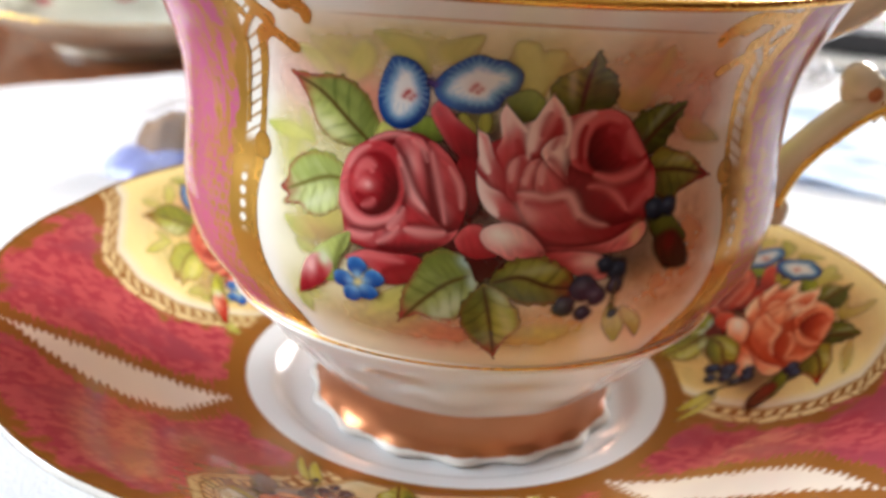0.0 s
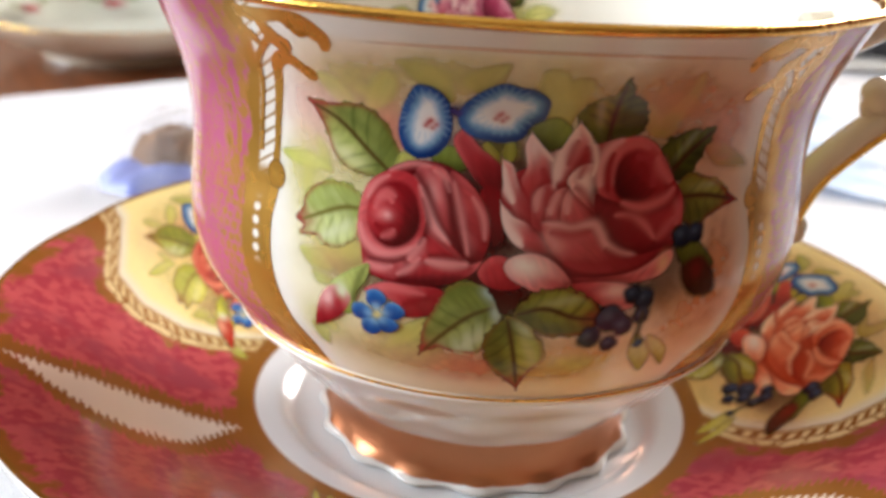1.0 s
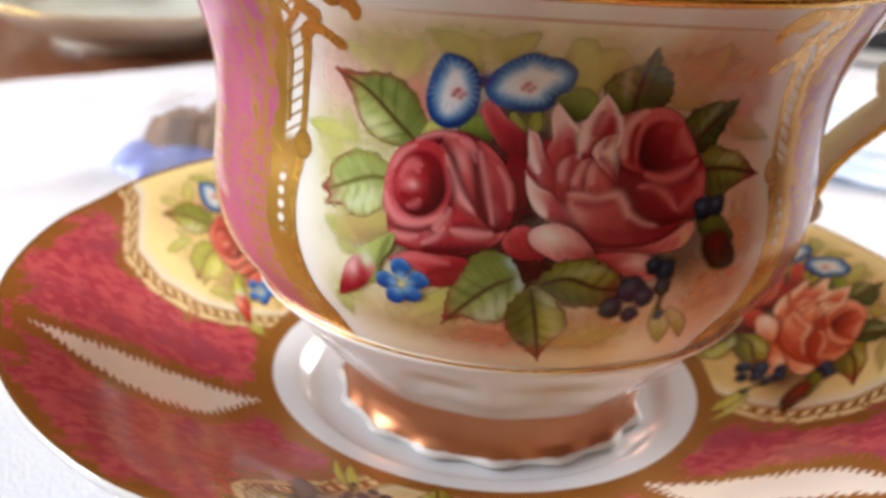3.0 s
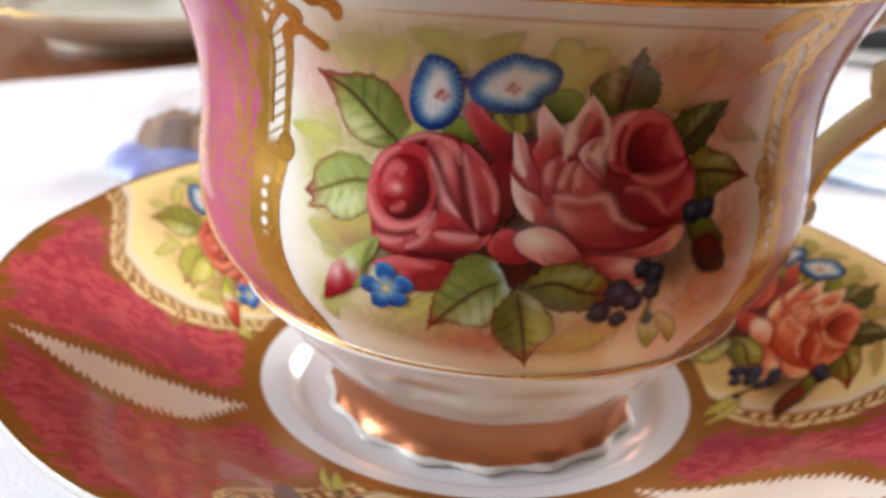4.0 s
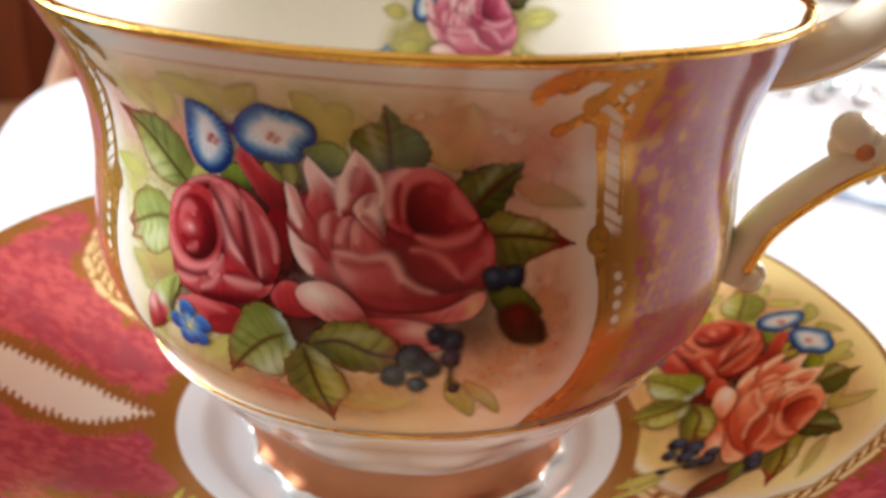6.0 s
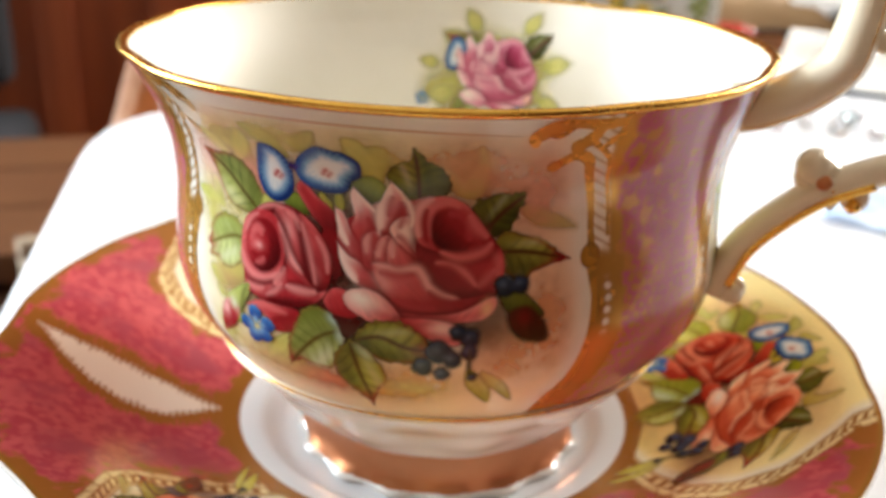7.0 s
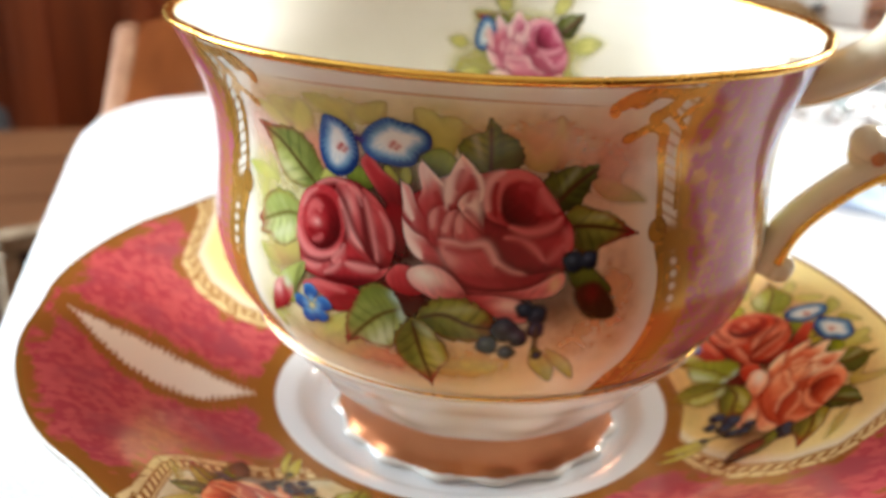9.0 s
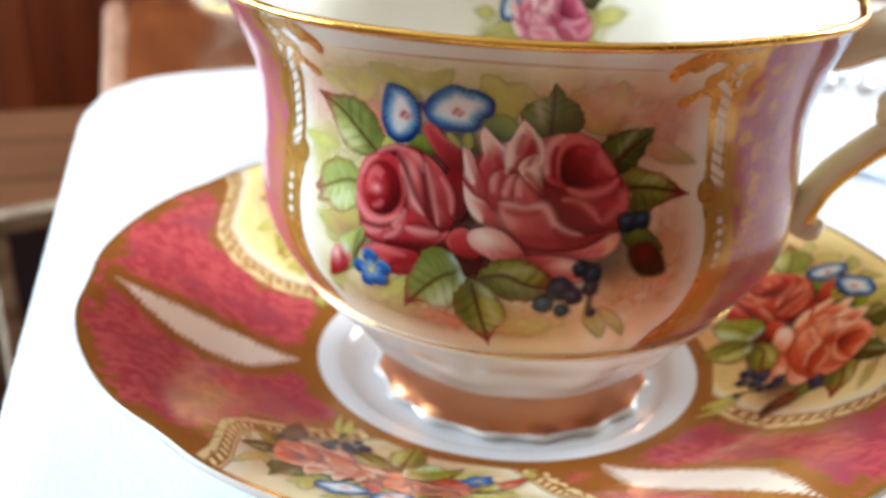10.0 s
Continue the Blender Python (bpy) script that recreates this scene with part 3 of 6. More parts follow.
def open_rose(p, x, y, r, c):
    """A full-blown rose: pointed pale outer petals, a bowl of folded ones and a deep heart to one side."""
    m = lambda dx, dy: (x + dx * r, y + dy * r)
    p.wash(*m(0.05, -0.05), 1.12 * r, 1.05 * r, c["dark"], 0.85)
    for b, t, w in (((0.3, 0.1), (0.98, 0.3), 0.6), ((0.25, -0.1), (1.0, -0.2), 0.66), ((0.1, -0.2), (0.86, -0.62), 0.6), ((0.0, -0.2), (0.4, -0.86), 0.6), ((0.2, 0.3), (0.62, 0.86), 0.6)):
        spear(p, m, r, b, t, w, c["deep"], c["mid"], c["light"], point=0.8, rim=0.7, feather=0.2)
    for b, t, w in (((0.0, 0.0), (0.2, 0.8), 0.4), ((-0.1, -0.2), (-0.14, 0.94), 0.46), ((-0.22, -0.25), (-0.58, 0.84), 0.42), ((-0.2, -0.45), (-0.9, 0.52), 0.42), ((-0.12, -0.62), (-0.96, 0.1), 0.44)):
        spear(p, m, r, b, t, w, c["deep"], mixed(c["light"], c["pale"], 0.5), mixed(c["light"], c["pale"], 0.5), point=1.15, rim=0.5, bend=0.05 * r, side=c["mid"], feather=0.18)
        p.wash(*m(b[0] * 0.2 + t[0] * 0.8, b[1] * 0.2 + t[1] * 0.8), 0.1 * r, 0.2 * r, c["pale"], 0.8, math.degrees(math.atan2(t[1] - b[1], t[0] - b[0])) - 90)
    p.disc(*m(0.05, -0.12), 0.6 * r, 0.56 * r, lambda s, q: mixed(c["mid"], c["deep"], s**2), ruffle=0.02, feather=0.3)
    for b, t, w in (((-0.3, -0.3), (-0.42, 0.34), 0.26), ((-0.22, -0.25), (-0.2, 0.44), 0.28), ((-0.02, -0.2), (-0.06, 0.56), 0.34)):
        spear(p, m, r, b, t, w, c["mid"], c["light"], c["pale"], point=0.95, rim=0.6, bend=0.05 * r, side=c["mid"], feather=0.25)
    p.wash(*m(-0.1, 0.22), 0.08 * r, 0.26 * r, c["pale"], 0.95, -8)
    # heart: nested lips round a deep eye
    p.disc(*m(0.46, 0.32), 0.5 * r, 0.5 * r, lambda s, q: mixed(c["deep"], mixed(c["mid"], c["light"], 0.4), s**2), ruffle=0.03, lobes_n=5, feather=0.1)
    for rr, a0, a1, th, i_, o_ in ((0.52, 40, 250, 0.24, "deep", "light"), (0.5, -90, 60, 0.22, "deep", "light"), (0.4, 60, 220, 0.16, "deep", "light"), (0.38, -60, 80, 0.14, "dark", "mid"), (0.38, 190, 340, 0.16, "dark", "mid"), (0.28, 100, 260, 0.12, "dark", "mid"), (0.26, -60, 110, 0.12, "dark", "mid")):
        p.crescent(*m(0.46, 0.34), rr * r, a0, a1, th * r, c[i_], c[o_])
    p.disc(*m(0.44, 0.34), 0.18 * r, 0.22 * r, lambda s, q: mixed(c["dark"], c["deep"], s**2.5), turn=-15, feather=0.4)
    p.wash(*m(0.1, 0.4), 0.06 * r, 0.24 * r, c["light"], 0.8, -16)
    # bowl of the flower: broad folded front petals with pale lips
    p.disc(*m(0.5, -0.26), 0.46 * r, 0.36 * r, lambda s, q: mixed(mixed(c["mid"], c["deep"], 0.6 * s**3), c["light"], 0.45 * step(0.0, -0.4 * r, q[:, 1] - y)), turn=-8, feather=0.2)
    p.wash(*m(0.42, 0.0), 0.42 * r, 0.14 * r, c["deep"], 0.6, -10)
    p.disc(*m(-0.06, -0.38), 0.52 * r, 0.38 * r, lambda s, q: mixed(mixed(c["mid"], c["deep"], 0.6 * s**3), c["light"], 0.5 * step(-0.2 * r, -0.6 * r, q[:, 1] - y)), turn=-6, feather=0.15)
    p.wash(*m(-0.04, -0.22), 0.34 * r, 0.12 * r, c["deep"], 0.5, -6)
    spear(p, m, r, (0.12, -0.62), (0.9, -0.5), 0.3, c["mid"], c["mid"], c["light"], point=0.9, rim=0.6, bend=-0.1 * r, feather=0.3)
    p.wash(*m(-0.36, -0.3), 0.12 * r, 0.12 * r, c["pale"], 0.75)
    for path, w in (([(-0.56, -0.16), (-0.4, -0.24), (-0.16, -0.14), (0.04, -0.18), (0.16, -0.36), (0.36, -0.5)], 0.09), ([(-0.02, 0.06), (0.16, -0.02), (0.3, -0.12), (0.5, -0.08), (0.66, -0.2), (0.84, -0.1)], 0.08),
                    ([(0.36, -0.5), (0.6, -0.52), (0.82, -0.4)], 0.07), ([(-0.56, -0.2), (-0.5, -0.5), (-0.24, -0.72)], 0.05), ([(0.9, 0.16), (0.92, -0.06), (0.84, -0.28)], 0.07)):
        p.stroke([m(dx, dy - 0.05) for dx, dy in path], 1.1 * w * r, c["deep"], mixed(c["deep"], c["mid"], 0.5))
        p.stroke([m(*q) for q in path], 0.5 * w * r, c["light"], mixed(c["light"], c["pale"], 0.2))
    # turned-back petals below
    spear(p, m, r, (0.02, -0.72), (-0.84, -0.52), 0.36, c["light"], c["pale"], c["light"], point=0.85, side=c["pale"], rim=0.8, bend=0.04 * r, feather=0.2)
    spear(p, m, r, (-0.1, -0.6), (0.52, -0.96), 0.34, c["mid"], c["pale"], c["light"], point=0.8, side=c["light"], rim=0.75, feather=0.2)
    p.wash(*m(-0.56, -0.54), 0.2 * r, 0.1 * r, WHITE, 0.9, -12)


def leaf(p, x, y, length, width, angle, g, bend=0.0):
    width = 1.12 * width
    p.petal(x, y, length, width, angle, mixed(g["mid"], g["dark"], 0.4), mixed(g["mid"], g["light"], 0.5), g["dark"], point=0.96, bend=bend, ruffle=0.035, rim=0.84, feather=0.14)
    a = radians(angle)
    at = lambda s, w: (x + s * length * math.cos(a) - (w + bend * math.sin(math.pi * s)) * math.sin(a), y + s * length * math.sin(a) + (w + bend * math.sin(math.pi * s)) * math.cos(a))
    # light pooled between the veins, more on one side
    for s in (0.2, 0.36, 0.52, 0.68, 0.82):
        wide = math.sin(math.pi * min(s + 0.06, 0.98)) * width
        p.wash(*at(s + 0.07, 0.25 * wide), 0.17 * length, 0.16 * wide, g["pale"], 0.6, angle + 38)
        p.wash(*at(s + 0.05, 0.2 * wide), 0.2 * length, 0.24 * wide, g["light"], 0.8, angle + 38)
        p.wash(*at(s + 0.07, -0.24 * wide), 0.16 * length, 0.15 * wide, g["light"], 0.75, angle - 38)
    p.wash(*at(0.2, 0), 0.26 * length, 0.2 * width, g["dark"], 0.6, angle)
    p.wash(*at(0.5, -0.06 * width), 0.5 * length, 0.12 * width, g["dark"], 0.4, angle)
    p.wash(*at(0.55, 0.2 * width), 0.22 * length, 0.1 * width, mixed(g["pale"], WHITE, 0.4), 0.55, angle + 10)
    for s in (0.16, 0.32, 0.48, 0.64):
        for sg in (-1, 1):
            p.stroke([at(s, 0), at(s + 0.09, sg * 0.18 * width), at(s + 0.2, sg * 0.4 * width * math.sin(math.pi * min(s + 0.15, 0.95)))], 0.24, g["dark"], g["dark"])
    p.stroke([at(s, 0) for s in (0.0, 0.3, 0.6, 0.95)], 0.03 * width + 0.12, g["dark"], g["tip"])
    p.wash(*at(0.95, 0), 0.2 * length, 0.16 * width, g["tip"], 0.95, angle)
    p.wash(*at(0.8, 0.3 * width), 0.12 * length, 0.07 * width, g["tip"], 0.7, angle - 25)
    p.wash(*at(0.6, -0.42 * width), 0.1 * length, 0.05 * width, g["tip"], 0.6, angle + 15)


def small_blue(p, x, y, r, dark=False):
    if dark:
        p.wash(x, y, 1.5 * r, 1.5 * r, A(60, 62, 70), 0.7)
        for k in range(4):
            p.disc(x + 0.45 * r * math.cos(k * 1.7 + x), y + 0.45 * r * math.sin(k * 1.7 + x), 0.62 * r, 0.5 * r, lambda s, q: mixed(A(86, 104, 132), A(28, 38, 66), s**1.5), turn=40 * k, feather=0.4)
        return
    d, l = A(22, 76, 150), A(96, 160, 214)
    for k in range(5):
        p.petal(x, y, r * 1.05, r * 0.95, k * 72 + 20, l, d, d, point=0.75)
        p.wash(x + 0.55 * r * math.cos(radians(k * 72 + 20)), y + 0.55 * r * math.sin(radians(k * 72 + 20)), 0.34 * r, 0.3 * r, A(130, 184, 226), 0.8)
    p.disc(x, y, r * 0.26, r * 0.26, lambda s, q: mixed(A(240, 226, 130), A(190, 170, 90), s))


def faint_leaf(p, x, y, length, width, angle, col=(196, 198, 100)):
    c = A(*col)
    p.petal(x, y, length, 1.45 * width, angle, c, mixed(c, CREAMY, 0.35), mixed(c, CREAMY, 0.2), point=1.1, feather=0.85)
    a = radians(angle)
    p.stroke([(x, y), (x + 0.9 * length * math.cos(a), y + 0.9 * length * math.sin(a))], 0.3, c * (0.9, 0.9, 0.85, 1))


def bud(p, x, y, r, angle, c, g):
    p.petal(x, y, r * 2.2, r * 1.3, angle, c["mid"], c["deep"], c["light"], point=1.0)
    p.petal(x, y, r * 1.6, r * 0.6, angle + 14, c["pale"], c["mid"], point=1.0)
    for k in (-32, 30, 4):
        p.petal(x, y, r * 1.3, r * 0.55, angle + k, g["mid"], g["light"], g["dark"], point=1.2)


class Canvas:
    """A patch of overglaze paint in flat millimetres: premultiplied colour and cover on a fine grid."""
    X0, X1, Y0, Y1 = -32.0, 33.0, 29.5, 73.0

    def __init__(self, cell):
        self.cell = cell
        self.nx, self.ny = int((self.X1 - self.X0) / cell) + 1, int((self.Y1 - self.Y0) / cell) + 1
        self.rgb = np.zeros((self.ny, self.nx, 3))
        self.a = np.zeros((self.ny, self.nx))

    def window(self, pts, pad):
        p = np.asarray(pts)
        i0, i1 = (np.array([p[:, 0].min() - pad, p[:, 0].max() + pad]) - self.X0) / self.cell
        j0, j1 = (np.array([p[:, 1].min() - pad, p[:, 1].max() + pad]) - self.Y0) / self.cell
        i0, i1, j0, j1 = max(int(i0), 0), min(int(i1) + 2, self.nx), max(int(j0), 0), min(int(j1) + 2, self.ny)
        X, Y = np.meshgrid(self.X0 + self.cell * np.arange(i0, i1), self.Y0 + self.cell * np.arange(j0, j1))
        return np.s_[j0:j1, i0:i1], X, Y

    def lay(self, w, col, cov):
        col = np.asarray(col)[..., :3]
        self.rgb[w] = self.rgb[w] * (1 - cov)[..., None] + col * cov[..., None]
        self.a[w] = self.a[w] * (1 - cov) + cov

    @staticmethod
    def distance(path, X, Y, closed):
        """Distance to a path; inside a closed one it is positive."""
        a, b = (path, np.roll(path, -1, 0)) if closed else (path[:-1], path[1:])
        best, inside, where = np.full(X.shape, 1e9), np.zeros(X.shape, bool), np.zeros(X.shape)
        for n, ((ax, ay), (bx, by)) in enumerate(zip(a, b)):
            dx, dy = bx - ax, by - ay
            L = dx * dx + dy * dy
            if L < 1e-12:
                continue
            t = np.clip(((X - ax) * dx + (Y - ay) * dy) / L, 0, 1)
            d = (X - ax - t * dx) ** 2 + (Y - ay - t * dy) ** 2
            near = d < best
            best = np.where(near, d, best)
            where = np.where(near, (n + t) / len(a), where)
            if closed and ay != by:
                inside ^= ((ay > Y) != (by > Y)) & (X < dx * (Y - ay) / dy + ax)
        best = np.sqrt(best)
        return np.where(inside, best, -best) if closed else (best, where)

    def petal(self, pts, base, light, lit=90, rim=None, rim_w=0.5, rim_k=0.7, soft=0.15, strength=1.0, grain=0.45, shade=None, ragged=0.0):
        """One closed brush shape: it lightens towards the angle lit and has a paler lip there; shade darkens the paint round it."""
        path = smooth_path(pts, 6, True)
        w, X, Y = self.window(path, 1.6)
        d = self.distance(path, X, Y, True)
        if ragged:
            d = d + ragged * (fbm(X * 1.5 + 80, Y * 1.5 + 80, 31, 2) - 0.5)
        if shade is not None:
            col, sw, k = shade
            self.lay(w, np.ones(X.shape + (3,)) * col[:3], k * np.exp(-((d / sw) ** 2)) * (d < 0) * self.a[w])
        ca, sa = math.cos(radians(lit)), math.sin(radians(lit))
        along = path @ np.array((ca, sa))
        t = np.clip((X * ca + Y * sa - along.min()) / (np.ptp(along) + 1e-6), 0, 1)
        c = mixed(base, light, step(-0.05, 0.85, t))
        c = mixed(c, base, 0.35 * step(1.6, 0.0, d) * (1 - t))
        if rim is not None:
            c = mixed(c, rim, rim_k * np.exp(-((d / rim_w) ** 2)) * step(0.3, 0.8, t))
        al, ac = X * ca + Y * sa, -X * sa + Y * ca
        brush = fbm(al * 0.5 + 60, ac * 2.4 + 60, 5 + len(pts), 3)
        c = c[..., :3] * (1 - grain / 2 + grain * brush)[..., None]
        self.lay(w, c, strength * step(-soft, soft, d))

    def core(self, pts, colour, inset, k):
        path = smooth_path(pts, 6, True)
        w, X, Y = self.window(path, 0.5)
        d = self.distance(path, X, Y, True) + 0.35 * (fbm(X * 1.8 + 50, Y * 1.8 + 50, 9, 2) - 0.5)
        self.lay(w, np.ones(X.shape + (3,)) * colour[:3], k * step(inset - 0.45, inset + 0.55, d))

    def rim(self, pts, colour, width, k, near, reach):
        path = smooth_path(pts, 6, True)
        w, X, Y = self.window(path, 0.5)
        d = self.distance(path, X, Y, True)
        self.lay(w, np.ones(X.shape + (3,)) * colour[:3], k * np.exp(-((d / width) ** 2)) * np.exp(-(((X - near[0]) ** 2 + (Y - near[1]) ** 2) / reach**2)) * step(-0.15, 0.1, d))

    def dab(self, x, y, rx, ry, colour, k, turn=0.0, inside=False):
        r = 2.2 * max(rx, ry)
        w, X, Y = self.window([(x - r, y - r), (x + r, y + r)], 0)
        ca, sa = math.cos(radians(turn)), math.sin(radians(turn))
        u, v = ((X - x) * ca + (Y - y) * sa) / rx, (-(X - x) * sa + (Y - y) * ca) / ry
        q = u * u + v * v + 0.5 * (fbm(X * 0.9 + 70, Y * 0.9 + 70, 23, 2) - 0.5)
        cov = k * np.clip(np.exp(-1.3 * q) - 0.01, 0, 1)
        self.lay(w, np.ones(X.shape + (3,)) * np.asarray(colour)[:3], cov * (self.a[w] if inside else 1))

    def line(self, pts, width, colour, k, inside=False):
        path = smooth_path(pts, 6)
        w, X, Y = self.window(path, 2 * width)
        d, s = self.distance(path, X, Y, False)
        wd = width * (0.25 + 0.75 * np.sin(np.pi * np.clip(s, 0.02, 0.98)) ** 0.7)
        cov = min(1.15 * k, 1.0) * np.exp(-((d / (1.35 * wd)) ** 2)) * step(0, 0.08, s) * (1 - step(0.92, 1, s))
        self.lay(w, np.ones(X.shape + (3,)) * np.asarray(colour)[:3], cov * (self.a[w] if inside else 1))

    def build(self, name, surface, parent, label, lift):
        a = self.a
        keep = np.maximum.reduce([a[:-1, :-1], a[1:, :-1], a[:-1, 1:], a[1:, 1:]]) > 0.008
        j, i = np.nonzero(keep)
        quads = np.stack([j * self.nx + i, j * self.nx + i + 1, (j + 1) * self.nx + i + 1, (j + 1) * self.nx + i], -1)
        used, idx = np.unique(quads, return_inverse=True)
        jj, ii = used // self.nx, used % self.nx
        col = self.rgb[jj, ii] / np.maximum(a[jj, ii], 1e-4)[:, None]
        # bare grid corners at a motif's edge take their neighbours' paint
        bare = a[jj, ii] < 1e-3
        if bare.any() and not bare.all():
            col[bare] = col[~bare].mean(0)
        xyz = surface(self.X0 + self.cell * ii, self.Y0 + self.cell * jj, lift)
        return mesh_ob(name, xyz, idx.reshape(-1, 4), BRUSH, parent, label, colours=np.column_stack([np.clip(col, 0, 1), np.ones(len(col))]), fade=a[jj, ii])


def bouquet_art(open_c, closed_c, g, olive, cell, ground=1.0):
    """The painted bunch, motif by motif, in the flat millimetres of the cup's field."""
    out = []

    def motif(name, label=""):
        k = Canvas(cell)
        out.append((name, label, k))
        return k

    R, P = closed_c, open_c
    lime, pale_lime = mixed(g["light"], A(196, 200, 92), 0.6), A(222, 222, 150)
    k = motif("painted_bouquet")
    for pts, c, s in (([(-21.0, 66.8), (-18.9, 66.3), (-17.3, 63.7), (-19.0, 63.7), (-20.5, 65.0)], lime, 0.6), ([(-16.3, 63.2), (-15.1, 66.2), (-13.0, 68.2), (-12.3, 66.9), (-13.6, 64.5)], lime, 0.7), ([(-11.6, 69.5), (-9.0, 69.4), (-7.3, 67.8), (-7.0, 65.3), (-9.6, 66.9), (-11.0, 68.3)], g["mid"], 0.65), ([(-5.7, 68.0), (-3.7, 69.5), (-1.6, 70.1), (-2.4, 68.3), (-4.5, 66.8)], olive["light"], 0.6),
                      ([(-28.2, 56.8), (-24.1, 57.3), (-21.2, 55.9), (-24.6, 55.6), (-26.9, 55.8)], lime, 0.7), ([(-22.9, 59.4), (-21.4, 58.1), (-21.2, 55.5), (-22.7, 56.8)], lime, 0.5), ([(-25.2, 46.2), (-22.2, 46.3), (-20.5, 44.5), (-23.3, 44.3)], lime, 0.5), ([(-23.3, 43.9), (-21.2, 43.8), (-20.0, 42.7), (-22.4, 42.4)], lime, 0.4), ([(1.4, 69.4), (3.5, 69.0), (5.1, 64.3), (3.7, 63.0), (2.0, 66.1)], olive["light"], 0.75), ([(4.2, 68.4), (6.1, 68.5), (5.8, 66.0), (4.9, 64.7)], olive["light"], 0.5),
                      ([(14.2, 62.8), (15.9, 66.4), (16.2, 69.7), (17.6, 66.8), (16.8, 62.4)], olive["light"], 0.6), ([(-14.1, 35.6), (-11.6, 39.2), (-8.2, 41.0), (-9.3, 38.6), (-11.7, 36.7)], lime, 0.65), ([(12.5, 66.1), (14.7, 64.4), (15.0, 62.5), (13.3, 63.5)], olive["light"], 0.5), ([(-24.0, 36.9), (-21.9, 36.3), (-22.4, 33.7), (-23.8, 34.7)], lime, 0.45), ([(22.3, 61.1), (27.9, 59.4), (30.1, 57.4), (24.3, 58.2)], olive["light"], 0.35), ([(16.6, 38.9), (19.7, 35.3), (19.7, 32.5), (16.4, 35.9)], olive["light"], 0.8), ([(18.3, 38.5), (21.6, 36.4), (23.2, 32.8), (19.5, 36.1)], olive["light"], 0.7)):
        k.petal(pts, c, mixed(c, pale_lime, 0.45), 60, soft=0.5, strength=min(1.35 * s, 0.95), grain=0.3)
        k.line([pts[0], pts[len(pts) // 2]], 0.22, c * (0.8, 0.78, 0.7, 1), 0.35 * s)
    for (x, y), rx, ry, col, s in (((-17.5, 62.0), 7, 5, (232, 172, 150), 0.5), ((-13.5, 61.3), 3, 4, (222, 140, 116), 0.7), ((-21.9, 62.2), 5, 4, (240, 200, 190), 0.6), ((-7.3, 68.1), 12, 3, (232, 206, 150), 0.35), ((9.7, 64.8), 10, 5, (200, 158, 88), 0.45), ((15.1, 66.1), 6, 5, (214, 150, 104), 0.7), ((23.4, 62.3), 5, 6, (216, 140, 108), 0.7), ((-18.7, 47.1), 5, 4, (220, 200, 120), 0.7),
                                  ((-20.1, 45.8), 3, 2, (226, 170, 130), 0.6), ((-4.3, 34.5), 8, 2.6, (226, 128, 104), 0.75), ((-12.9, 35.7), 7, 3, (226, 204, 140), 0.7), ((8.9, 37.0), 8, 3, (230, 170, 104), 0.45), ((6.1, 33.6), 6, 2, (214, 170, 80), 0.6), ((21.8, 40.5), 6, 5, (224, 156, 96), 0.5), ((27.0, 46.2), 4, 8, (218, 142, 90), 0.6), ((-17.7, 57.1), 4, 4, (206, 200, 120), 0.5), ((-24.1, 53.2), 3, 6, (216, 206, 140), 0.5)):
        k.dab(x, y, rx, ry, A(*col), ground * s)
    for (x, y), rx, ry in (((-16.2, 66.4), 5, 3), ((-24.6, 55.1), 3, 4), ((-19.5, 47.6), 4, 3), ((-10.3, 38.0), 4, 2.4), ((-7.3, 68.1), 5, 2.6), ((3.4, 66.5), 4, 4), ((-22.1, 37.5), 3, 2.4), ((9.4, 35.1), 5, 1.6)):
        k.dab(x, y, rx, ry, A(206, 202, 104), 0.55 * ground)
    for (x, y), rx, ry, s in (((-2.2, 52.0), 3.2, 7, 0.9), ((-2.9, 45.5), 5, 4, 0.95), ((0.8, 43.1), 5, 3.4, 0.95), ((-2.8, 59.0), 3.4, 4, 0.85), ((9.0, 44.6), 8, 2.4, 0.7), ((-8.8, 44.8), 8, 1.6, 0.8), ((19.3, 47.3), 3, 4, 0.5), ((17.3, 56.7), 3, 5, 0.5)):
        k.dab(x, y, 1.4 * rx, 1.3 * ry, mixed(R["dark"], olive["dark"], 0.08) * (0.8, 0.8, 0.8, 1), min(s * 1.1, 1.0))

    def leaf(pts, vein, col, light, dark, tip=None, tip_at=None, pale=None):
        k = motif("leaf")
        heading = math.degrees(math.atan2(vein[-1][1] - vein[0][1], vein[-1][0] - vein[0][0]))
        k.petal(pts, mixed(dark, col, 0.3), mixed(col, light, 0.4), heading + 90, rim=dark, rim_w=0.5, rim_k=0.5, soft=0.2, grain=0.5, ragged=0.9)
        (x0, y0), (x1, y1) = vein[0], vein[-1]
        L = math.hypot(x1 - x0, y1 - y0)
        ax, ay = (x1 - x0) / L, (y1 - y0) / L
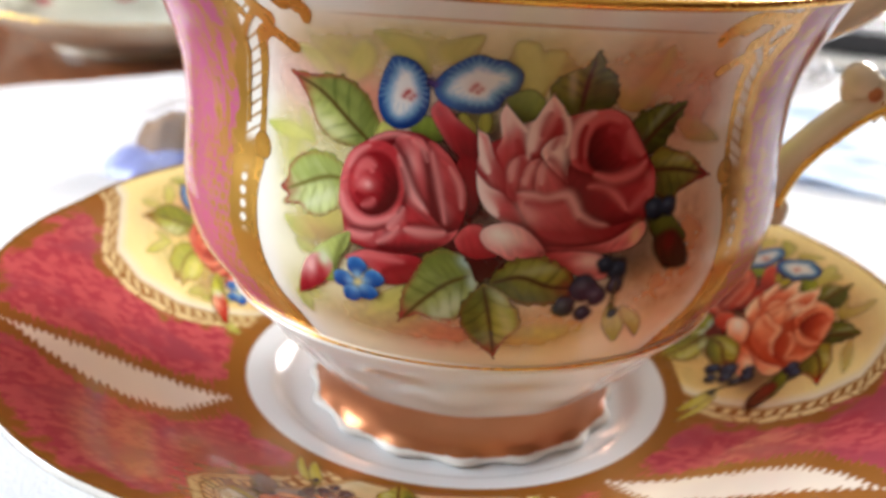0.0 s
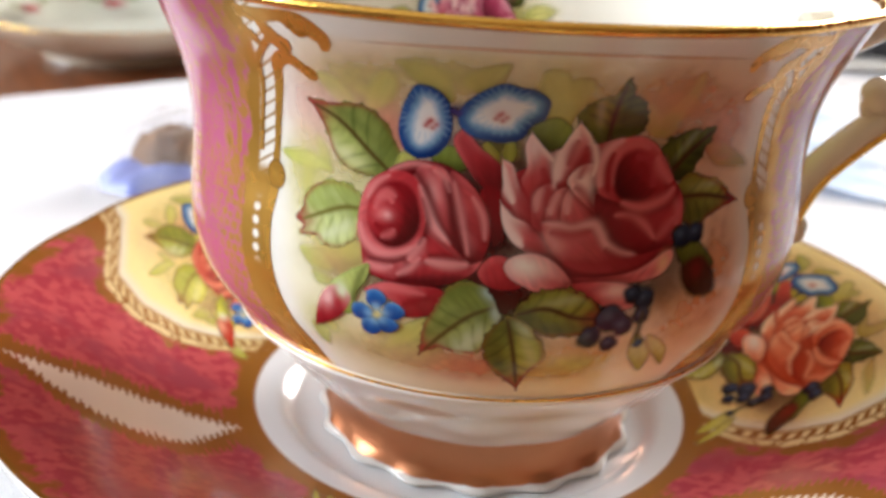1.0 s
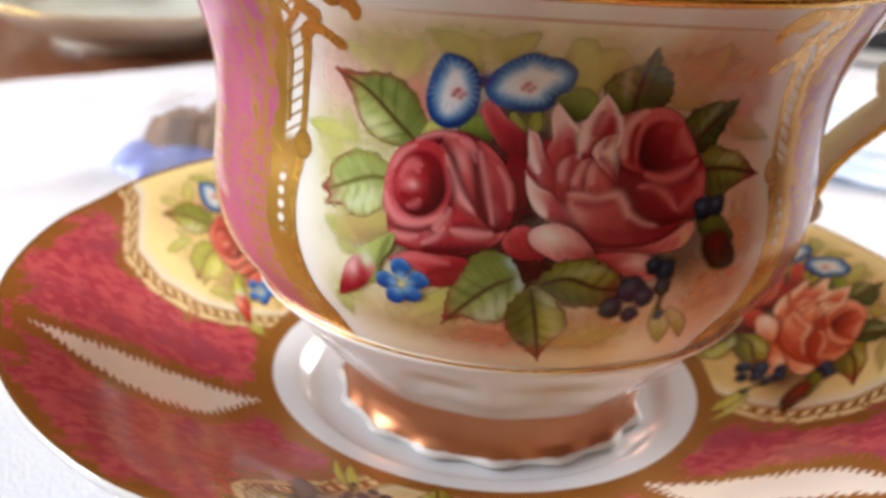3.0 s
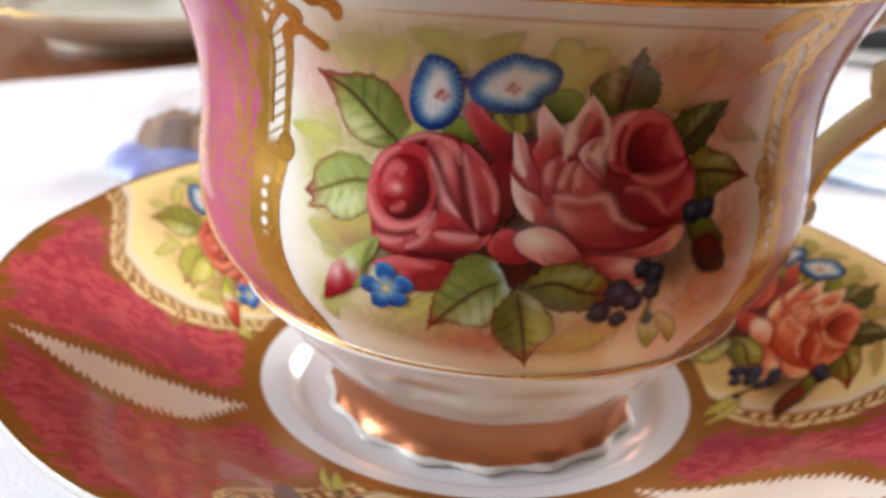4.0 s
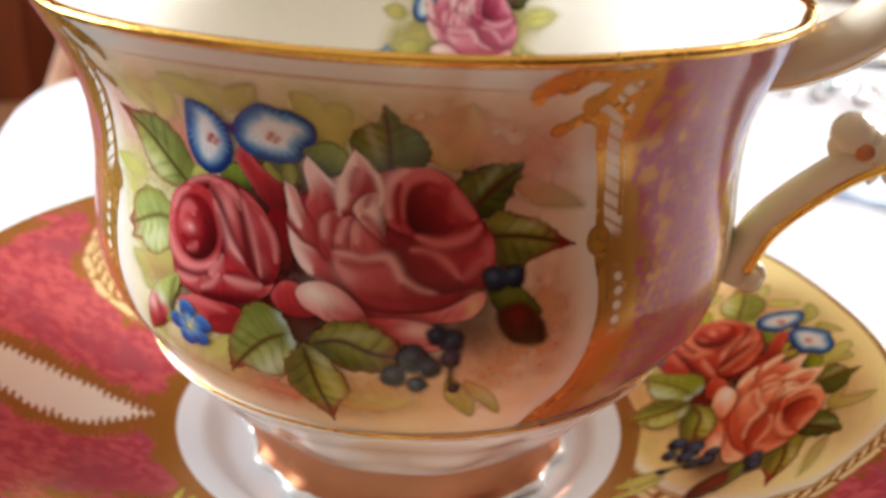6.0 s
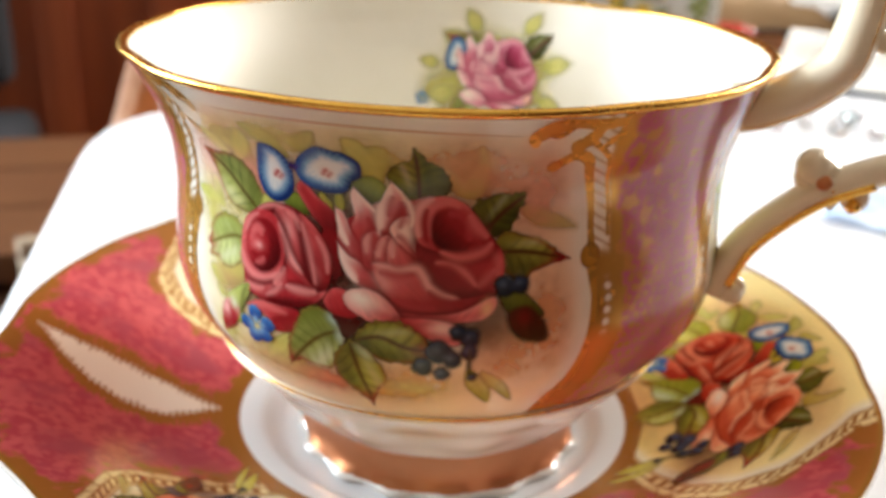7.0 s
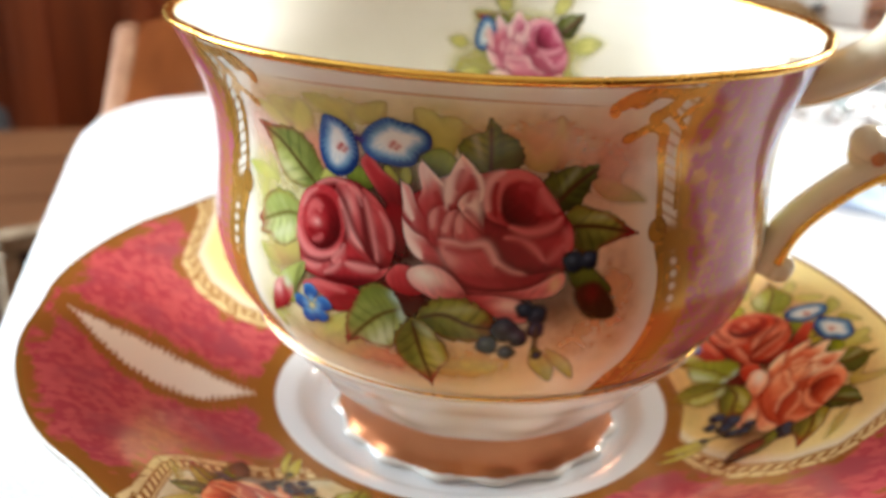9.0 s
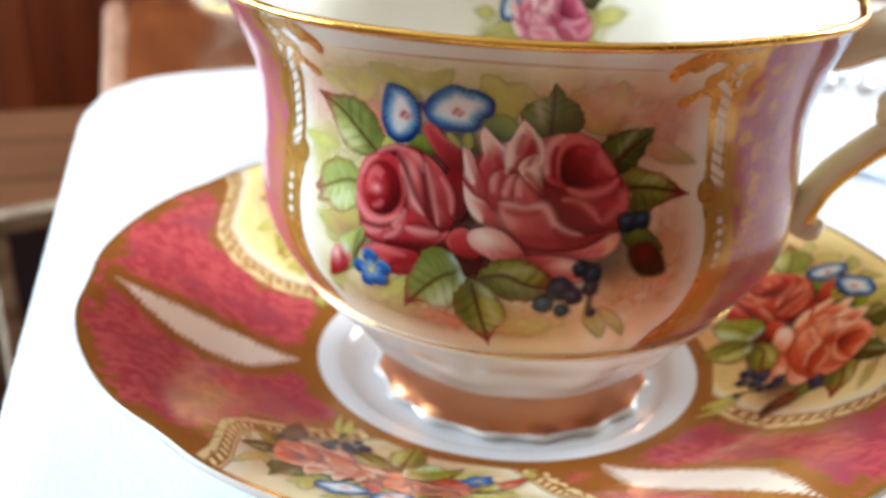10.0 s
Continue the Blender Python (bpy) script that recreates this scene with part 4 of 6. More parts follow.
        for s in (0.14, 0.3, 0.46, 0.62, 0.78):
            for sg in (-1, 1):
                w = 0.36 * L * math.sin(math.pi * min(0.25 + 0.72 * s, 0.97))
                b = (x0 + ax * s * L, y0 + ay * s * L)
                e = (b[0] + ax * 0.2 * L - sg * ay * w, b[1] + ay * 0.2 * L + sg * ax * w)
                mid = ((b[0] + e[0]) / 2 + ax * 0.03 * L, (b[1] + e[1]) / 2 + ay * 0.03 * L)
                k.dab(mid[0] + ax * 0.06 * L, mid[1] + ay * 0.06 * L, 0.2 * L, 0.075 * L, pale if pale is not None and sg > 0 else light, (0.85 if sg > 0 else 0.4) * (0.75 + 0.35 * math.sin(7 * s + y0)), math.degrees(math.atan2(e[1] - b[1], e[0] - b[0])), True)
                k.line([b, mid, e], 0.12 + 0.16 * s, dark, 0.28 + 0.2 * math.sin(9 * s + x0 + sg), True)
        k.dab(x0 + ax * 0.12 * L, y0 + ay * 0.12 * L, 0.22 * L, 0.14 * L, dark, 0.7, math.degrees(math.atan2(ay, ax)), True)
        k.dab(x0 + ax * 0.5 * L + 0.16 * L * ay, y0 + ay * 0.5 * L - 0.16 * L * ax, 0.42 * L, 0.1 * L, dark, 0.55, heading, True)
        k.dab(x0 + ax * 0.55 * L - 0.2 * L * ay, y0 + ay * 0.55 * L + 0.2 * L * ax, 0.3 * L, 0.07 * L, mixed(pale if pale is not None else light, WHITE, 0.25), 0.6, heading + 12, True)
        if tip is not None:
            k.dab(x1, y1, 0.26 * L, 0.15 * L, tip, 1.0, math.degrees(math.atan2(ay, ax)), True)
            k.rim(pts, tip, 0.4, 0.85, tip_at or (x1, y1), 0.8 * L)
        k.line(vein, 0.26, mixed(dark, R["dark"], 0.5), 0.9, True)

    G = g
    leaf([(-23.1, 63.3), (-23.1, 63.3), (-19.7, 63.6), (-16.6, 63.8), (-14.5, 62.5), (-13.3, 60.4), (-12.5, 57.9), (-13.4, 56.3), (-15.9, 55.9), (-18.8, 56.4), (-20.7, 57.9), (-21.6, 60.6)], [(-13.6, 56.5), (-16.3, 58.7), (-19.6, 61.7), (-23.0, 63.2)], G["mid"], G["light"], G["dark"], G["tip"], None, A(206, 210, 140))
    leaf([(-16.6, 52.2), (-17.5, 53.8), (-20.1, 54.7), (-23.1, 53.9), (-24.9, 52.0), (-25.0, 50.8), (-26.1, 49.5), (-24.9, 48.8), (-25.2, 47.7), (-22.9, 48.0), (-21.8, 47.2), (-19.8, 47.3), (-17.9, 48.4), (-16.9, 50.4)], [(-16.6, 52.1), (-19.8, 51.8), (-25.5, 49.2)], G["light"], G["pale"], G["mid"], G["tip"])
    # right-hand leaves: shade of the cup's far side mixed into their olive
    leaf([(9.2, 68.8), (9.2, 68.8), (10.5, 67.3), (12.2, 66.1), (13.2, 64.1), (12.5, 62.4), (9.7, 60.7), (7.5, 62.3), (5.6, 64.2), (6.4, 66.0), (8.6, 67.2)], [(9.5, 61.1), (9.4, 64.8), (9.2, 68.7)], mixed(olive["mid"], olive["dark"], 0.5), olive["mid"], olive["dark"] * (0.7, 0.7, 0.7, 1), None, None, A(140, 128, 44))
    leaf([(22.8, 63.1), (22.8, 63.1), (22.2, 60.9), (21.4, 58.6), (19.4, 56.7), (17.2, 57.9), (15.8, 60.0), (16.5, 61.8), (18.9, 62.6)], [(17.6, 57.5), (19.8, 60.2), (22.7, 62.9)], olive["dark"], olive["mid"], olive["dark"] * (0.6, 0.6, 0.6, 1))
    leaf([(18.7, 56.3), (20.7, 57.6), (24.7, 56.5), (29.0, 53.7), (29.0, 53.7), (26.7, 53.0), (24.4, 52.2), (23.2, 51.3), (20.7, 52.0), (19.3, 54.3)], [(19.1, 55.0), (23.5, 54.9), (28.7, 53.7)], mixed(olive["mid"], R["deep"], 0.25), olive["light"], olive["dark"], R["deep"])
    k = motif("stem")
    k.petal([(0.8, 62.8), (3.5, 64.3), (5.4, 62.9), (5.1, 61.3), (2.9, 60.4), (1.3, 61.6)], olive["dark"], G["mid"], 70, soft=0.3)
    k.petal([(-9.2, 60.2), (-5.9, 60.3), (-4.7, 59.0), (-6.1, 57.6), (-8.7, 58.0)], G["dark"], mixed(G["mid"], A(120, 150, 40), 0.5), 90, soft=0.25)
    k.petal([(-13.6, 57.1), (-12.3, 59.3), (-10.7, 58.5), (-10.9, 56.9), (-12.7, 56.1)], G["mid"], lime, 90, soft=0.4)
    for a, b in (((-3.6, 61.2), (-2.1, 58.4)), ((-0.9, 61.6), (-0.8, 59.0))):
        k.line([a, ((a[0] + b[0]) / 2, (a[1] + b[1]) / 2), b], 0.7, olive["light"], 0.85)
    k = motif("shadow_petals")
    k.petal([(-6.9, 60.9), (-5.6, 62.5), (-4.2, 60.7), (-1.5, 58.5), (-0.6, 55.3), (-2.6, 55.5), (-4.9, 57.6)], R["dark"], R["mid"], 120, rim=R["light"], rim_w=0.5, rim_k=0.5, soft=0.2)
    k.petal([(-4.0, 55.0), (-2.9, 56.5), (-1.2, 55.3), (-0.7, 50.9), (-2.0, 49.5), (-2.9, 52.6)], R["dark"], R["deep"], 100, soft=0.4)
    k.petal([(-3.4, 46.9), (-2.0, 48.6), (-0.1, 48.5), (0.8, 46.6), (1.7, 45.3), (-0.4, 44.8), (-2.4, 45.3)], R["deep"], R["mid"], 110, rim=R["light"], rim_w=0.8, rim_k=0.4, soft=0.25)
    k.petal([(-16.4, 43.1), (-13.5, 44.5), (-9.8, 44.7), (-7.1, 44.3), (-6.6, 42.4), (-8.6, 41.0), (-11.4, 40.5), (-12.7, 42.1), (-14.7, 42.7)], R["deep"], R["mid"], 130, rim=R["light"], rim_w=0.8, rim_k=0.6, soft=0.2)
    k.line([(-15.9, 43.1), (-12.8, 43.8), (-8.7, 43.5)], 0.45, R["light"], 0.6)
    k.line([(-11.9, 41.9), (-9.6, 42.8), (-7.2, 43.4)], 0.5, R["deep"], 0.7)

    b0, b1, b2, wh = A(12, 40, 104), A(34, 92, 166), A(140, 188, 222), A(238, 240, 240)
    for pts, c, eye in (([(-10.1, 67.0), (-8.1, 66.4), (-7.1, 64.4), (-7.2, 61.4), (-8.5, 59.5), (-10.5, 58.7), (-12.2, 59.5), (-12.8, 61.4), (-12.3, 63.8), (-11.2, 65.9)], (-9.9, 63.6), (-9.2, 62.7)), ([(-6.5, 63.5), (-5.9, 65.1), (-4.2, 66.7), (-2.1, 67.9), (-0.3, 67.5), (0.8, 67.4), (2.1, 66.6), (2.6, 65.7), (2.3, 64.1), (1.0, 63.2), (0.3, 61.8), (-1.5, 61.3), (-4.2, 61.5), (-5.8, 62.2)], (-1.9, 65.0), (-2.0, 64.1))):
        k = motif("blue_flower", "white and blue painted bell flower")
        k.petal(pts, b1, b1, 90, soft=0.16, grain=0.25)
        k.core(pts, b2, 0.8, 0.8)
        k.core(pts, wh, 1.5, 0.95)
        k.rim(pts, b0, 0.95, 1.0, (c[0] + 0.6, c[1] - 4.2), 4.2)
        k.rim(pts, b0, 0.5, 0.9, (c[0] + 3.5, c[1]), 5)
        for a in range(0, 360, 15):
            ca, sa = math.cos(radians(a)), math.sin(radians(a))
            k.line([(c[0] + 1.9 * ca, c[1] + 1.9 * sa), (c[0] + 3.4 * ca, c[1] + 3.2 * sa)], 0.1, b2, 0.3, True)
        k.dab(eye[0], eye[1], 1.0, 0.8, A(226, 170, 160), 0.6)
        for dx, dy in ((-0.6, -0.3), (0, 0.35), (0.5, -0.1), (0.1, -0.5), (-0.3, 0.1)):
            k.dab(eye[0] + dx, eye[1] + dy, 0.34, 0.3, A(170, 40, 44), 0.9)
    k.line([(-7.3, 64.4), (-6.6, 64.2), (-6.2, 63.7)], 0.6, A(60, 50, 120), 0.8)

    k = motif("rose", "deep red painted rose")
    k.petal([(-17.1, 51.1), (-16.6, 54.7), (-14.2, 56.9), (-11.3, 58.3), (-7.8, 58.3), (-4.7, 56.4), (-2.9, 53.6), (-2.3, 51.1), (-2.9, 48.4), (-4.4, 46.2), (-7.8, 44.8), (-11.8, 44.5), (-15.0, 44.9), (-16.6, 46.3)], R["deep"], R["mid"], 120, soft=0.18)
    k.petal([(-15.9, 55.0), (-13.6, 57.1), (-10.8, 58.3), (-8.1, 58.1), (-7.6, 56.0), (-10.2, 55.4), (-12.5, 56.1), (-14.6, 54.9)], R["deep"], R["mid"], 90, rim=R["light"], rim_w=0.6, rim_k=0.5, shade=(R["dark"], 0.9, 0.6))
    k.petal([(-6.9, 57.7), (-4.6, 56.2), (-2.8, 53.4), (-2.2, 50.9), (-3.0, 48.1), (-4.4, 47.1), (-5.0, 49.9), (-5.9, 53.0), (-6.9, 55.8)], R["deep"], mixed(R["mid"], R["light"], 0.25), 150, rim=R["light"], rim_w=0.9, rim_k=0.4, shade=(R["dark"], 0.8, 0.6))
    k.line([(-6.6, 56.1), (-6.1, 53.9), (-5.5, 51.7)], 0.55, R["light"], 0.75)
    k.line([(-5.5, 51.4), (-4.9, 49.9), (-4.5, 48.1)], 0.6, R["light"], 0.75)
    k.petal([(-10.8, 57.5), (-8.0, 57.9), (-6.7, 56.0), (-6.1, 53.5), (-5.2, 50.5), (-4.1, 47.5), (-6.4, 48.3), (-8.4, 50.4), (-10.0, 53.5)], R["deep"], mixed(R["mid"], R["light"], 0.35), 120, rim=R["light"], rim_w=0.7, rim_k=0.5, shade=(R["dark"], 0.8, 0.7))
    k.dab(*(-8.5, 54.9), 1.6, 2.6, R["light"], 0.75, 15, True)
    k.dab(*(-8.9, 55.5), 0.8, 1.6, R["pale"], 0.4, 20, True)
    k.line([(-7.8, 57.2), (-6.9, 54.1), (-6.3, 51.0), (-5.1, 48.2)], 0.5, R["dark"], 0.7)
    k.petal([(-11.1, 56.9), (-10.1, 55.7), (-9.2, 53.2), (-7.6, 50.5), (-4.4, 47.5), (-7.1, 48.2), (-9.3, 50.0), (-10.2, 52.5), (-10.7, 54.6)], R["mid"], R["light"], 160, shade=(R["dark"], 0.7, 0.6), soft=0.15)
    k.line([(-10.6, 56.0), (-9.7, 53.8), (-8.7, 51.7), (-6.9, 49.7)], 0.4, R["pale"], 0.65)
    k.petal([(-17.1, 45.4), (-15.7, 46.6), (-12.9, 46.7), (-10.0, 47.9), (-10.5, 46.1), (-12.8, 44.8), (-15.0, 44.9)], R["deep"], R["mid"], 100, rim=R["light"], rim_w=0.7, rim_k=0.7, shade=(R["dark"], 0.6, 0.6))
    k.dab(*(-15.1, 46.1), 2.2, 0.7, R["light"], 0.9, -12, True)
    k.dab(*(-11.4, 46.3), 1.8, 0.7, R["light"], 0.6, 30, True)
    k.petal([(-10.1, 47.2), (-8.0, 47.9), (-4.3, 47.6), (-3.0, 48.0), (-4.4, 46.2), (-7.8, 44.8), (-10.8, 44.8), (-11.8, 45.3)], R["dark"], R["mid"], 95, rim=R["light"], rim_w=0.5, rim_k=0.7, shade=(R["dark"], 0.6, 0.7))
    k.line([(-9.5, 47.5), (-7.0, 47.5), (-4.3, 47.5)], 0.5, mixed(R["light"], R["pale"], 0.4), 0.85)
    k.petal([(-10.4, 50.6), (-8.9, 50.2), (-6.4, 48.6), (-4.5, 47.6), (-8.3, 47.8), (-11.1, 47.0), (-10.7, 48.8)], R["deep"], R["mid"], 140, soft=0.2, shade=(R["dark"], 0.6, 0.5))
    k.line([(-11.3, 47.1), (-10.5, 48.6), (-9.7, 49.7)], 0.7, R["light"], 0.9)
    k.petal([(-17.2, 53.3), (-16.0, 55.6), (-13.6, 57.0), (-11.2, 56.7), (-10.0, 54.7), (-9.6, 51.6), (-10.3, 49.2), (-12.7, 47.6), (-15.2, 47.4), (-16.7, 48.8), (-17.5, 50.8)], R["mid"], mixed(R["mid"], R["light"], 0.4), 215, rim=R["light"], rim_w=0.7, rim_k=0.7, shade=(R["dark"], 0.9, 0.7))
    k.line([(-17.4, 51.0), (-16.7, 49.0), (-15.0, 47.8), (-12.7, 47.8), (-10.7, 48.8)], 0.55, R["light"], 0.9)
    k.dab(*(-16.5, 54.1), 0.9, 1.7, R["light"], 0.7, -25, True)
    k.petal([(-16.1, 53.5), (-14.6, 55.4), (-12.5, 55.9), (-10.8, 54.6), (-10.1, 51.7), (-11.0, 49.5), (-13.1, 48.4), (-15.0, 48.9), (-16.2, 50.8)], R["dark"] * (0.7, 0.7, 0.7, 1), R["deep"], 135, soft=0.35)
    k.petal([(-16.4, 52.0), (-15.7, 54.0), (-14.1, 55.0), (-12.5, 54.2), (-12.1, 52.1), (-12.8, 49.9), (-14.4, 49.3), (-15.8, 50.0)], R["deep"], R["mid"], 150, soft=0.4)
    k.line([(-15.4, 53.6), (-14.2, 54.6), (-12.9, 54.0)], 0.35, R["light"], 0.55)
    k.line([(-15.6, 52.2), (-15.1, 53.5), (-14.0, 54.0), (-13.3, 53.2)], 0.4, R["light"], 0.6)
    k.dab(*(-14.5, 52.0), 1.3, 0.9, R["light"], 0.9)
    k.dab(*(-14.0, 51.9), 0.6, 0.5, R["pale"], 0.5)
    k.line([(-15.6, 50.9), (-14.3, 50.4), (-13.0, 50.9)], 0.4, R["deep"], 0.8)
    k.line([(-14.8, 49.4), (-13.6, 49.9), (-13.0, 50.6)], 0.35, R["light"], 0.45)

    for pts, w in (([(-10.6, 56.1), (-9.7, 53.8), (-8.7, 51.7), (-6.4, 49.3)], 0.42), ([(-6.7, 57.0), (-6.0, 53.9), (-5.3, 51.4), (-4.5, 48.2)], 0.4), ([(-11.3, 47.1), (-10.4, 48.7), (-9.4, 50.1)], 0.55), ([(-9.6, 47.5), (-7.0, 47.6), (-4.2, 47.6)], 0.42), ([(-16.4, 46.2), (-14.6, 46.0), (-12.8, 46.4)], 0.45), ([(-12.7, 45.4), (-11.1, 46.4), (-9.8, 47.9)], 0.4), ([(-17.4, 51.1), (-16.7, 49.0), (-15.0, 47.8), (-12.6, 47.8), (-10.4, 49.1)], 0.42), ([(-9.1, 57.7), (-7.7, 56.9), (-6.9, 55.1)], 0.4), ([(-14.2, 56.8), (-11.6, 58.0), (-8.9, 58.0)], 0.35), ([(-16.6, 53.3), (-15.4, 55.4), (-13.6, 56.6)], 0.35), ([(-4.7, 55.3), (-3.2, 52.9), (-2.8, 50.1)], 0.4)):
        k.line(pts, 0.8 * w, mixed(R["light"], R["pale"], 0.3), 0.6)
    for pts in ([(-9.8, 56.2), (-8.8, 53.8), (-7.7, 51.6), (-5.9, 49.7)], [(-7.3, 56.8), (-6.5, 53.9), (-5.9, 51.4), (-5.0, 48.7)], [(-9.3, 48.1), (-7.1, 48.2), (-4.7, 48.0)], [(-16.1, 46.8), (-13.6, 46.9), (-11.3, 47.8)], [(-10.2, 54.7), (-9.3, 51.6), (-10.3, 48.9)], [(-12.8, 44.8), (-8.8, 45.2), (-4.9, 46.1)]):
        k.line(pts, 0.32, R["dark"], 0.42, True)

    pk = mixed(P["light"], P["pale"], 0.35)
    k = motif("rose", "pale-edged pink painted rose")
    k.petal([(-1.3, 54.3), (-1.0, 57.2), (1.0, 58.6), (4.4, 60.7), (8.1, 61.4), (11.8, 62.0), (15.1, 61.3), (17.8, 58.0), (19.9, 55.2), (20.4, 52.0), (19.5, 49.3), (18.5, 47.0), (14.1, 45.7), (9.5, 45.9), (6.8, 45.9), (4.0, 47.9), (0.1, 50.9)], P["deep"], P["mid"], 110, soft=0.2)
    k.petal([(-1.6, 59.4), (-1.6, 59.4), (-0.4, 58.8), (0.4, 56.7), (2.1, 54.1), (3.9, 50.3), (1.6, 51.9), (0.1, 53.8), (-1.2, 56.6)], P["mid"], P["light"], 110, rim=P["pale"], rim_w=0.5, rim_k=0.6, soft=0.14)
    k.line([(-1.4, 58.7), (-1.0, 56.6), (0.1, 54.4)], 0.45, P["pale"], 0.85, True)
    k.petal([(1.1, 58.6), (0.7, 61.1), (1.2, 62.5), (1.2, 62.5), (2.4, 61.2), (3.8, 59.6), (5.0, 56.6), (3.9, 54.0), (2.3, 54.5), (0.7, 57.0)], P["mid"], P["light"], 100, rim=P["pale"], rim_w=0.6, rim_k=0.7, shade=(P["dark"], 0.7, 0.5), soft=0.14)
    k.dab(*(1.6, 61.1), 1.0, 1.9, P["pale"], 0.95, 12, True)
    k.dab(*(1.8, 55.8), 1.2, 2.6, mixed(P["mid"], A(200, 60, 60), 0.5), 0.6, 10, True)
    k.petal([(4.2, 55.9), (4.2, 59.4), (5.1, 61.9), (6.1, 63.8), (6.1, 63.8), (7.6, 62.1), (8.6, 59.4), (8.3, 57.3), (6.7, 55.6), (5.3, 54.2)], P["mid"], P["light"], 120, rim=P["pale"], rim_w=0.6, rim_k=0.75, shade=(P["dark"], 0.8, 0.6), soft=0.14)
    k.line([(4.5, 56.9), (4.7, 59.8), (5.5, 61.8), (6.0, 63.3)], 0.75, P["pale"], 0.75, True)
    k.line([(7.5, 61.8), (8.3, 59.9), (8.3, 58.1)], 0.38, P["pale"], 0.6, True)
    k.dab(*(7.1, 59.5), 0.8, 2.6, P["deep"], 0.75, -25, True)
    k.petal([(-1.4, 54.6), (-1.4, 54.6), (-0.0, 53.2), (2.1, 52.2), (4.2, 49.5), (2.2, 49.2), (0.2, 50.4), (-1.0, 52.4)], P["mid"], P["light"], 170, rim=P["pale"], rim_w=0.7, rim_k=0.9, shade=(P["dark"], 0.7, 0.6), soft=0.14)
    k.line([(-1.2, 54.0), (-0.4, 51.8), (1.3, 50.0)], 0.68, P["pale"], 0.75, True)
    for pts, hi in (([(2.3, 52.3), (2.1, 55.2), (3.2, 56.8), (4.6, 56.5), (5.5, 54.0), (5.2, 52.3), (3.6, 52.0)], [(2.5, 53.6), (2.6, 55.4), (3.3, 56.5)]), ([(4.0, 52.0), (3.8, 54.6), (4.7, 56.2), (6.1, 56.4), (6.9, 54.0), (6.5, 52.3)], [(4.2, 53.3), (4.3, 54.8), (5.1, 56.0)]), ([(5.8, 52.1), (5.5, 55.0), (6.3, 56.6), (8.0, 56.0), (9.5, 53.7), (9.3, 52.2)], [(6.1, 53.4), (6.0, 55.1), (6.6, 56.3)])):
        k.petal(pts, P["mid"], P["light"], 120, rim=pk, rim_w=0.5, rim_k=0.6, shade=(P["dark"], 0.5, 0.6), soft=0.16)
        k.line(hi, 0.4, pk, 0.8)
    k.petal([(5.7, 57.4), (7.1, 59.0), (8.8, 59.0), (9.6, 56.6), (9.8, 53.6), (8.3, 54.5), (6.6, 56.0)], P["light"], pk, 110, rim=P["pale"], rim_w=0.6, rim_k=0.7, shade=(P["dark"], 0.5, 0.6), soft=0.16)
    k.dab(*(7.7, 57.7), 1.3, 1.0, P["pale"], 0.8, 10, True)
    k.line([(6.3, 56.6), (7.8, 56.0), (9.3, 53.8)], 0.45, P["deep"], 0.5)
    k.line([(6.9, 57.7), (8.4, 56.6), (9.5, 54.4)], 0.45, P["pale"], 0.7)
    k.petal([(9.0, 56.0), (11.6, 54.9), (14.9, 54.1), (18.1, 55.2), (19.8, 55.6), (20.5, 52.0), (19.2, 49.3), (17.1, 49.0), (13.4, 48.9), (11.0, 50.3), (9.4, 52.4)], P["dark"], P["mid"], 60, soft=0.25, shade=(P["dark"], 0.6, 0.6))
    k.dab(*(13.9, 51.0), 3.2, 1.8, P["deep"], 0.6, 0, True)
    k.line([(11.3, 53.4), (13.7, 53.4), (15.7, 52.0), (17.1, 50.3)], 0.4, P["light"], 0.8)
    k.line([(18.6, 55.2), (19.8, 53.8), (19.7, 51.6)], 0.55, P["light"], 0.6)
    k.line([(16.9, 50.2), (18.5, 51.7), (19.4, 52.9)], 0.5, P["light"], 0.45)
    k.petal([(9.4, 56.0), (9.1, 58.9), (9.6, 60.9), (11.0, 62.0), (13.3, 62.2), (15.5, 61.0), (16.7, 58.9), (18.3, 57.2), (19.1, 55.6), (17.7, 54.3), (14.5, 54.0), (11.8, 54.9)], P["deep"], P["mid"], 120, rim=P["light"], rim_w=0.7, rim_k=0.8, shade=(P["dark"], 0.8, 0.7), soft=0.15)
    k.line([(9.5, 56.3), (9.2, 58.8), (9.8, 60.9), (11.5, 62.1)], 0.6, pk, 0.85)
    k.line([(11.0, 56.3), (10.7, 58.9), (11.2, 60.7), (12.9, 61.4), (14.9, 60.7)], 0.5, P["light"], 0.7)
    k.line([(10.5, 55.8), (10.1, 58.6), (10.5, 60.7)], 0.4, P["deep"], 0.8)
    k.petal([(11.3, 56.0), (11.0, 58.6), (11.8, 60.3), (13.7, 60.6), (15.8, 59.0), (16.6, 56.8), (15.5, 55.1), (13.2, 54.8)], P["dark"] * (0.55, 0.55, 0.55, 1), P["deep"], 45, soft=0.4)
    k.line([(12.8, 60.2), (14.7, 59.5), (15.8, 57.6), (15.8, 56.2)], 0.7, P["mid"], 0.6)
    k.line([(13.6, 59.4), (14.6, 58.4), (14.9, 57.1)], 0.5, P["deep"], 0.8)
    k.line([(15.6, 60.1), (16.7, 58.4), (18.3, 56.7)], 0.6, P["light"], 0.7)
    k.line([(11.8, 55.0), (14.7, 54.2), (17.6, 55.0), (18.9, 56.5)], 0.5, P["light"], 0.8)
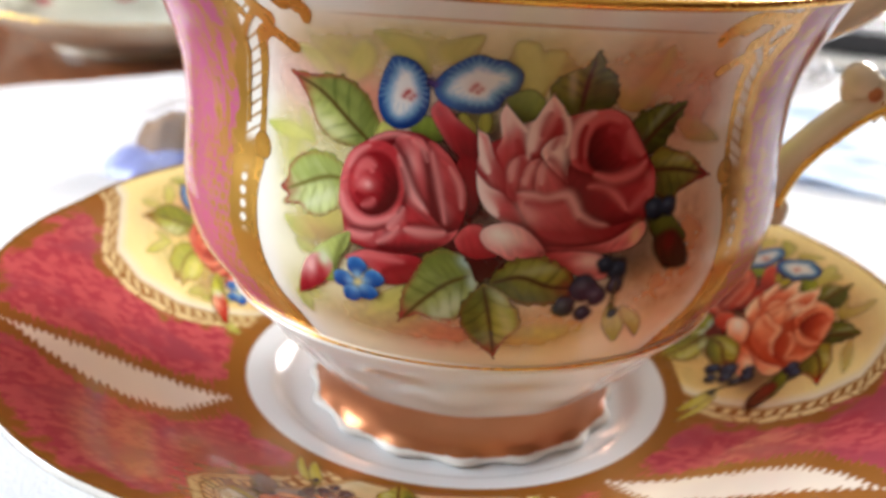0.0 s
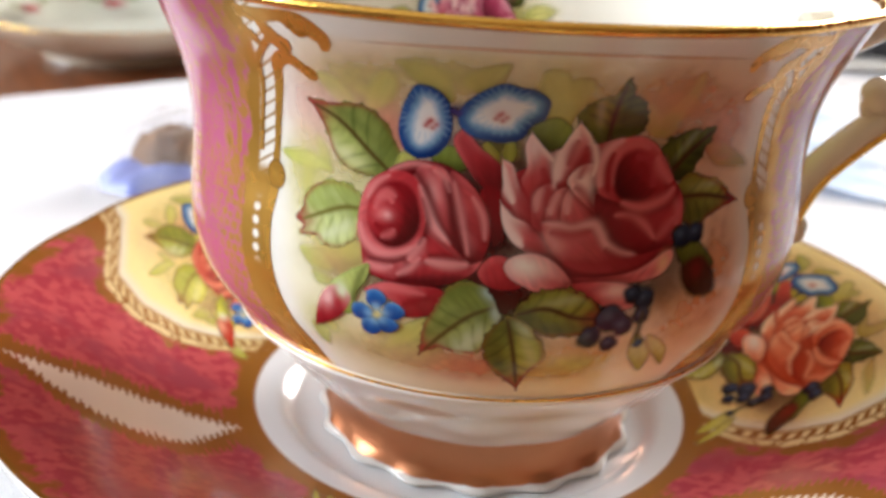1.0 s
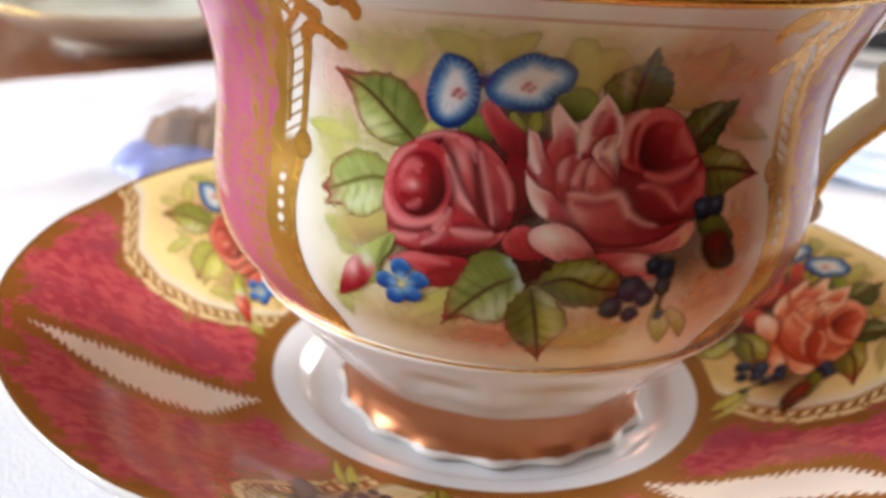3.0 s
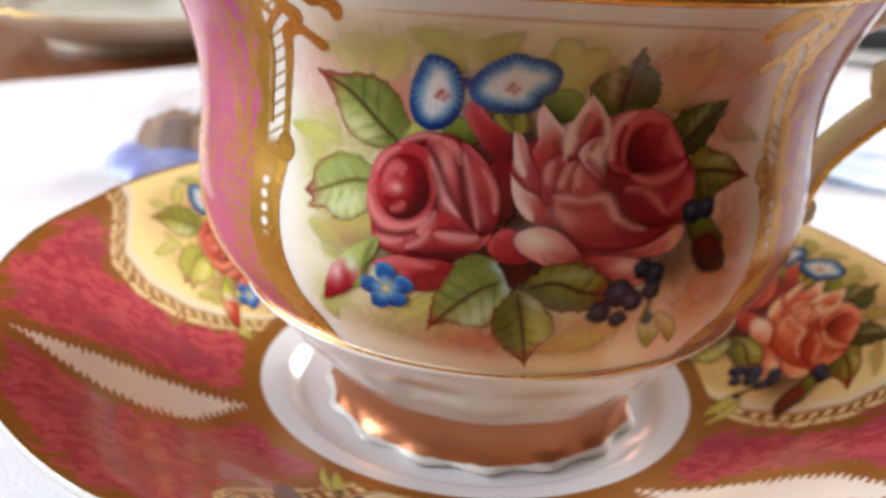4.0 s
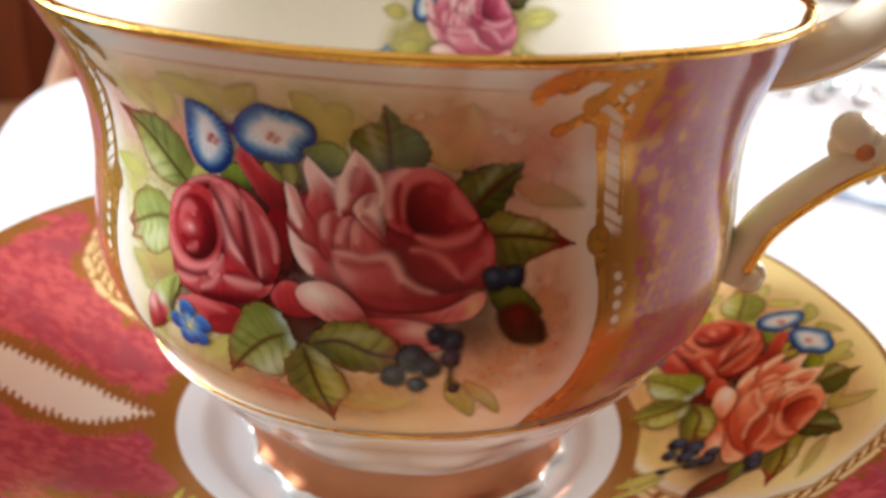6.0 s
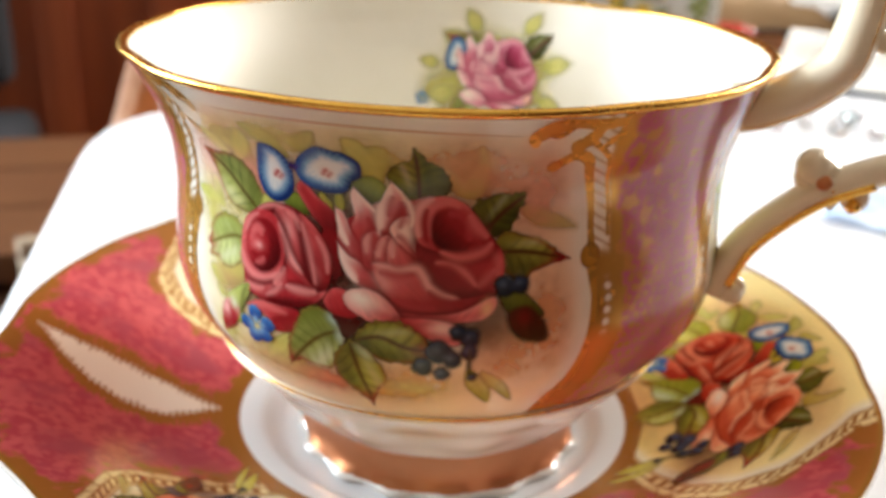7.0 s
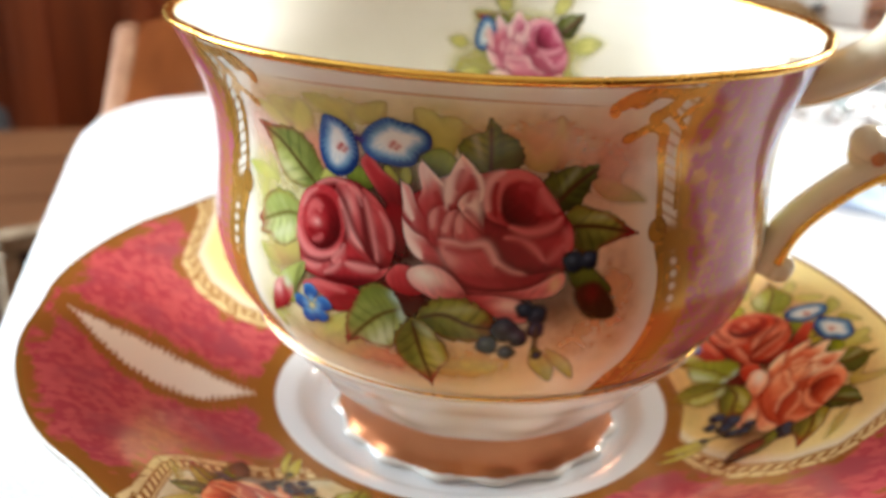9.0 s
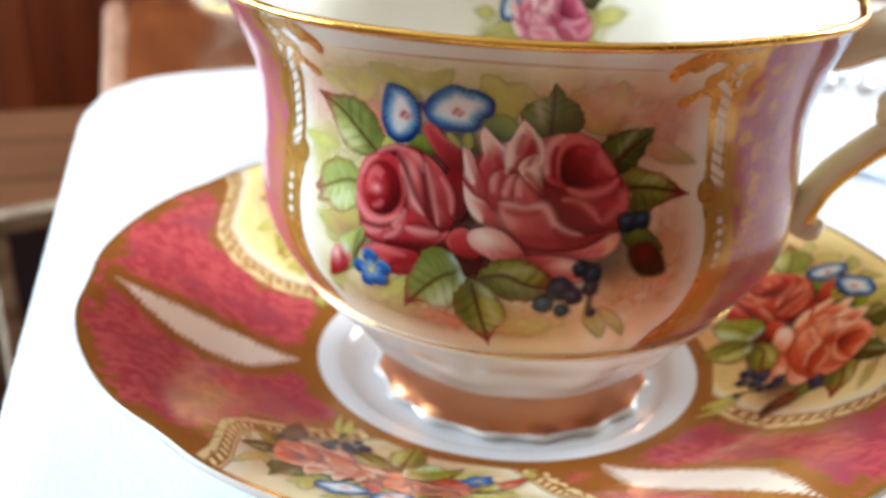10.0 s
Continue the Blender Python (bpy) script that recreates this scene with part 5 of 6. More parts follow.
    k.petal([(3.3, 52.2), (4.8, 52.5), (7.0, 51.9), (9.4, 52.4), (10.7, 50.5), (12.6, 49.4), (15.0, 48.8), (18.2, 49.4), (19.1, 48.8), (17.3, 47.4), (12.3, 46.9), (8.2, 47.3), (5.3, 48.8)], P["deep"], mixed(P["mid"], P["light"], 0.3), 140, soft=0.16, shade=(P["dark"], 0.7, 0.7))
    k.dab(*(4.9, 50.8), 1.5, 1.9, pk, 0.85, 25, True)
    k.dab(*(7.0, 50.8), 2.4, 1.2, P["light"], 0.5, 0, True)
    k.dab(*(10.0, 47.9), 4.5, 0.9, P["deep"], 0.7, 2, True)
    k.line([(2.9, 52.6), (5.2, 52.4), (6.9, 52.0), (9.2, 52.5), (10.2, 51.5), (11.0, 50.2), (12.8, 49.2), (15.2, 48.8)], 0.45, pk, 0.9)
    k.line([(10.6, 49.8), (12.7, 48.6), (15.7, 48.2)], 0.6, P["deep"], 0.6)
    k.petal([(6.8, 46.5), (10.8, 46.5), (15.1, 47.1), (19.1, 49.1), (19.7, 47.8), (17.9, 46.1), (13.8, 45.6), (9.2, 45.5)], P["mid"], P["light"], 50, soft=0.2, rim=pk, rim_w=0.6, rim_k=0.6, shade=(P["dark"], 0.6, 0.7))
    k.dab(*(18.5, 47.7), 0.9, 1.3, A(240, 196, 150), 0.85, -20, True)
    k.petal([(-0.5, 47.7), (0.3, 48.7), (2.4, 49.2), (4.7, 48.5), (6.7, 46.7), (7.4, 45.1), (4.3, 44.6), (1.4, 45.7), (0.1, 46.5)], P["light"], pk, 120, soft=0.16, shade=(P["dark"], 0.8, 0.8))
    k.dab(*(1.9, 47.7), 2.6, 1.3, A(252, 236, 226), 1.0, -16, True)
    k.dab(*(5.2, 45.8), 2.2, 0.8, P["mid"], 0.6, -20, True)
    k.petal([(6.8, 45.6), (10.1, 46.0), (13.9, 45.5), (15.4, 44.7), (15.2, 42.7), (12.8, 42.5), (10.1, 43.7), (7.9, 44.6)], P["mid"], P["light"], 20, soft=0.18, rim=pk, rim_w=0.5, rim_k=0.6, shade=(P["dark"], 0.7, 0.7))
    k.dab(*(13.0, 44.7), 2.0, 0.9, P["pale"], 0.75, -6, True)
    k.line([(7.1, 45.9), (9.0, 44.6), (11.2, 43.3)], 0.4, P["deep"], 0.5)

    for pts, w in (([(1.1, 58.8), (0.7, 61.1), (1.2, 62.3)], 0.5), ([(1.3, 62.3), (2.5, 60.9), (4.0, 59.3)], 0.45), ([(4.2, 56.1), (4.4, 59.4), (5.2, 62.0), (6.1, 63.6)], 0.6), ([(6.2, 63.6), (7.7, 62.0), (8.6, 59.5), (8.4, 57.6)], 0.4), ([(-1.3, 54.4), (-0.3, 51.6), (1.6, 49.7)], 0.6), ([(-1.5, 59.1), (-1.1, 56.7), (-0.0, 54.6)], 0.5)):
        k.line(pts, 0.6 * w, P["pale"], 0.7, True)
    for pts in ([(2.7, 58.9), (3.6, 56.5), (3.7, 54.1)], [(5.5, 58.8), (5.8, 60.7), (6.3, 62.0)], [(7.2, 61.4), (7.5, 59.5), (6.9, 57.3)], [(0.5, 56.7), (1.8, 53.9), (3.5, 51.4)], [(4.1, 51.6), (6.3, 51.4), (9.2, 51.8)], [(5.9, 48.4), (8.7, 47.6), (12.1, 47.4)]):
        k.line(pts, 0.5, mixed(P["mid"], P["deep"], 0.5), 0.6, True)

    leaf([(0.9, 41.9), (2.7, 44.4), (6.2, 45.4), (9.4, 44.3), (11.2, 42.3), (10.5, 40.0), (7.7, 39.4), (4.8, 39.5), (2.5, 40.7)], [(0.8, 41.9), (4.5, 42.9), (8.0, 41.8), (11.1, 41.5)], olive["mid"], olive["light"], olive["dark"], olive["tip"])
    leaf([(-1.1, 43.2), (-2.1, 45.0), (-4.3, 45.7), (-6.8, 44.6), (-7.9, 42.2), (-9.2, 39.6), (-9.7, 35.7), (-9.7, 35.7), (-7.5, 37.0), (-5.7, 36.6), (-2.8, 36.8), (-1.1, 39.1), (-0.3, 41.6)], [(-0.9, 43.0), (-3.9, 41.6), (-6.8, 39.0), (-9.5, 35.9)], G["mid"], G["light"], mixed(G["dark"], olive["mid"], 0.3), G["tip"], None, A(196, 214, 176))
    out[-1][2].dab(*(-1.7, 44.4), 1.3, 0.9, A(176, 206, 206), 0.8, -40, True)
    out[-1][2].dab(*(-0.9, 41.9), 0.7, 1.5, A(190, 214, 206), 0.75, 10, True)
    leaf([(0.3, 41.9), (2.4, 41.1), (4.5, 38.9), (5.3, 36.2), (4.0, 34.1), (2.7, 31.0), (2.7, 31.0), (0.2, 33.2), (-1.9, 35.8), (-2.2, 38.3), (-1.1, 40.5)], [(0.3, 41.8), (1.3, 37.8), (2.7, 31.2)], mixed(olive["light"], G["mid"], 0.4), olive["light"], olive["dark"], G["tip"], None, A(190, 186, 96))
    out[-1][2].dab(*(2.5, 40.2), 1.6, 0.7, A(190, 206, 176), 0.7, -40, True)

    k = motif("bud", "small painted rosebud")
    k.petal([(-20.8, 42.5), (-18.9, 44.5), (-16.0, 46.2), (-16.1, 44.3), (-17.3, 42.5), (-17.8, 39.9), (-19.6, 39.8)], G["mid"], G["light"], 120, soft=0.25)
    k.line([(-16.0, 46.2), (-17.0, 44.1), (-17.9, 41.0)], 0.4, olive["dark"], 0.5)
    k.petal([(-23.5, 36.5), (-23.5, 36.5), (-22.6, 39.7), (-21.3, 42.1), (-19.5, 42.9), (-18.0, 41.7), (-19.2, 39.3), (-21.3, 37.7)], R["deep"], R["mid"], 110, soft=0.22, rim=R["pale"], rim_w=0.6, rim_k=0.5)
    k.dab(*(-21.0, 41.0), 0.8, 1.5, R["pale"], 0.8, -15, True)
    k.dab(*(-19.2, 42.5), 0.9, 1.2, A(216, 226, 190), 0.9, 20, True)
    k = motif("bud", "dark painted rosebud")
    k.petal([(19.7, 51.6), (22.4, 50.3), (24.7, 48.3), (26.0, 46.4), (22.3, 46.3), (20.3, 48.2)], olive["dark"], olive["mid"], 80, soft=0.3)
    k.petal([(21.3, 47.1), (24.0, 47.8), (26.4, 45.1), (26.5, 43.0), (23.4, 43.1), (21.5, 45.0)], mixed(R["dark"], olive["dark"], 0.4) * (0.7, 0.7, 0.7, 1), mixed(R["dark"], olive["dark"], 0.25), 100, soft=0.5)
    k.dab(*(23.4, 46.3), 1.0, 1.2, R["deep"], 0.5, 0, True)
    k = motif("blue_flower", "small bright blue painted flower")
    for x, y in ((-14.9, 42.3), (-16.7, 40.3), (-15.6, 38.5), (-13.5, 39.1), (-12.7, 41.0)):
        cx, cy = (-14.7, 40.2)
        a = math.atan2(y - cy, x - cx)
        ring = [(x + 1.25 * math.cos(t) * (1 + 0.1 * math.cos(3 * t)), y + 1.1 * math.sin(t)) for t in np.linspace(0, 2 * np.pi, 8, endpoint=False)]
        k.petal(ring, A(20, 66, 146), A(46, 108, 184), 90, soft=0.18, rim=A(120, 174, 216), rim_w=0.3, rim_k=0.5)
        k.dab((x + cx) / 2, (y + cy) / 2, 0.7, 0.6, A(130, 180, 220), 0.75)
    k.dab(*(-14.7, 40.2), 0.55, 0.5, A(232, 222, 150), 0.95)
    k = motif("blue_flower", "dark blue painted berry flowers")
    for (x, y), r in (((10.3, 39.1), 1.45), ((12.9, 38.1), 1.1), ((12.4, 41.5), 1.8), ((14.2, 40.4), 1.3), ((16.4, 43.6), 1.3), ((14.8, 44.3), 1.1), ((17.0, 37.7), 0.7), ((20.7, 50.5), 1.4), ((22.7, 50.7), 1.2), ((16.4, 41.6), 1.1)):
        ring = [(x + r * math.cos(t) * (1 + 0.12 * math.cos(4 * t + x)), y + r * math.sin(t)) for t in np.linspace(0, 2 * np.pi, 9, endpoint=False)]
        k.petal(ring, A(16, 22, 40), A(50, 62, 84), 120, soft=0.4)
        k.dab(x - 0.2 * r, y + 0.2 * r, 0.4 * r, 0.35 * r, A(92, 108, 130), 0.4)
    k.line([(16.5, 42.4), (16.5, 39.7), (16.6, 37.7)], 0.3, olive["dark"], 0.6)
    return out


def bouquet(art, surface, parent, label, lift=0.03):
    """Lays the painted bunch on a surface, each motif a mesh of its own under the soft ground washes."""
    sheet = None
    for n, (name, text, k) in enumerate(art):
        ob = k.build(name, surface, sheet or parent, text or (label if sheet is None else ""), lift + 0.012 * n)
        sheet = sheet or ob
    return sheet


# ---- saucer ----
saucer = tagged(new("saucer"), "rose-pink and gilt porcelain saucer with painted flower panels", "saucer")
FIELDS = (109.0, -4.0, -136.5)


def saucer_half(r):
    return np.interp(r, [35, 38, 42, 48, 55, 61, 66, 70, 74], [24, 29, 34, 38, 39, 36, 29, 24, 22])


def saucer_paint(r, az):
    deg = np.degrees(az)
    X, Y = r * np.sin(az), -r * np.cos(az)
    rels = np.stack([(deg - a + 180) % 360 - 180 for a in FIELDS])
    rel = np.take_along_axis(rels, np.abs(rels).argmin(0)[None], 0)[0]
    front = np.abs(rels).argmin(0) == 1
    half = saucer_half(r) * np.where(front, 0.6, 1.0)
    d = (np.abs(rel) - half) * np.pi / 180 * r
    u, v = -np.radians(rel) * r, 54 + (r - 51)
    c = blobs(np.array(lin(253, 236, 166)), u, v, ((-8, 64, 12, 6, lin(240, 184, 104), 0.7), (12, 66, 10, 6, lin(242, 176, 110), 0.8), (-20, 54, 8, 9, lin(236, 200, 100), 0.7), (18, 50, 9, 8, lin(242, 196, 130), 0.7), (0, 42, 14, 5, lin(238, 196, 120), 0.8), (-12, 42, 6, 5, lin(240, 178, 130), 0.6)))
    # front field only: hazy reflection on the glaze put in as paler cream
    c = mixed(c, np.array(lin(238, 226, 196)), 0.65 * (np.abs(rels).argmin(0) == 1))
    c = mixed(c, np.array(lin(240, 234, 210)), step(-3.5, -0.5, d))
    # scrolled border: gilt with a chain of pale links
    along = r * 0.62 + rel * 0.12
    link = (1 - step(0.2, 0.3, np.abs(((along * 0.9 + d * 0.34) % 1) - 0.5))) * step(0.9, 1.2, d) * (1 - step(2.5, 2.8, d)) + 1 - step(0.12, 0.25, np.abs(d - 0.5)) + (1 - step(0.2, 0.3, np.abs(d - 4.0 - 0.7 * np.sin(r * 0.5)))) * step(0.35, 0.5, fbm(X * 0.3, Y * 0.3, 8))
    loop = fbm(X * 0.5, Y * 0.5, 51, 2)
    gaps = step(0.035, 0.075, np.abs(loop - 0.5)) * step(2.9, 3.2, d) * (1 - step(4.5, 4.9, d))
    border = mixed(DULL_GILT * np.ones(c.shape), np.array(lin(236, 216, 164)), np.clip(link * (1 - step(2.8, 3.0, d)) + 0.9 * gaps, 0, 1))
    wob = 0.9 * (fbm(X * 0.35, Y * 0.35, 31) - 0.5) * 4
    # pink ground, gilt cloudy margins, pale toothed crescent
    pr = np.where(np.abs((deg - 45 + 180) % 360 - 180) < 40, (deg - 38 + 60) % 120 - 60, (deg + 67 + 60) % 120 - 60)
    k = np.clip((r - 36) / 36.0, 0, 1)
    pr = pr - np.where(np.abs((deg - 45 + 180) % 360 - 180) < 40, 14.0 * (k - 0.5), 0.0)
    mid = 4.2 * np.sin(np.pi * k) + 2.0 * (1 - k) - 3.0 * k
    wide = 7.2 * np.sin(np.pi * np.clip(k, 0.001, 0.999) ** 0.72) ** 1.3
    teeth = 2.0 * np.abs(((r * 0.95 + np.where(pr > mid, 0.3, 0.0)) % 1) - 0.5) * 2 * (0.6 + 0.8 * lattice_noise(r * 0.95, pr * 0.0, 5))
    e = (np.abs(pr - mid) - wide) * np.pi / 180 * r + teeth + np.where((r < 36) | (r > 72.0), 20, 0)
    n1 = fbm(X * 0.16, Y * 0.16, 41, 4)
    n2 = fbm(X * 0.5, Y * 0.5, 43, 3)
    ground = mixed(DEEP_PINK * np.ones(c.shape), np.array(lin(196, 88, 92)), step(0.35, 0.65, fbm(X * 0.9, Y * 0.9, 47, 3)))
    ground = mixed(ground, np.array(lin(164, 70, 84)), step(0.45, 0.75, n1))
    cloud = step(0.46, 0.6, n2 * 0.45 + n1 * 0.3 + 0.5 * np.exp(-((e - 1.5) / 3.0) ** 2) + 0.35 * step(67, 72.5, r) + 0.3 * (1 - step(36, 40, r)) + 0.3 * np.exp(-((d - 6) / 3.0) ** 2) - 0.14)
    ground = mixed(ground, DULL_GILT, 0.92 * cloud)
    ground = mixed(ground, np.array(lin(230, 216, 202)), 1 - step(-0.15, 0.15, e))
    c = mixed(c, border, step(-0.15, 0.15, d))
    c = mixed(c, ground, step(4.8, 5.3, d + wob * 0.25))
    # gilt ring and white well
    c = mixed(c, DULL_GILT, 1 - step(36.3, 36.6, r + 0.15 * np.sin(deg * 0.3)))
    c = mixed(c, np.array(lin(232, 236, 240)), 1 - step(33.6, 33.8, r))
    c = mixed(c, GILT * (0.75, 0.7, 0.6, 1), step(73.1, 73.3, r))
    return c


_r = np.concatenate([np.linspace(0.5, 33, 40), np.linspace(33.2, 74, 150)])
_a = np.linspace(-np.pi, np.pi, 1100, endpoint=False)
RR, AA = np.meshgrid(_r, _a, indexing="ij")
topv = saucer_point(RR, AA, 0.0).reshape(-1, 3)
mesh_ob("dish", topv, ring_faces(len(_r), len(_a)), ENAMEL, saucer, "white well, gilt ring and rose-pink painted border", colours=saucer_paint(RR, AA).reshape(-1, 4))
_b = np.linspace(-np.pi, np.pi, 240, endpoint=False)
_under = np.array([(74.0, 26.4), (74.25, 26.0), (74.0, 25.2), (70, 22.8), (60, 17.0), (48, 9.5), (40, 5.5), (37, 4.0), (36.5, 0.6), (35.5, 0.0), (34.5, 0.6), (34, 3.2), (1, 3.0)])
uv = np.concatenate([np.stack([r * (1 + (saucer_edge(_b) - 1) * step(40, 74, r)) * np.sin(_b) * MM, -r * (1 + (saucer_edge(_b) - 1) * step(40, 74, r)) * np.cos(_b) * MM, np.full(240, z * MM + 0.0012)], -1) for r, z in _under])
uv[:, 2] = np.maximum(uv[:, 2] - 0.0012, 0.0006)
mesh_ob("underside", uv, ring_faces(len(_under), 240), PORCELAIN, saucer, "plain white glazed underside with a foot ring")


def saucer_field(az0):
    def surface(u, v, off):
        r = 55.6 + (v - 54.0) * 0.93
        az = np.radians(az0 + (3.5 if az0 == FIELDS[2] else -4.5)) - (0.72 if az0 == FIELDS[1] else 1.0) * u / np.maximum(r, 30)
        return saucer_point(r, az, off)
    return surface


YELLOW_GREENS = dict(GREENS, dark=A(98, 106, 18), mid=A(154, 160, 34), light=A(204, 202, 62), pale=A(232, 228, 120), tip=A(150, 96, 34))
SAUCER_ART = bouquet_art(CORALS, ORANGE_REDS, YELLOW_GREENS, dict(OLIVES, mid=A(130, 132, 36), light=A(190, 176, 60)), 0.2, 0.35)
for a in FIELDS:
    bouquet(SAUCER_ART, saucer_field(a), saucer, "painted roses, leaves and blue flowers on yellow")

# ---- cup ----
cup = tagged(new("tea_cup"), "footed porcelain tea cup with painted roses, pink panels and gilding", "cup")
_az = np.linspace(-np.pi, np.pi, 1200, endpoint=False)
_z = np.concatenate([np.linspace(29.0, 73.7, 190)])
AZ, ZZ = np.meshgrid(_az, _z, indexing="xy")
outer = cup_point(AZ * 42.7, ZZ, 0.0).reshape(-1, 3)
mesh_ob("bowl", outer, ring_faces(len(_z), len(_az)), ENAMEL, cup, "outer glaze with white rose panels between pink and gilt ones", colours=cup_paint(AZ, ZZ).reshape(-1, 4))
inner_prof = smooth_path([(46.5, 74.2), (45.9, 72.3), (44.6, 69.0), (42.9, 64.5), (41.6, 60.0), (41.1, 55.7), (41.0, 52.0), (41.2, 48.0), (41.2, 44.0), (40.8, 40.5), (39.6, 36.6), (37.6, 33.0), (33, 28.0), (26, 23.0), (15, 20.0), (0.4, 19.0)], 6)
iv, jf = lathe(inner_prof, 220, lambda a, z: np.where(z > 26, lobes(a, z), 0), (CUP_X, 0, 0))
mesh_ob("lining", iv * MM, jf, LINING, cup, "plain white glazed inside")
rim_prof = [(46.6 + 0.62 + 0.78 * math.cos(t), 74.05 + 0.62 * math.sin(t)) for t in np.linspace(0, 2 * np.pi, 12, endpoint=False)]
rv, rf = lathe(rim_prof, 300, lobes, (CUP_X, 0, 0), True)
mesh_ob("gold_rim", rv * MM, rf, GOLD, cup, "burnished gold rim")
sk = smooth_path([(36.3, 29.2), (36.9, 28.6), (36.2, 27.6), (34.0, 25.2), (31.4, 22.6), (29.0, 19.6), (26.8, 17.2), (25.2, 15.4), (24.2, 14.5), (22.4, 14.6)], 5)
skv, skf = lathe(sk, 240, lambda a, z: 0.6 * np.cos(a * 12 + 0.6) * np.exp(-(((z - 20) / 4.5) ** 2)), (CUP_X, 0, 0))
mesh_ob("skirt", skv * MM, skf, PORCELAIN, cup, "fluted white skirt under the bowl")
ln = [(36.72 + 0.16 * math.cos(t), 28.95 + 0.2 * math.sin(t)) for t in np.linspace(0, 2 * np.pi, 8, endpoint=False)]
lv, lf = lathe(ln, 240, None, (CUP_X, 0, 0), True)
mesh_ob("gold_line", lv * MM, lf, GOLD, cup, "thin dark gilt line")
ft = smooth_path([(22.2, 15.0), (22.5, 14.0), (22.3, 12.6), (22.2, 10.8), (22.6, 9.0), (23.2, 7.9), (23.6, 7.3)], 5)
fv, fz = lathe(ft, 288, lambda a, z: 0.3 * np.cos(a * 16) * np.clip((8.6 - z) / 1.3, 0, 1), (CUP_X, 0, 0))
mesh_ob("foot", fv * MM, fz, ROSE_GOLD, cup, "polished rose-gold foot with a scalloped edge")
fb = [(23.4, 7.5), (24.1, 7.1), (24.3, 6.75), (23.9, 6.4), (22.0, 6.4), (21.4, 8.0), (21.4, 15.0)]
bv, bf = lathe(fb, 288, lambda a, z: 0.6 * np.cos(a * 16), (CUP_X, 0, 0))
mesh_ob("foot_edge", bv * MM, bf, PORCELAIN, cup, "white porcelain edge of the foot")

# handle, in the plane through the cup's axis
HY = 1.5
hp = smooth_path([(43.5, 67.0), (48.0, 68.0), (53.0, 70.6), (56.9, 74.6), (58.2, 79.8), (59.4, 85.5), (64.5, 90.5), (72.0, 91.0), (78.0, 86.0), (79.5, 77.0), (76.0, 68.5), (70.0, 62.5), (63.5, 59.6), (57.0, 56.2), (51.5, 51.4), (47.6, 46.8), (45.6, 42.6), (44.0, 38.5)], 7)
hr = np.interp(np.linspace(0, 1, len(hp)), [0, 0.08, 0.2, 0.35, 0.5, 0.7, 0.85, 1], [3.7, 3.4, 3.3, 2.8, 2.3, 2.2, 2.2, 2.5])
hv, hf = tube([(x, HY, z) for x, z in hp], hr, 20, 1.15)
handle = mesh_ob("handle", hv * MM, hf, CREAM, cup, "cream scrolled handle with gilt lines")


def knob(name, x, z, r, mat, parent, squash=1.0, y=0.0):
    bm = bmesh.new()
    bmesh.ops.create_uvsphere(bm, u_segments=24, v_segments=14, radius=r * MM, matrix=Matrix.Translation((x * MM, (HY + y) * MM, z * MM)) @ Matrix.Diagonal((1, squash, 1, 1)))
    return part(name, bm, mat, parent, smooth=True)


def curl(name, x, z, r0, r1, a0, a1, thick, mat, y=0.0):
    a = np.radians(np.linspace(a0, a1, 30))
    r = np.linspace(r0, r1, 30)
    v, f = tube([(x + rr * math.cos(t), HY + y, z + rr * math.sin(t)) for rr, t in zip(r, a)], np.linspace(thick, thick * 0.7, 30), 12)
    mesh_ob(name, v * MM, f, mat, handle)


curl("scroll", 56.0, 57.6, 3.1, 0.7, -60, 250, 2.0, CREAM)
knob("knob", 55.8, 59.6, 2.7, CREAM, handle, 1.25)
knob("scroll_eye", 57.2, 58.2, 1.1, ROSE_GOLD, handle, 0.25, -3.0)
curl("scroll", 61.4, 55.4, 2.0, 0.5, 120, -160, 1.2, CREAM)
knob("gilt_bead", 61.8, 54.6, 1.2, GOLD, handle, 1.6)
curl("scroll", 47.0, 39.6, 2.3, 0.6, 150, 420, 1.5, CREAM)
knob("foot_knob", 47.0, 38.6, 2.0, CREAM, handle, 1.2)
curl("scroll", 62.8, 80.0, 3.0, 0.6, 190, 440, 1.6, CREAM)
knob("gilt_bead", 58.6, 57.0, 1.0, GOLD, handle, 2.6)
for k0, k1, side in ((0.70, 0.97, -1), (0.52, 0.66, -1), (0.02, 0.3, 1)):
    i0, i1 = int(k0 * len(hp)), int(k1 * len(hp))
    seg, rad = hp[i0:i1], hr[i0:i1]
    tn = np.gradient(seg, axis=0)
    tn /= np.linalg.norm(tn, axis=1, keepdims=True)
    nn = np.stack([-tn[:, 1], tn[:, 0]], -1)
    path = [(p[0] + side * -n[0] * r * 0.62, HY - r * 0.86, p[1] + side * -n[1] * r * 0.62) for p, n, r in zip(seg, nn, rad)]
    gv, gf = tube(path, 0.75 if side < 0 else 0.18, 8)
    mesh_ob("gilt_line", gv * MM, gf, GOLD, handle, "worn gilt line along the handle")

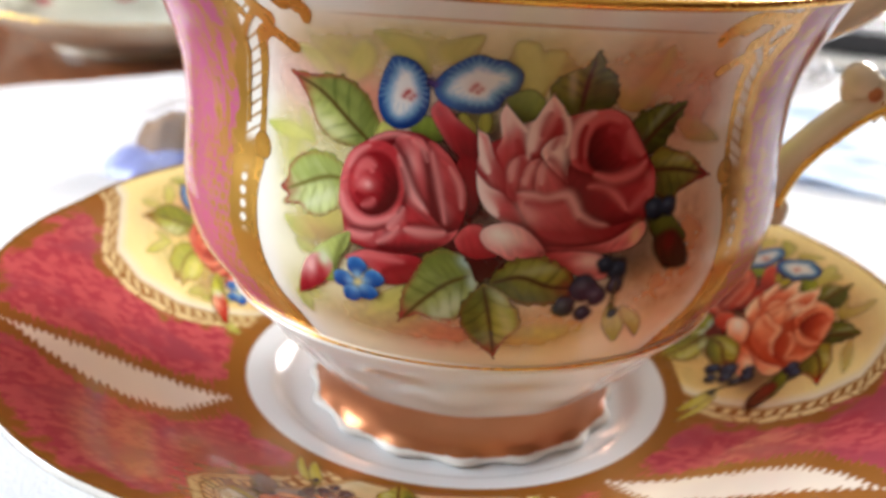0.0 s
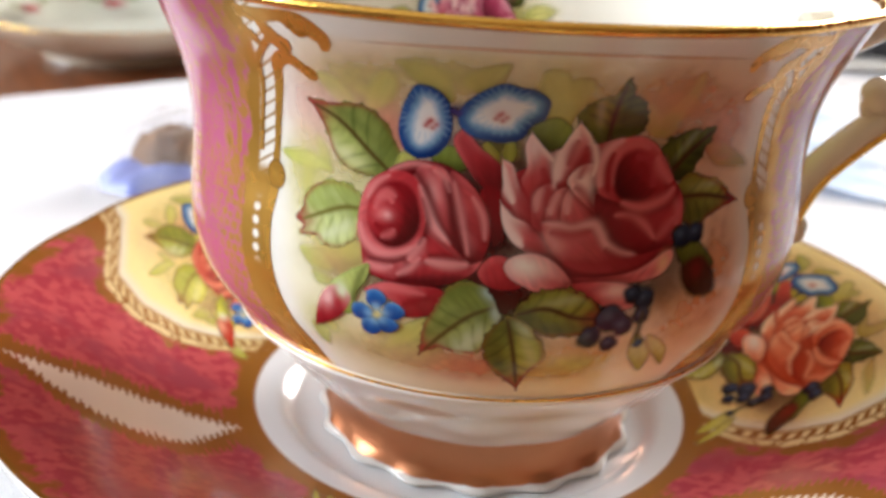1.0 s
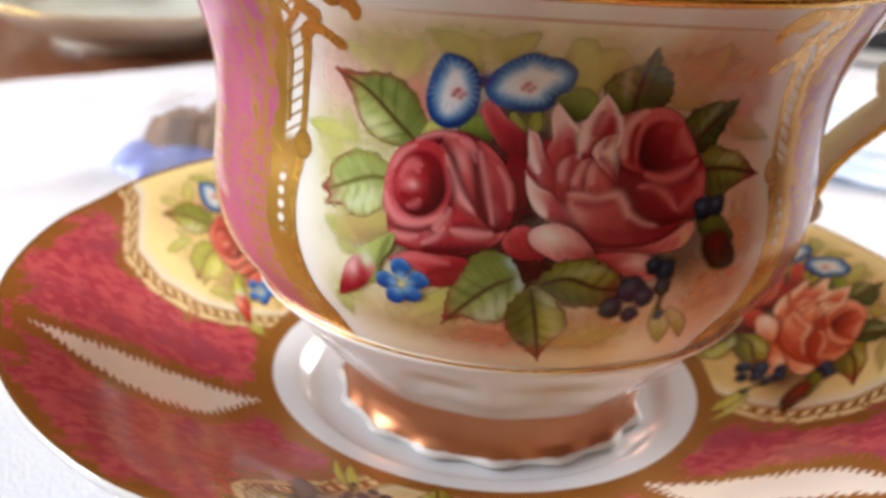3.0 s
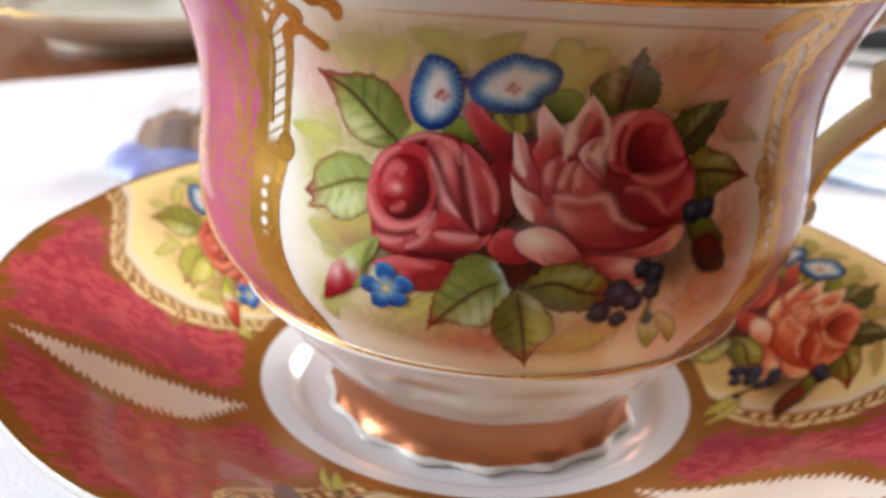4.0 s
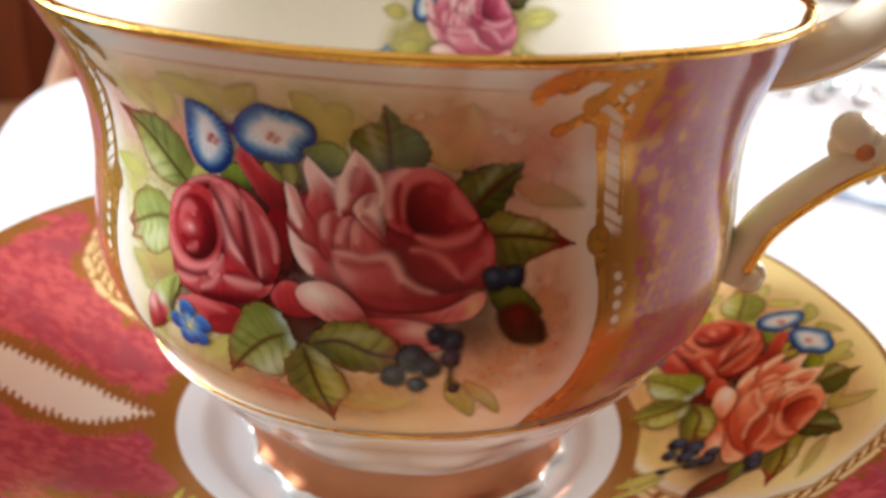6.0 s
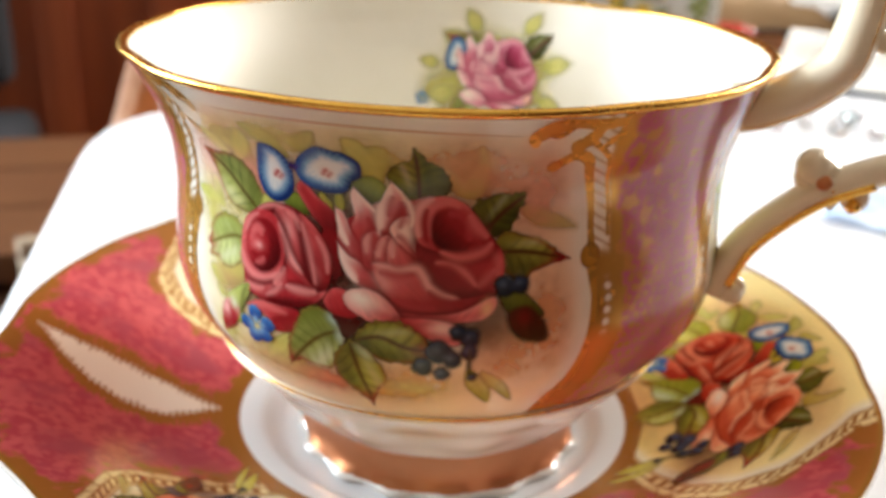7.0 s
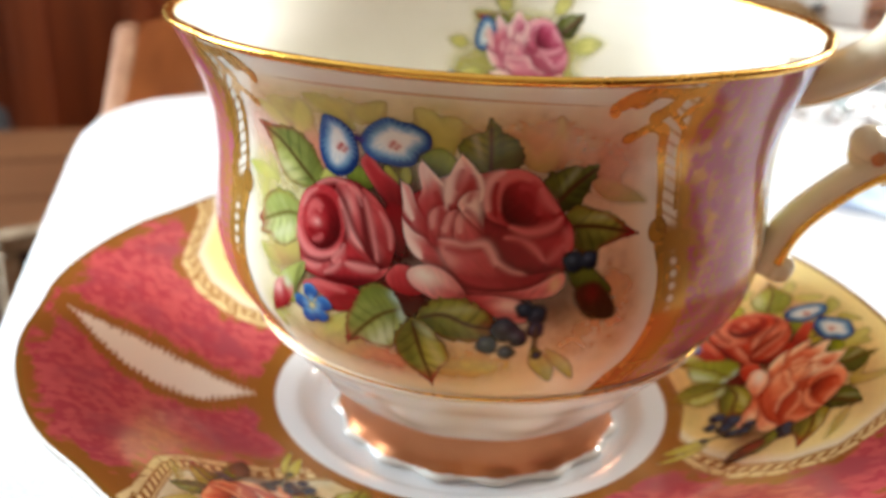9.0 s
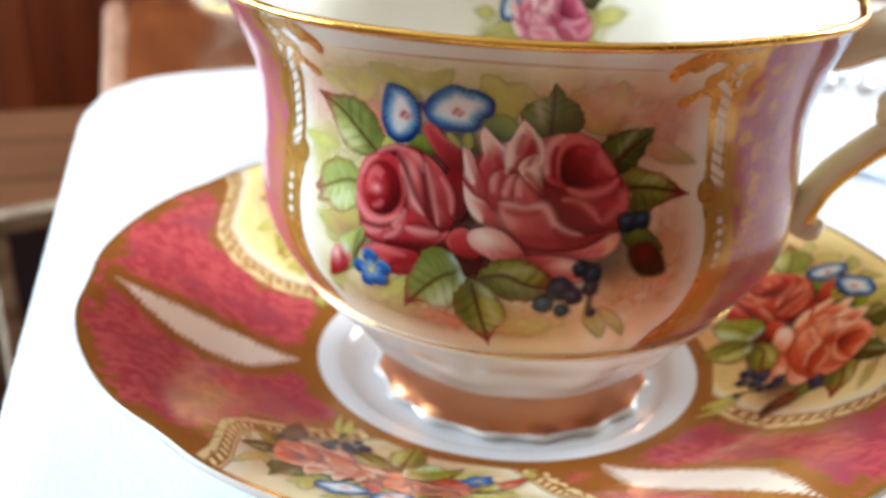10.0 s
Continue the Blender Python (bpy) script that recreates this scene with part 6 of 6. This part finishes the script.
# painted bunches on the three fields of the cup
CUP_ART = bouquet_art(PINKS, REDS, GREENS, OLIVES, 0.1)
BACK_ART = bouquet_art(PINKS, REDS, GREENS, OLIVES, 0.4)
for k in (0, 1, -1):
    def field_surface(u, v, off, shift=120 * k):
        return cup_point(u + np.radians(shift) * 42.7, v, off)
    bouquet(CUP_ART if k == 0 else BACK_ART, field_surface, cup, "painted red and pink roses with green leaves and blue flowers")
    for sg in (-1, 1):
        q = Paint()
        mx = lambda du, v: ((np.radians(PANEL_MID) * 42.7 + sg * du), v)
        gilt, gilt2 = GILT, GILT * (0.8, 0.75, 0.6, 1)
        edge_u = lambda v, o: float(np.radians(field_half(v)) * 42.7 * 1.0 + o)
        q.stroke([mx(edge_u(v, 0.2), v) for v in (54, 57, 60, 63, 65)] + [mx(27.6, 67.0), mx(25.6, 67.9), mx(23.4, 66.4)], [1.2, 0.9, 0.95, 1.1, 1.25, 1.4, 1.6, 1.4], gilt, taper=False)
        q.disc(*mx(23.4, 66.5), 0.95, 0.9, lambda s, p: mixed(gilt, gilt2, s))
        q.disc(*mx(edge_u(54, 0.0), 53.6), 1.5, 1.8, lambda s, p: mixed(gilt, gilt2, s))
        q.stroke([mx(edge_u(v, 0.0), v) for v in (52, 48, 44, 40, 36, 32, 30)], [1.40, 0.94, 0.86, 0.94, 1.25, 1.72, 0.47], gilt, taper=False)
        q.stroke([mx(30.0, 72.4), mx(27.4, 72.2), mx(24.4, 72.6), mx(21.8, 72.2), mx(20.2, 70.8), mx(20.4, 69.4)], [1.2, 1.7, 1.3, 2.1, 1.9, 0.5], gilt, taper=False)
        q.stroke([mx(27.2, 72.0), mx(26.6, 70.6), mx(25.4, 69.4), mx(24.6, 70.2)], [1.3, 2.0, 2.2, 0.8], gilt, taper=False)
        q.stroke([mx(23.8, 72.0), mx(22.6, 71.0), mx(21.4, 71.2)], [0.5, 0.8, 0.5], gilt2, taper=False)
        q.stroke([mx(30.6, 70.6), mx(29.4, 69.8), mx(28.6, 68.4)], [0.8, 1.3, 0.6], gilt, taper=False)
        q.stroke([mx(edge_u(v, 2.6), v) for v in (56, 60, 64, 67)] + [mx(26.8, 70.0)], [0.55, 0.47, 0.47, 0.62, 0.78], gilt, taper=False)
        q.build("gilt_scroll", field_surface, cup, "gilt rococo scroll", 0.04, 0.004)
    q = Paint()
    q.stroke([(x, 71.6 - 0.0016 * (x - 3) ** 2) for x in np.linspace(-17, 22, 12)], 0.4, A(238, 196, 172), A(226, 186, 140))
    q.build("field_line", field_surface, cup, "fine coral line above the flowers", 0.06)

# the small bunch inside, opposite
def inside_point(u, v, off):
    az = np.radians(-176.0) - 1.22 * u / 41.5
    v = 62.0 + 1.2 * (np.asarray(v) - 62.0)
    r = np.interp(v, inner_prof[::-1, 1], inner_prof[::-1, 0]) + lobes(az, v) - off
    return np.stack([(CUP_X + r * np.sin(az)) * MM, -r * np.cos(az) * MM, np.asarray(v) * MM + 0 * r], -1)


q = Paint()
for x, y, rx, ry in ((-5, 60, 9, 7), (4, 60, 8, 7), (0, 64, 8, 5), (-9, 58, 5, 4)):
    q.wash(x, y, rx, ry, A(206, 200, 110), 0.75)
for x, y, l_, w, an in ((-4, 64, 7, 3, 150), (-3, 66, 6, 2.6, 120), (3, 66, 6, 2.6, 60), (6, 62, 8, 3, 15), (6, 58, 8, 3, -20), (-6, 58, 7, 3, 190), (-7, 55, 6, 2.4, 215), (0, 54, 7, 3, 250), (5, 55, 7, 2.8, -50), (-9, 62, 5, 2.2, 170)):
    faint_leaf(q, x, y, l_, w, an, (206, 204, 110))
inset = q.build("painted_bouquet", inside_point, cup, "small painted rose bunch inside the cup", 0.07)
INSIDE_ART = bouquet_art(MAUVES, MAUVES, GREENS, OLIVES, 0.18)
for n, (which, dx, dy) in enumerate(((1, 19.0, -1.0), (4, 0.0, 1.0), (12, 9.0, 6.0), (13, 6.0, 4.0), (8, 8.0, -5.0), (11, 0.0, 0.0))):
    nm, text, k = INSIDE_ART[which]
    k.build(nm, lambda x, y, off, dx=dx, dy=dy: inside_point((x + dx - 8.5) * 0.62 - 0.6, 61.2 + (y + dy - 54.0) * 0.62, off), inset, text, 0.16 + 0.03 * n)
for nm, fn in (("bud", lambda p: bud(p, -5.4, 63.0, 1.9, 118, MAUVES, GREENS)), ("blue_flower", lambda p: small_blue(p, -12.6, 56.6, 1.3)), ("blue_flower", lambda p: small_blue(p, 3.4, 55.0, 1.8)), ("bud", lambda p: bud(p, 7.4, 55.6, 1.4, -30, MAUVES, GREENS))):
    p = Paint()
    fn(p)
    p.build(nm, inside_point, inset, "", 0.12, 0.008)
# ---- things on the table ----
def turned(name, parent, profile, mat, label="", n=96, wobble=None):
    v, f = lathe(profile, n, wobble)
    return mesh_ob(name, v * MM, f, mat, parent, label)


def serving_bowl(x, y, r, h, base, label, green):
    thing = tagged(new("serving_bowl"), label, "bowl", "white bowls on the table")
    thing.location = (x, y, -0.0012)
    wob = lambda a, z: 0.012 * r * np.cos(a * 8) * np.clip(z / h, 0, 1)
    turned("body", thing, smooth_path([(0.5, 2.0), (base - 3, 2.0), (base - 2.5, 0.2), (base, 0.0), (base + 0.6, 2.4), (base + 5, 4.5), (r * 0.78, h * 0.42), (r * 0.94, h * 0.78), (r, h)], 6), CREAM, "glazed outside with a low foot", 120, wob)
    turned("lining", thing, smooth_path([(r, h), (r - 1.2, h + 0.4), (r * 0.92, h * 0.8), (r * 0.74, h * 0.46), (base, 6.0), (0.5, 5.0)], 6), green, "pale glazed inside", 120, wob)
    ring = [(r - 0.4 + 0.5 * math.cos(t), h + 0.2 + 0.35 * math.sin(t)) for t in np.linspace(0, 2 * np.pi, 8, endpoint=False)]
    v, f = lathe(ring, 120, wob, closed=True)
    mesh_ob("gold_rim", v * MM, f, GOLD, thing, "thin gold rim line")
    return thing


PALE_GREEN = material("pale_green_glaze", lin(214, 222, 208), 0.15, coat=0.3, noise_scale=30, second=lin(226, 226, 214))
bowl_a = serving_bowl(-0.155, 0.310, 64, 19, 34, "cream porcelain bowl with a gold rim on bare wood", PALE_GREEN)
bowl_b = serving_bowl(-0.216, 0.440, 60, 36, 28, "deeper cream porcelain bowl with a gold rim", PORCELAIN)
bowl_c = serving_bowl(-0.112, 0.505, 50, 36, 26, "small pinkish-cream bowl with a gold rim", PORCELAIN)
for a in (200, 250, 300, 340):
    q = Paint()
    open_rose(q, 0, 0, 6, PINKS)
    leaf(q, 5, 2, 8, 4, 20, GREENS)
    leaf(q, -5, 2, 8, 4, 160, GREENS)

    def in_bowl(u, v, off, a=a):
        az = np.radians(a) + u / 50
        rr = 50 + v * 0.6
        return np.stack([rr * np.sin(az) * MM, -rr * np.cos(az) * MM, (14.5 + v * 0.3 + off) * MM], -1)
    q.build("painted_rose", in_bowl, bowl_a, "painted rose spray inside the rim", 0.5, 0.02)


def bag(x, y, turn):
    thing = tagged(new("sweet_bag"), "clear plastic bag of brown biscuits over blue wrapping", "plastic bag")
    thing.matrix_world = pose(x, y, 0.0004, 0, 0, turn)
    u, v = np.meshgrid(np.linspace(0, 2 * np.pi, 64, endpoint=False), np.linspace(0.02, 1, 22))

    def mound(sx, sy, h, crumple, seed):
        r = v * (1 + crumple * (fbm(np.cos(u) * 3 + 9, np.sin(u) * 3 + 9, seed) - 0.5))
        z = h * np.sqrt(np.clip(1 - v**2.6, 0, 1)) * (0.75 + 0.5 * fbm(r * np.cos(u) * 4 + 5, r * np.sin(u) * 4 + 5, seed + 1))
        return np.stack([sx * r * np.cos(u), sy * r * np.sin(u), z], -1).reshape(-1, 3)

    f = ring_faces(22, 64)
    mesh_ob("blue_wrap", mound(0.034, 0.019, 0.0075, 0.25, 3), f, BLUE_WRAP, thing, "crumpled blue wrapping")
    for k, (dx, dy, s) in enumerate(((-0.012, 0.002, 1.0), (0.004, 0.004, 1.15), (0.017, 0.0, 0.95), (-0.002, -0.004, 0.9))):
        b = mound(0.011 * s, 0.010 * s, 0.009 * s, 0.2, 11 + k)
        mesh_ob("biscuit", b + (dx, dy, 0.0055), f, BISCUIT, thing)
    film = mesh_ob("film", mound(0.036, 0.022, 0.0185, 0.3, 21) + (0, 0, 0.0003), f, FILM, thing, "clear crinkled film")
    film.visible_shadow = False
    return thing


bag(-0.070, 0.130, 28)


def music_sheet():
    thing = tagged(new("music_sheet"), "white sheet of printed music lying on the cloth", "paper")
    thing.matrix_world = pose(0.170, 0.432, 0.0038, 0, 0, -4)
    n = 24
    X, Y = np.meshgrid(np.linspace(-0.108, 0.108, n), np.linspace(-0.085, 0.085, n), indexing="ij")
    Zs = 0.0014 * fbm(X * 9 + 3, Y * 9 + 3, 2) + 0.003 * step(0.06, 0.11, np.abs(X))
    mesh_ob("page", np.stack([X, Y, Zs], -1).reshape(-1, 3), ring_faces(n, n, False), PAPER, thing)
    z_at = lambda x, y: 0.0014 * fbm(np.array([x * 9 + 3]), np.array([y * 9 + 3]), 2)[0] + 0.003 * step(0.06, 0.11, abs(x)) + 0.0004
    for row in range(4):
        y0 = -0.06 + 0.034 * row
        for k in range(5):
            y = y0 + 0.0032 * k
            v = []
            for x in np.linspace(-0.1, 0.1, 26):
                v += [(x, y - 0.00028, z_at(x, y)), (x, y + 0.00028, z_at(x, y))]
            mesh_ob("staff_line", v, ring_faces(26, 2, False).tolist(), INK, thing, smooth=False)
        for k in range(9):
            x, y = -0.09 + 0.022 * k, y0 + 0.0032 * random.randint(0, 3)
            bm = bmesh.new()
            bmesh.ops.create_circle(bm, cap_ends=True, segments=12, radius=0.0018, matrix=pose(x, y, z_at(x, y) + 0.0003, 0, 0, 25) @ Matrix.Diagonal((1.25, 0.85, 1, 1)))
            bmesh.ops.create_cube(bm, size=1.0, matrix=pose(x + 0.0019, y + 0.005, z_at(x, y) + 0.0003) @ Matrix.Diagonal((0.0004, 0.01, 0.0002, 1)))
            part("note", bm, INK, thing)


music_sheet()


def crystal(x, y, r, colour):
    bm = bmesh.new()
    bmesh.ops.create_icosphere(bm, subdivisions=1, radius=r, matrix=pose(0, 0, r * 0.85, 20 * random.random(), 30, 50 * random.random()) @ Matrix.Diagonal((1, 1, 0.85, 1)))
    ob = part("glass_bead", bm, colour, None)
    ob.location = (x, y, 0.001)
    return tagged(ob, "faceted clear glass bead lying on the white cloth", "bead", "scattered glass beads")


AQUA = material("aqua_glass", lin(224, 240, 242), 0.03, trans=0.95)
for k in range(20):
    x, y = 0.060 + 0.012 * (k % 7) + random.uniform(-0.004, 0.004), 0.268 + 0.017 * (k // 7) + random.uniform(-0.005, 0.005)
    crystal(x, y, random.uniform(0.003, 0.0048), AQUA if k == 9 else GLASS)
crystal(0.163, 0.312, 0.008, GLASS)
crystal(0.170, 0.320, 0.006, GLASS)


def napkin(x, y, turn):
    n = 44
    X, Y = np.meshgrid(np.linspace(-0.055, 0.06, n), np.linspace(-0.055, 0.055, n), indexing="ij")
    Zs = 0.0012 + 0.007 * np.abs(fbm(X * 36 + 9, Y * 60 + 9, 14, 3) - 0.5)
    ob = mesh_ob("printed_napkin", np.stack([X, Y, Zs], -1).reshape(-1, 3), ring_faces(n, n, False), BLUE_PAPER)
    ob.matrix_world = pose(x, y, 0.0008, 0, 0, turn)
    ob.modifiers.new("thickness", "SOLIDIFY").thickness = 0.0004
    tagged(ob, "crumpled pale blue printed paper napkin on the cloth", "napkin")


napkin(0.145, 0.185, -25)


def tray(x, y, turn):
    thing = tagged(new("black_tray"), "shallow black tray with a shiny steel edge", "tray")
    thing.matrix_world = pose(x, y, 0.001, 0, 0, turn)
    part("body", box(0.14, 0.11, 0.02, (0, 0, 0.010)), BLACK_PLASTIC, thing, bevel=0.004)
    part("steel_edge", box(0.144, 0.005, 0.004, (0, -0.0565, 0.0175)), SILVER, thing, "shiny steel edge strip", bevel=0.001)
    part("inset", box(0.12, 0.09, 0.003, (0, 0, 0.0205)), BLACK_PLASTIC, thing, bevel=0.001)


tray(0.250, 0.428, -20)


def red_box(x, y):
    thing = tagged(new("red_carton"), "small orange-red carton beyond the black tray", "box")
    thing.matrix_world = pose(x, y, 0.001, 0, 0, -15)
    part("body", box(0.09, 0.05, 0.045, (0, 0, 0.0225)), RED_PLASTIC, thing, bevel=0.0015)
    part("flap", box(0.088, 0.02, 0.001, (0, -0.012, 0.0458)), KRAFT, thing)


red_box(0.34, 0.565)


def floral_tin(x, y):
    thing = tagged(new("floral_tin"), "cream tin printed with yellow flowers and green leaves", "tin")
    thing.matrix_world = pose(x, y, -0.0012, 0, 0, 12)
    part("body", box(0.084, 0.05, 0.075, (0, 0, 0.0375)), TIN, thing, bevel=0.004)
    part("lid", box(0.087, 0.053, 0.012, (0, 0, 0.081)), GOLD, thing, bevel=0.003)
    q = Paint()
    rng = random.Random(5)
    for k in range(26):
        leaf(q, rng.uniform(-36, 36), rng.uniform(6, 66), rng.uniform(10, 18), rng.uniform(4, 7), rng.uniform(0, 360), GREENS)
    for k in range(16):
        x0, y0 = rng.uniform(-34, 34), rng.uniform(10, 64)
        for a in range(5):
            q.petal(x0, y0, 6, 5, a * 72 + k * 9, A(216, 176, 40), A(240, 216, 110), A(232, 196, 70), point=0.8)
        q.disc(x0, y0, 1.6, 1.6, lambda s, p: mixed(A(150, 96, 30), A(196, 140, 40), s))
    q.build("flower_print", lambda u, v, off: np.stack([np.clip(u, -40, 40) * MM, (-25.0 - off) * MM, np.clip(v, 3, 70) * MM], -1), thing, "printed yellow flowers", 0.1, 0.004)


floral_tin(-0.020, 0.425)


def paper_bag(x, y, turn):
    thing = tagged(new("kraft_bag"), "folded brown kraft paper bag lying on the table", "paper bag")
    thing.matrix_world = pose(x, y, -0.001, 0, 0, turn)
    n = 26
    X, Y = np.meshgrid(np.linspace(-0.06, 0.06, n), np.linspace(-0.04, 0.04, n), indexing="ij")
    Zs = 0.02 * np.clip(1 - (np.abs(X) / 0.06) ** 4, 0, 1) * np.clip(1 - (np.abs(Y) / 0.04) ** 4, 0, 1) * (0.8 + 0.5 * fbm(X * 40 + 5, Y * 40 + 5, 6, 3)) + 0.001
    mesh_ob("sheet", np.stack([X, Y, Zs], -1).reshape(-1, 3), ring_faces(n, n, False), KRAFT, thing)
    part("fold", box(0.122, 0.02, 0.004, (0, 0.048, 0.004)), KRAFT, thing, bevel=0.0012)


paper_bag(0.040, 0.585, 14)


def scissors(x, y, turn):
    thing = tagged(new("scissors"), "scissors with red plastic handles lying closed", "scissors")
    thing.matrix_world = pose(x, y, 0.004, 0, 0, turn)
    for sg in (-1, 1):
        a = np.linspace(0, 2 * np.pi, 28)
        v, f = tube([(-0.022 + 0.012 * math.cos(t), sg * 0.009 + 0.0065 * math.sin(t), 0) for t in a], 0.0026, 10, side=(0, 0, 1))
        mesh_ob("handle", v, f, RED_PLASTIC, thing, "red plastic loop handle")
        part("blade", box(0.05, 0.006, 0.0014, (0.016, sg * 0.002, sg * 0.0008), sg * -4), BLACK_PLASTIC if sg < 0 else SILVER, thing, bevel=0.0004)


scissors(0.050, 0.525, 20)


def card_box(x, y, turn):
    thing = tagged(new("white_box"), "small white box with a dark round knob", "box")
    thing.matrix_world = pose(x, y, 0.0, 0, 0, turn)
    part("body", box(0.06, 0.04, 0.022, (0, 0, 0.011)), PAPER, thing, bevel=0.0015)
    bm = bmesh.new()
    bmesh.ops.create_uvsphere(bm, u_segments=16, v_segments=10, radius=0.003, matrix=Matrix.Translation((0, -0.021, 0.012)))
    part("knob", bm, BLACK_PLASTIC, thing, smooth=True)


card_box(0.098, 0.588, -8)


def jar(x, y):
    thing = tagged(new("glass_jar"), "clear glass jar with a rounded shoulder", "jar")
    thing.location = (x, y, -0.0012)
    body = turned("body", thing, smooth_path([(0.5, 1.5), (20, 1.2), (24, 4), (25, 12), (25, 45), (22, 54), (18, 58), (18, 64), (16.4, 64), (16.4, 58), (20, 53), (23, 44), (23, 12), (21, 5), (0.5, 4)], 4), GLASS, "clear glass body")
    body.visible_shadow = False


jar(0.145, 0.650)


def folded_cloth(x, y, turn, sx, sy, h):
    thing = tagged(new("folded_cloth"), "dark navy folded cloth heaped on the table", "cloth")
    thing.matrix_world = pose(x, y, -0.001, 0, 0, turn)
    for k in range(3):
        n = 22
        X, Y = np.meshgrid(np.linspace(-sx, sx, n), np.linspace(-sy, sy, n), indexing="ij")
        q = np.clip(1 - (np.abs(X) / sx) ** 6, 0, 1) * np.clip(1 - (np.abs(Y) / sy) ** 6, 0, 1)
        Zs = h * (k + 1) / 3 * q**0.5 + 0.004 * (fbm(X * 20 + k, Y * 20 + 7, 4 + k) - 0.5) * q
        mesh_ob("fold", np.stack([X * (1 - 0.04 * k), Y * (1 - 0.04 * k), Zs], -1).reshape(-1, 3), ring_faces(n, n, False), NAVY, thing)


folded_cloth(0.03, 0.690, 10, 0.10, 0.04, 0.07)
folded_cloth(0.235, 0.690, -20, 0.06, 0.05, 0.07)

# ---- beyond the table's edge ----
def chest():
    thing = tagged(new("wooden_chest"), "low brown wooden chest with a plank lid", "chest")
    thing.matrix_world = pose(-0.68, 0.66, FLOOR, 0, 0, 33)
    top = 0.525
    part("body", box(0.9, 0.36, top - 0.05, (0, 0, (top - 0.05) / 2)), CHEST_WOOD, thing, bevel=0.004)
    for k in range(3):
        part("lid_board", box(0.94, 0.128, 0.03, (0, -0.135 + 0.134 * k, top - 0.018)), CHEST_WOOD, thing, bevel=0.004)
    part("front_rail", box(0.92, 0.02, 0.06, (0, -0.19, top - 0.12)), CHEST_WOOD, thing, bevel=0.003)
    part("front_rail", box(0.92, 0.02, 0.06, (0, -0.19, top - 0.28)), CHEST_WOOD, thing, bevel=0.003)
    for sx in (-0.42, 0.42):
        part("post", box(0.05, 0.026, top - 0.06, (sx, -0.195, (top - 0.06) / 2)), CHEST_WOOD, thing, bevel=0.003)
    return thing


chest()


def board_picture():
    thing = tagged(new("framed_board"), "dark slate-blue board in a chipped pale frame", "framed board")
    thing.matrix_world = pose(-0.30, 0.555, FLOOR + 0.001, -4, 0, 50)
    w, h = 0.42, 0.578
    part("panel", box(w, 0.012, h, (0, 0, h / 2)), DARK_BOARD, thing)
    for x, z, sx, sz in ((0, h - 0.006, w + 0.014, 0.014), (0, 0.007, w + 0.014, 0.014), (-w / 2, h / 2, 0.014, h - 0.03), (w / 2, h / 2, 0.014, h - 0.03)):
        part("frame_bar", box(sx, 0.022, sz, (x, -0.001, z)), PALE_FRAME, thing, "chipped pale wood", bevel=0.003)


board_picture()


def office_chair():
    thing = tagged(new("padded_chair"), "black padded chair standing against the panelling", "chair")
    thing.matrix_world = pose(-0.98, 0.70, FLOOR, 0, 0, 42)
    part("seat", box(0.46, 0.44, 0.09, (0, 0, 0.46)), BLACK_FABRIC, thing, bevel=0.03, segments=3)
    part("backrest", box(0.42, 0.08, 0.62, (0, 0.2, 0.85)), BLACK_FABRIC, thing, bevel=0.035, segments=3)
    for sx in (-0.18, 0.18):
        for sy in (-0.17, 0.17):
            part("leg", box(0.035, 0.035, 0.42, (sx, sy, 0.21)), BLACK_PLASTIC, thing, bevel=0.005)


office_chair()


def red_cap(x, y, z):
    bm = bmesh.new()
    bmesh.ops.create_uvsphere(bm, u_segments=24, v_segments=12, radius=0.03, matrix=Matrix.Translation((0, 0, 0.008)) @ Matrix.Diagonal((1, 1, 0.35, 1)))
    ob = part("red_bottle_cap", bm, RED_PLASTIC, None, smooth=True)
    ob.location = (x, y, z)
    tagged(ob, "small shiny red cap lying on the wooden chest", "cap")


red_cap(-0.55, 0.74, FLOOR + 0.525)
